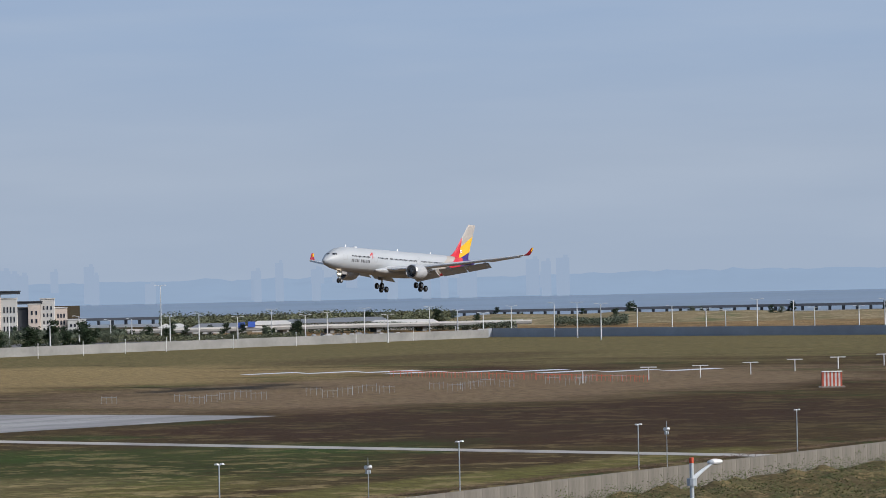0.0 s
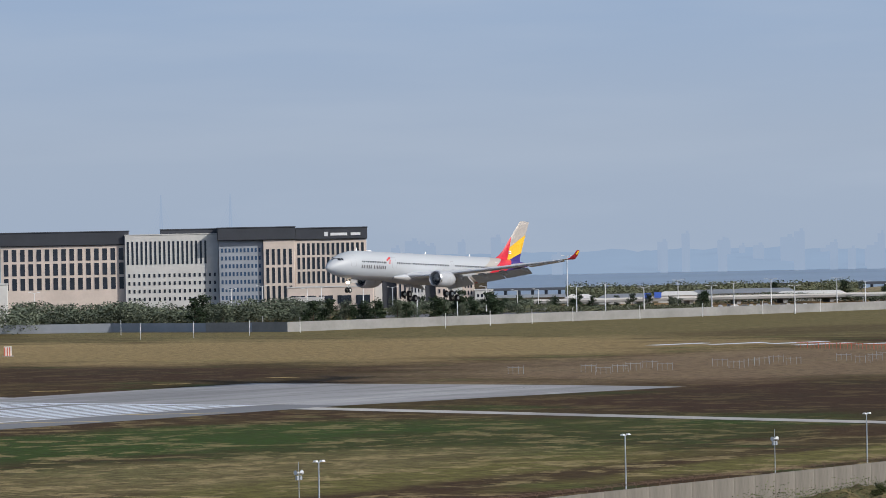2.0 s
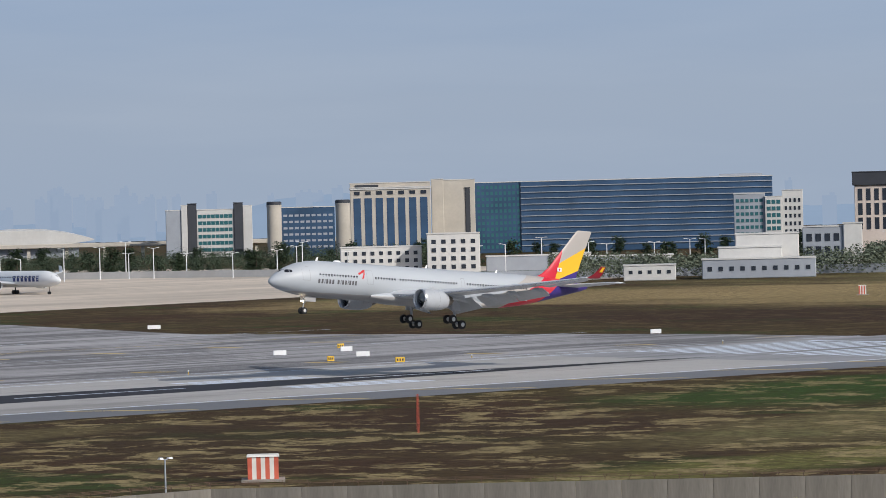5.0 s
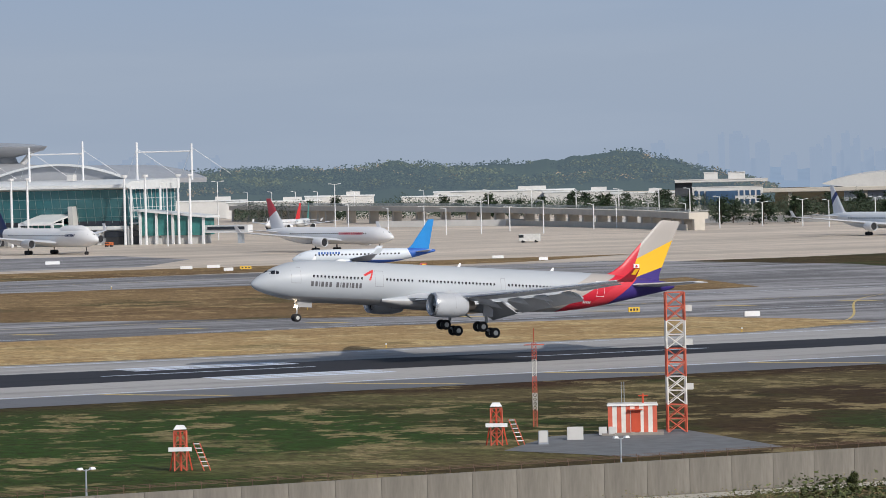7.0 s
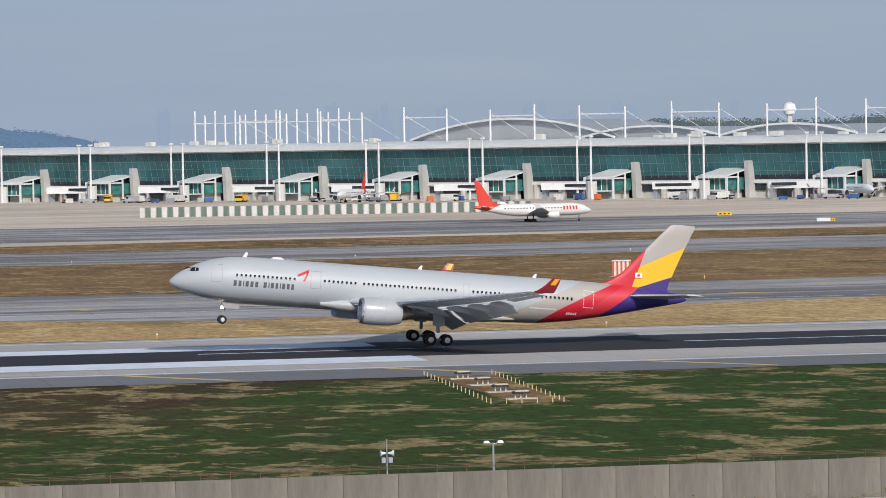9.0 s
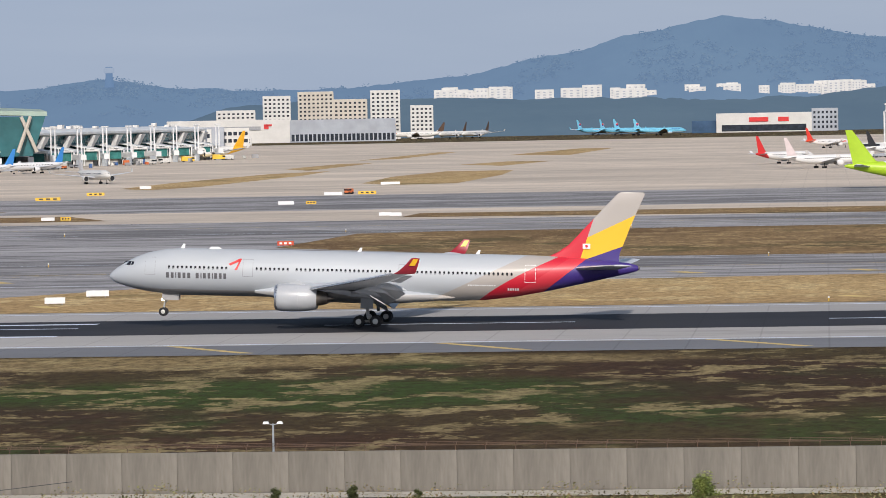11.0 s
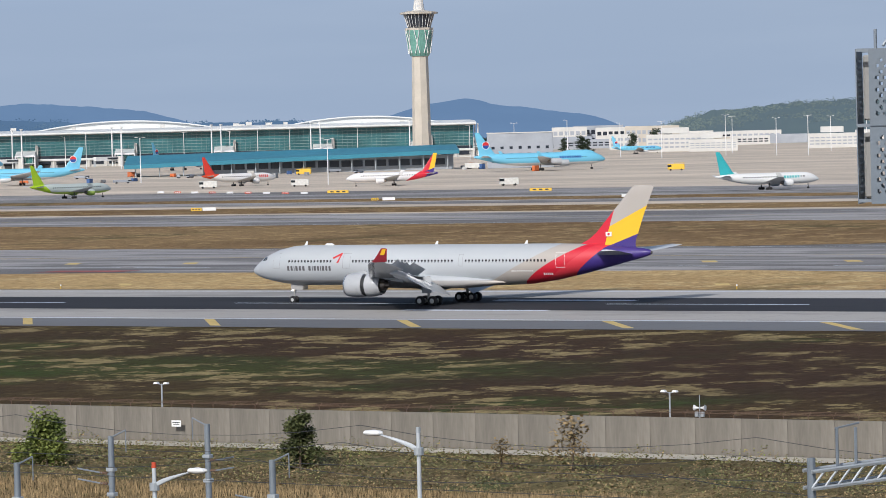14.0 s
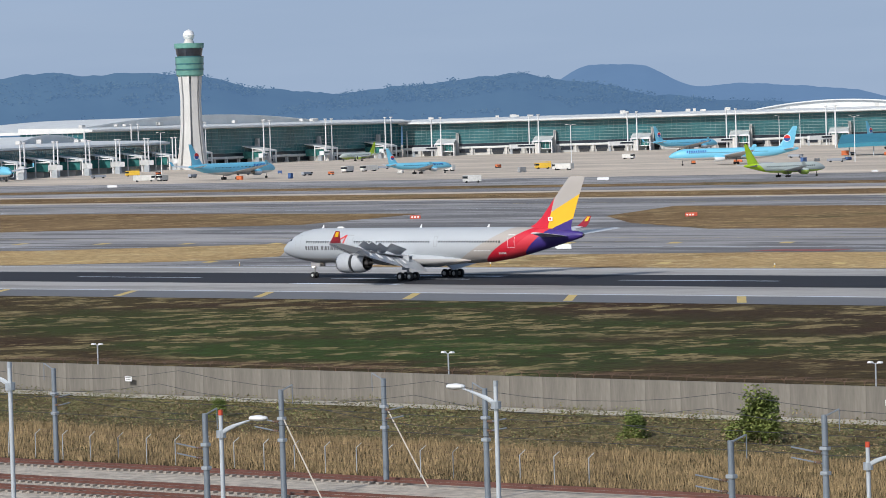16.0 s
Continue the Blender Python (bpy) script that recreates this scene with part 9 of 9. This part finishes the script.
# ground vehicles and stacked equipment on the apron
def vehicle(x, y, rz, kind):
    lab = {"bus": "white apron bus with dark windows", "tug": "small orange baggage tug", "truck": "white box truck with dark cab glass", "cart": "row of grey baggage carts", "loader": "yellow cargo loader with raised platform"}[kind]
    v = thing(kind, pose(x, y, 0, 0, 0, rz), lab, "vehicle", "apron vehicles")
    L, W, H, m = {"bus": (11, 2.9, 2.7, M_VEHW), "tug": (3, 1.7, 1.3, M_ORANGE), "truck": (7.5, 2.4, 2.6, M_VEHW), "cart": (9, 1.6, 1.3, M_COOL), "loader": (8, 3, 2.6, M_YSIGN)}[kind]
    part("body", cbox(geo(), (0, 0, 0.55), (L, W, H), 0.12), m, v)
    part("cab_glass", cbox(geo(), (-L / 2 + 0.9, 0, 0.6 + H * 0.45), (1.85, W + 0.04, H * 0.4), 0.05), M_BUSGLASS, v)
    if kind == "loader":
        part("platform", box(geo(), (1.5, 0, 3.4), (5, 2.8, 0.3)), M_YSIGN, v)
    for sx in (-0.32, 0.32):
        part("wheel", tube(geo(), (L * sx, -W / 2 - 0.05, 0.45), (L * sx, W / 2 + 0.05, 0.45), 0.45, n=10), M_TYRE, v)


rnd = random.Random(19)
for i in range(36):     # along the first terminal
    k = rnd.random()
    x, y = 587 - 551 * k, 1357 + 601 * k
    o = rnd.uniform(26, 46)
    vehicle(x - 0.738 * o, y - 0.675 * o, rnd.uniform(0, 360), rnd.choice(("bus", "tug", "truck", "cart", "cart", "loader")))
for i in range(22):     # along the pier
    k = rnd.random()
    vehicle(-405 - 108 * k + rnd.uniform(22, 42), 2420 - 880 * k, rnd.uniform(0, 360), rnd.choice(("tug", "truck", "cart", "cart", "loader")))
for i in range(36):     # second terminal and its stands
    az = rnd.uniform(29, 47)
    d = rnd.uniform(1750, 2250) if az < 40 else rnd.uniform(1850, 2150)
    x, y = polar(az, d)
    vehicle(x, y, rnd.uniform(0, 360), rnd.choice(("bus", "tug", "truck", "cart", "cart", "loader")))
for x, y, rz, kind in ((-735, 1290, 40, "truck"), (-905, 1330, 30, "truck"), (-865, 1340, 30, "truck"), (-640, 1500, 20, "bus"), (-1010, 1160, 50, "truck"), (-820, 1600, 30, "loader"), (-155, 1220, 60, "tug"), (640, 1180, -40, "truck"), (930, 1110, -40, "truck")):
    vehicle(x, y, rz, kind)
for i in range(9):
    b = thing("freight_container", pose(-498 + i * 8.2, 1398 + i * 1.5, 0, 0, 0, 17), "grey-green freight container in a row", "container", "containers")
    part("body", cbox(geo(), (0, 0, 0), (7.6, 2.6, 2.8), 0.06), M_GREENFENCE if i > 3 else M_PALE, b)
rnd = random.Random(51)
M_DOLLY = [mat("dolly_steel", (0.30, 0.31, 0.32), 0.6), M_ORANGE, M_VEHW, mat("tarpaulin_blue", (0.05, 0.12, 0.30), 0.6)]
for i in range(90):
    if i < 44:
        k, o = rnd.random(), rnd.uniform(22, 52)
        x, y = 560 - 520 * k - 0.738 * o, 1385 + 570 * k - 0.675 * o
    elif i < 70:
        k = rnd.random()
        x, y = -405 - 108 * k + rnd.uniform(18, 46), 2420 - 900 * k
    else:
        x, y = polar(rnd.uniform(29, 46), rnd.uniform(1800, 2100))
    w, h = rnd.uniform(2.2, 5.0), rnd.uniform(0.9, 2.4)
    g = cbox(box(geo(), (0, 0, 0.35), (w, 1.7, 0.22)), (0, 0, 0.57), (w * 0.9, 1.6, h), 0.06)
    for sx in (-0.35, 0.35):
        tube(g, (w * sx, -0.85, 0.3), (w * sx, 0.85, 0.3), 0.3, n=8)
    tagged(part("baggage_dolly", g, rnd.choice(M_DOLLY)), "loaded baggage dolly on small wheels", "baggage dolly", "baggage dollies").matrix_basis = pose(x, y, 0, 0, 0, rnd.uniform(0, 360))
CAR_PAINT = [mat("car_white", (0.65, 0.66, 0.67), 0.3), mat("car_black", (0.03, 0.03, 0.035), 0.3), mat("car_silver", (0.35, 0.36, 0.38), 0.3), mat("car_grey", (0.10, 0.11, 0.12), 0.3)]
for i in range(60):
    x, y = polar(-52.0 - 7.0 * (i + rnd.random() * 0.6) / 60, rnd.choice((1642, 1650, 1660)))
    g = cbox(geo(), (0, 0, 0.35), (4.4, 1.8, 0.75), 0.15)
    loft(g, [[(-1.5, -0.8, 1.1), (1.3, -0.8, 1.1), (1.3, 0.8, 1.1), (-1.5, 0.8, 1.1)], [(-1.0, -0.65, 1.6), (0.6, -0.65, 1.6), (0.6, 0.65, 1.6), (-1.0, 0.65, 1.6)]])
    for sx in (-1.4, 1.4):
        tube(g, (sx, -0.9, 0.33), (sx, 0.9, 0.33), 0.33, n=10)
    c = tagged(part("car", g, rnd.choice(CAR_PAINT)), "parked car beside the perimeter road", "car", "parked cars")
    c.matrix_basis = pose(x, y, 0, 0, 0, rnd.choice((38, 218, 128)))
# blast fence by the first terminal
b = thing("blast_fence", pose(228, 1330, 0, 0, 0, -10), "long pale slatted blast fence", "fence")
for i in range(70):
    part("slat", box(geo(), (-68 + i * 2, 0, 0), (1.7, 0.3, 3.6), 0), M_GREENFENCE if i % 2 else M_PALE, b)

# ---- tyre smoke hanging over the touchdown line ----
M_SMOKE = bpy.data.materials.new("tyre_smoke")
M_SMOKE.use_nodes = True
nt = M_SMOKE.node_tree
nt.nodes["Principled BSDF"].inputs["Base Color"].default_value = (0.75, 0.78, 0.85, 1)
nt.nodes["Principled BSDF"].inputs["Roughness"].default_value = 1.0
sm = node_noise(nt, 0.5, (0.5, 1, 1), 4.0, 0.45, 0.8)
nt.links.new(node_math(nt, "MULTIPLY", sm, 0.32), nt.nodes["Principled BSDF"].inputs["Alpha"])
SMOKE = []
rnd = random.Random(2)
for i in range(9):
    g = lathe(geo(), [(-3.6, 0.1), (-2.6, 0.7), (-1, 1.0), (1, 0.95), (2.6, 0.6), (3.6, 0.1)], 12, (0, 0, 0))
    g = ([(x, y * 1.1 + 0.3 * noise.noise((x, y, i)), z * 0.75 + 0.3 * noise.noise((y, x, i))) for x, y, z in g[0]], g[1])
    p = tagged(part("smoke_puff", g, M_SMOKE, None, "", True), "thin bluish tyre smoke puff over the runway", "smoke", "tyre smoke")
    p.location = (-68 - i * 4.2, 446.5 + rnd.uniform(-1.2, 1.6), -4.0)
    SMOKE.append((p, rnd.uniform(0.9, 1.4)))

# ---- scrub, woods and low roofs behind the fences ----
# Paler copy of the pine green: haze put into the colour of distant belts.
M_PINEFAR = leaf_mat("hazy_far_pines", (0.06, 0.085, 0.052), (0.036, 0.052, 0.036))
M_OLIVE = leaf_mat("olive_woods", (0.15, 0.15, 0.085), (0.08, 0.10, 0.065))


def thicket(name, label, material, az0, az1, d0, d1, h, count, size, seed, rough=0.5):
    """A belt of brush between two distances, its crown line rising and falling."""
    rr = random.Random(seed)
    g = geo()
    for i in range(count):
        az, d = rr.uniform(az0, az1), rr.uniform(d0, d1)
        x, y = polar(az, d)
        top = h * (1 - rough + rough * (0.5 + 1.1 * noise.fractal((x * 0.035, y * 0.035, seed), 0.8, 2.0, 4)))
        leaf(g, (x, y, max(0.3, top) * rr.random() ** 0.5), size * rr.uniform(0.6, 1.4), rr, 0.3)
    tagged(part(name, g, material), label, "scrub", kind="stuff")


thicket("scrub", "dense green hedge behind the perimeter fence", M_SCRUB, -54.7, -52.6, 1650, 1720, 5.5, 17100, 0.88, 1)
thicket("scrub", "dark green scrub beside the overpass", M_SCRUB, -60.6, -57.2, 1775, 1800, 4.2, 13300, 0.83, 2)
thicket("woods", "olive autumn woods by the shore", M_OLIVE, -59.6, -55.2, 1980, 2180, 7.5, 30400, 1.21, 3)
thicket("scrub", "dark clump of bushes on the bank", M_SCRUB, -62.3, -61.2, 1830, 1860, 5.8, 7600, 0.77, 5)
thicket("woods", "thick green tree belt before the hotel", M_SCRUB, -51.6, -46.8, 1480, 1560, 8.5, 49400, 0.94, 7, 0.55)
thicket("scrub", "green hedge behind the dark fence", M_OLIVE, -57.4, -51.0, 1600, 1640, 3.0, 17100, 0.77, 8)
thicket("woods", "dark green tree belt before the glass offices", M_SCRUB, -47.2, -42.0, 1330, 1420, 9.5, 26000, 0.9, 31, 0.45)
thicket("woods", "dark pine belt behind the viaduct", M_PINEFAR, -31.4, -24.0, 2110, 2330, 11.0, 49400, 0.83, 9, 0.6)
thicket("woods", "dark pine belt behind the blast fence", M_PINEFAR, -40.5, -31.2, 1700, 1800, 11.5, 57000, 0.72, 10, 0.45)


def bank(label, az0, az1, d0, d1, h, seed, material):
    """A low earth bank with an uneven crest."""
    rows = []
    for k, z in ((0, 0), (0.3, 0.7), (0.55, 1.0), (0.8, 0.7), (1, 0)):
        row = []
        for i in range(61):
            x, y = polar(az0 + (az1 - az0) * i / 60, d0 + (d1 - d0) * k)
            row.append((x, y, z * h * (0.75 + 0.6 * noise.fractal((x * 0.012, y * 0.012, seed), 0.8, 2.0, 3)) * min(1, i / 6, (60 - i) / 6) - 0.02))
        rows.append(row)
    setting("earth_bank", loft(geo(), rows, cap=False, closed=False), material, label, "bank", smooth=True)


M_BANK = ground_mat("dune_grass", ((0.22, 0.18, 0.10), (0.30, 0.24, 0.14), (0.42, 0.34, 0.22), (0.13, 0.15, 0.07)), sx=1.0, big=0.02)
bank("grassy tan earth bank by the shore road", -67.5, -59.0, 1900, 2190, 5.2, 4.0, M_BANK)
bank("low green bank behind the road", -60.5, -55.0, 1860, 1960, 3.0, 7.0, M_BANK)

M_SLATE = mat("grey_shed_roof", (0.20, 0.22, 0.25), 0.7, vary=0.12, scale=0.1)
rnd = random.Random(77)
for az, d, w, h, light in ((-56.1, 1850, 26, 5.0, 0), (-56.9, 1860, 20, 5.6, 1), (-57.6, 1870, 34, 6.0, 0), (-58.2, 1880, 30, 6.2, 0), (-58.9, 1840, 34, 5.0, 1), (-55.4, 1870, 14, 5.0, 1)):
    x, y = polar(az, d)
    s = thing("shed", pose(x, y, 0, 0, 0, az), "white low shed under a pale roof" if light else "low shed under a grey pitched roof", "shed", "roadside sheds")
    part("wall", box(geo(), (0, 0, 0), (w, 10, h - 2)), M_PALE, s)
    part("roof", loft(geo(), [[(-w / 2 - 1, -6, h - 2), (-w / 2 - 1, 6, h - 2), (-w / 2 + 3, 0, h)], [(w / 2 + 1, -6, h - 2), (w / 2 + 1, 6, h - 2), (w / 2 - 3, 0, h)]]), M_PALE if light else M_SLATE, s)
    part("door", box(geo(), (w * 0.2, -5.1, 0), (3, 0.2, 2.4)), M_SLATE, s)


# woods on the green hills: clumps of crowns over the slope
def hill_woods(label, knots, dist, count, size, seed, material, patchy=-9.0):
    rr = random.Random(seed)
    g = geo()
    for i in range(count):
        az, k = rr.uniform(knots[0][0], knots[-1][0]), rr.uniform(0.35, 1.0)
        e = -0.3
        for (a0, e0), (a1, e1) in zip(knots, knots[1:]):
            if a0 <= az <= a1:
                q = (az - a0) / (a1 - a0)
                e = e0 + (e1 - e0) * (q * q * (3 - 2 * q) * 0.6 + q * 0.4)
        h = EYE_HEIGHT + dist * tan(radians(e))
        x, y = polar(az, dist - 262 * (1 - k) - 3)
        if h < 8 or noise.fractal((x * 0.012, k * 3.0, seed), 0.8, 2.0, 3) < patchy:
            continue
        z = h * k ** 0.8
        for j in range(9):
            leaf(g, (x + rr.uniform(-3, 3), y + rr.uniform(-3, 3), z + rr.uniform(-1.0, 3.2)), size * rr.uniform(0.6, 1.3), rr, 0.2)
    tagged(part("hill_woods", g, material), label, "woods", kind="stuff")


# The crown materials glow as well, carrying the hills' painted haze.
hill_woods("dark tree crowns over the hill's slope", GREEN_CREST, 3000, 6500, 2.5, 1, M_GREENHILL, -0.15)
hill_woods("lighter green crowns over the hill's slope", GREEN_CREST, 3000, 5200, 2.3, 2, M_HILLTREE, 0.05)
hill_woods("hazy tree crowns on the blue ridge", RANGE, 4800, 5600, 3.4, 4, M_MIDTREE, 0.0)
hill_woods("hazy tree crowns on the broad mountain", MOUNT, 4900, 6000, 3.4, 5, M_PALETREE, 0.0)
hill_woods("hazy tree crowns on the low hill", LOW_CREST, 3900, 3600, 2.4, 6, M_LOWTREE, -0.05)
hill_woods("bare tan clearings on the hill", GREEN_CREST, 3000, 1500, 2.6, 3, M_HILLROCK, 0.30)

for az, d, w, h in ((-24.6, 2380, 60, 10), (-25.6, 2400, 44, 12.5), (-27.0, 2390, 38, 11), (-28.1, 2420, 90, 13.5), (-29.3, 2400, 50, 12), (-30.2, 2370, 40, 10.5), (-23.6, 2420, 50, 11)):
    x, y = polar(az, d)
    s = thing("warehouse", pose(x, y, 0, 0, 0, az), "white flat-roofed warehouse among the pines", "warehouse", "white warehouses")
    part("wall", box(geo(), (0, 12, 0), (w, 24, h)), M_PALE, s)
    part("roof", box(geo(), (0, 12, h), (w + 1, 25, 0.8)), M_ROOFEDGE, s)
    part("roof_plant", box(geo(), (w * 0.2, 8, h + 0.8), (w * 0.2, 8, 2.2)), M_PALE, s)

# glide slope lights beside the touchdown zone, between two rows of yellow stakes
setting("worn_patch", sheet(geo(), [(77, 349), (82.5, 349), (84.5, 393), (77.8, 393)], 0.03), M_ISLE, "worn tan grass round the glide slope lights", "grass strip")
stake = mesh_of("stake", box(geo(), (0, 0, 0), (0.09, 0.09, 0.5)), mat("faded_yellow", (0.58, 0.47, 0.25), 0.7))
for label, (x0, y0), (x1, y1), n in (("row of short yellow marker stakes", (77.3, 395), (74.7, 349), 18), ("row of short yellow marker stakes", (84.5, 394), (81.7, 348.5), 18), ("short front row of yellow marker stakes", (76.2, 348.9), (80.6, 348.5), 4)):
    r = thing("stake_row", pose(x0, y0, 0), label, "marker stakes", "marker stakes")
    for i in range(n):
        part("stake", stake, None, r).location = ((x1 - x0) * i / (n - 1), (y1 - y0) * i / (n - 1), 0)
for x, y in ((79.9, 387.1), (79.7, 376.1), (79.1, 364.9), (78.8, 354.3)):
    r = thing("glide_slope_light", pose(x, y, 0, 0, 0, 4), "weathered glide slope light box on white legs", "runway light", "glide slope lights")
    part("light_box", cbox(geo(), (0, 0, 0.70), (1.4, 0.9, 0.16), 0.04), M_BEIGE, r, "weathered light box lid")
    part("housing", cbox(geo(), (0, 0, 0.55), (1.6, 0.9, 0.2), 0.03), M_DARK, r, "dark housing")
    for dx in (-0.55, 0.0, 0.55):
        part("leg", tube(geo(), (dx, 0, 0), (dx, 0, 0.56), 0.07, n=6), M_WHITE, r)
    part("base_slab", box(geo(), (0, 0, 0.0), (3.0, 1.6, 0.12)), M_BEIGE, r, "pale concrete base slab")


# ---- what moves ----
def motions():
    """The landing airliner's flight, flare, touchdown and roll-out; its bogies, spoilers and reversers."""
    flight = [(0, 709.1, 29.24, 3), (0.5, 673.3, 27.83, 2.9), (1, 637.3, 26.40, 2.7), (1.5, 601.1, 24.99, 2.6), (2, 565.0, 23.18, 2.5), (2.5, 528.3, 21.50, 2.5), (3, 492.2, 19.85, 2.5), (3.5, 455.8, 18.5, 2.8), (4, 419.4, 17.3, 3.4), (4.5, 383.2, 16.3, 4.1), (5, 346.9, 15.4, 4.7), (5.5, 310.6, 14.66, 4.9), (6, 274.4, 13.60, 4.7), (6.5, 237.9, 12.45, 4.4), (7, 201.4, 11.20, 4.2), (7.5, 165.3, 10.40, 4.4), (8, 129.1, 9.81, 5.1), (8.5, 92.8, 9.33, 5.8), (9, 56.8, 8.95, 5.4), (9.5, 21.0, 8.4, 4.6), (10, -14.7, 7.75, 3.75), (10.4, -43.2, 7.2, 3.2), (10.8, -71.7, 6.74, 2.66), (11, -86.1, 6.42, 2.1), (11.5, -121.8, 5.86, 1.27), (12, -157.4, 5.65, 1.07), (12.5, -192.7, 5.40, 0.8), (13, -227.7, 4.90, 0.27), (13.5, -262.6, 4.76, 0.0), (14, -297.0, 4.75, 0.0), (14.5, -331.0, 4.75, 0.0), (15, -364.8, 4.75, 0.0), (15.5, -397.9, 4.75, 0.0), (16, -431.0, 4.75, 0.0)]
    rows, tilt = [], []
    for t, nx, nz, p in flight:
        a = radians(p)
        z = max(0.0, nz - 32.05 * sin(a) - 4.75 * cos(a))
        crab = -1.6 * max(0.0, min(1.0, (7.0 - t) / 3.0))     # nose held slightly into the wind until the flare
        rows.append((t, pose(nx + 32.05 * cos(a) - 4.75 * sin(a), 447.5, z, 0, p, crab)))
    walk(jet, rows)
    for b in BOGIES:
        y = b.location.y
        walk(b, [(0, pose(0, y, 0.0, 0, 22, 0)), (8.3, pose(0, y, 0.0, 0, 22, 0)), (9.2, pose(0, y, 0.1, 0, -5, 0)), (10.8, pose(0, y, 0.2, 0, -2.7, 0)), (11.5, pose(0, y, 0.32, 0, -1.3, 0)), (12.5, pose(0, y, 0.52, 0, -0.8, 0)), (13, pose(0, y, 0.7, 0, 0, 0)), (16, pose(0, y, 0.7, 0, 0, 0))])
    for s in SLEEVES:
        walk(s, [(0, pose(0, 0, 0)), (11.3, pose(0, 0, 0)), (12.6, pose(0.62, 0, 0)), (16, pose(0.62, 0, 0))])
    for s, side in SPOILERS:
        p = s.location.copy()
        walk(s, [(0, pose(*p)), (11.6, pose(*p)), (13.2, pose(*p, 0, -38, 0)), (16, pose(*p, 0, -38, 0))])

    for k, (p, h) in enumerate(SMOKE):
        x, y, _ = p.location
        t0 = 11.2 + k * 0.055
        walk(p, [(0, pose(x, y, -4)), (t0, pose(x, y, -4)), (t0 + 0.35, pose(x, y, h * 0.6)), (13, pose(x + 3, y + 1, h * 1.3)), (16, pose(x + 8, y + 2, -4))])


motions()
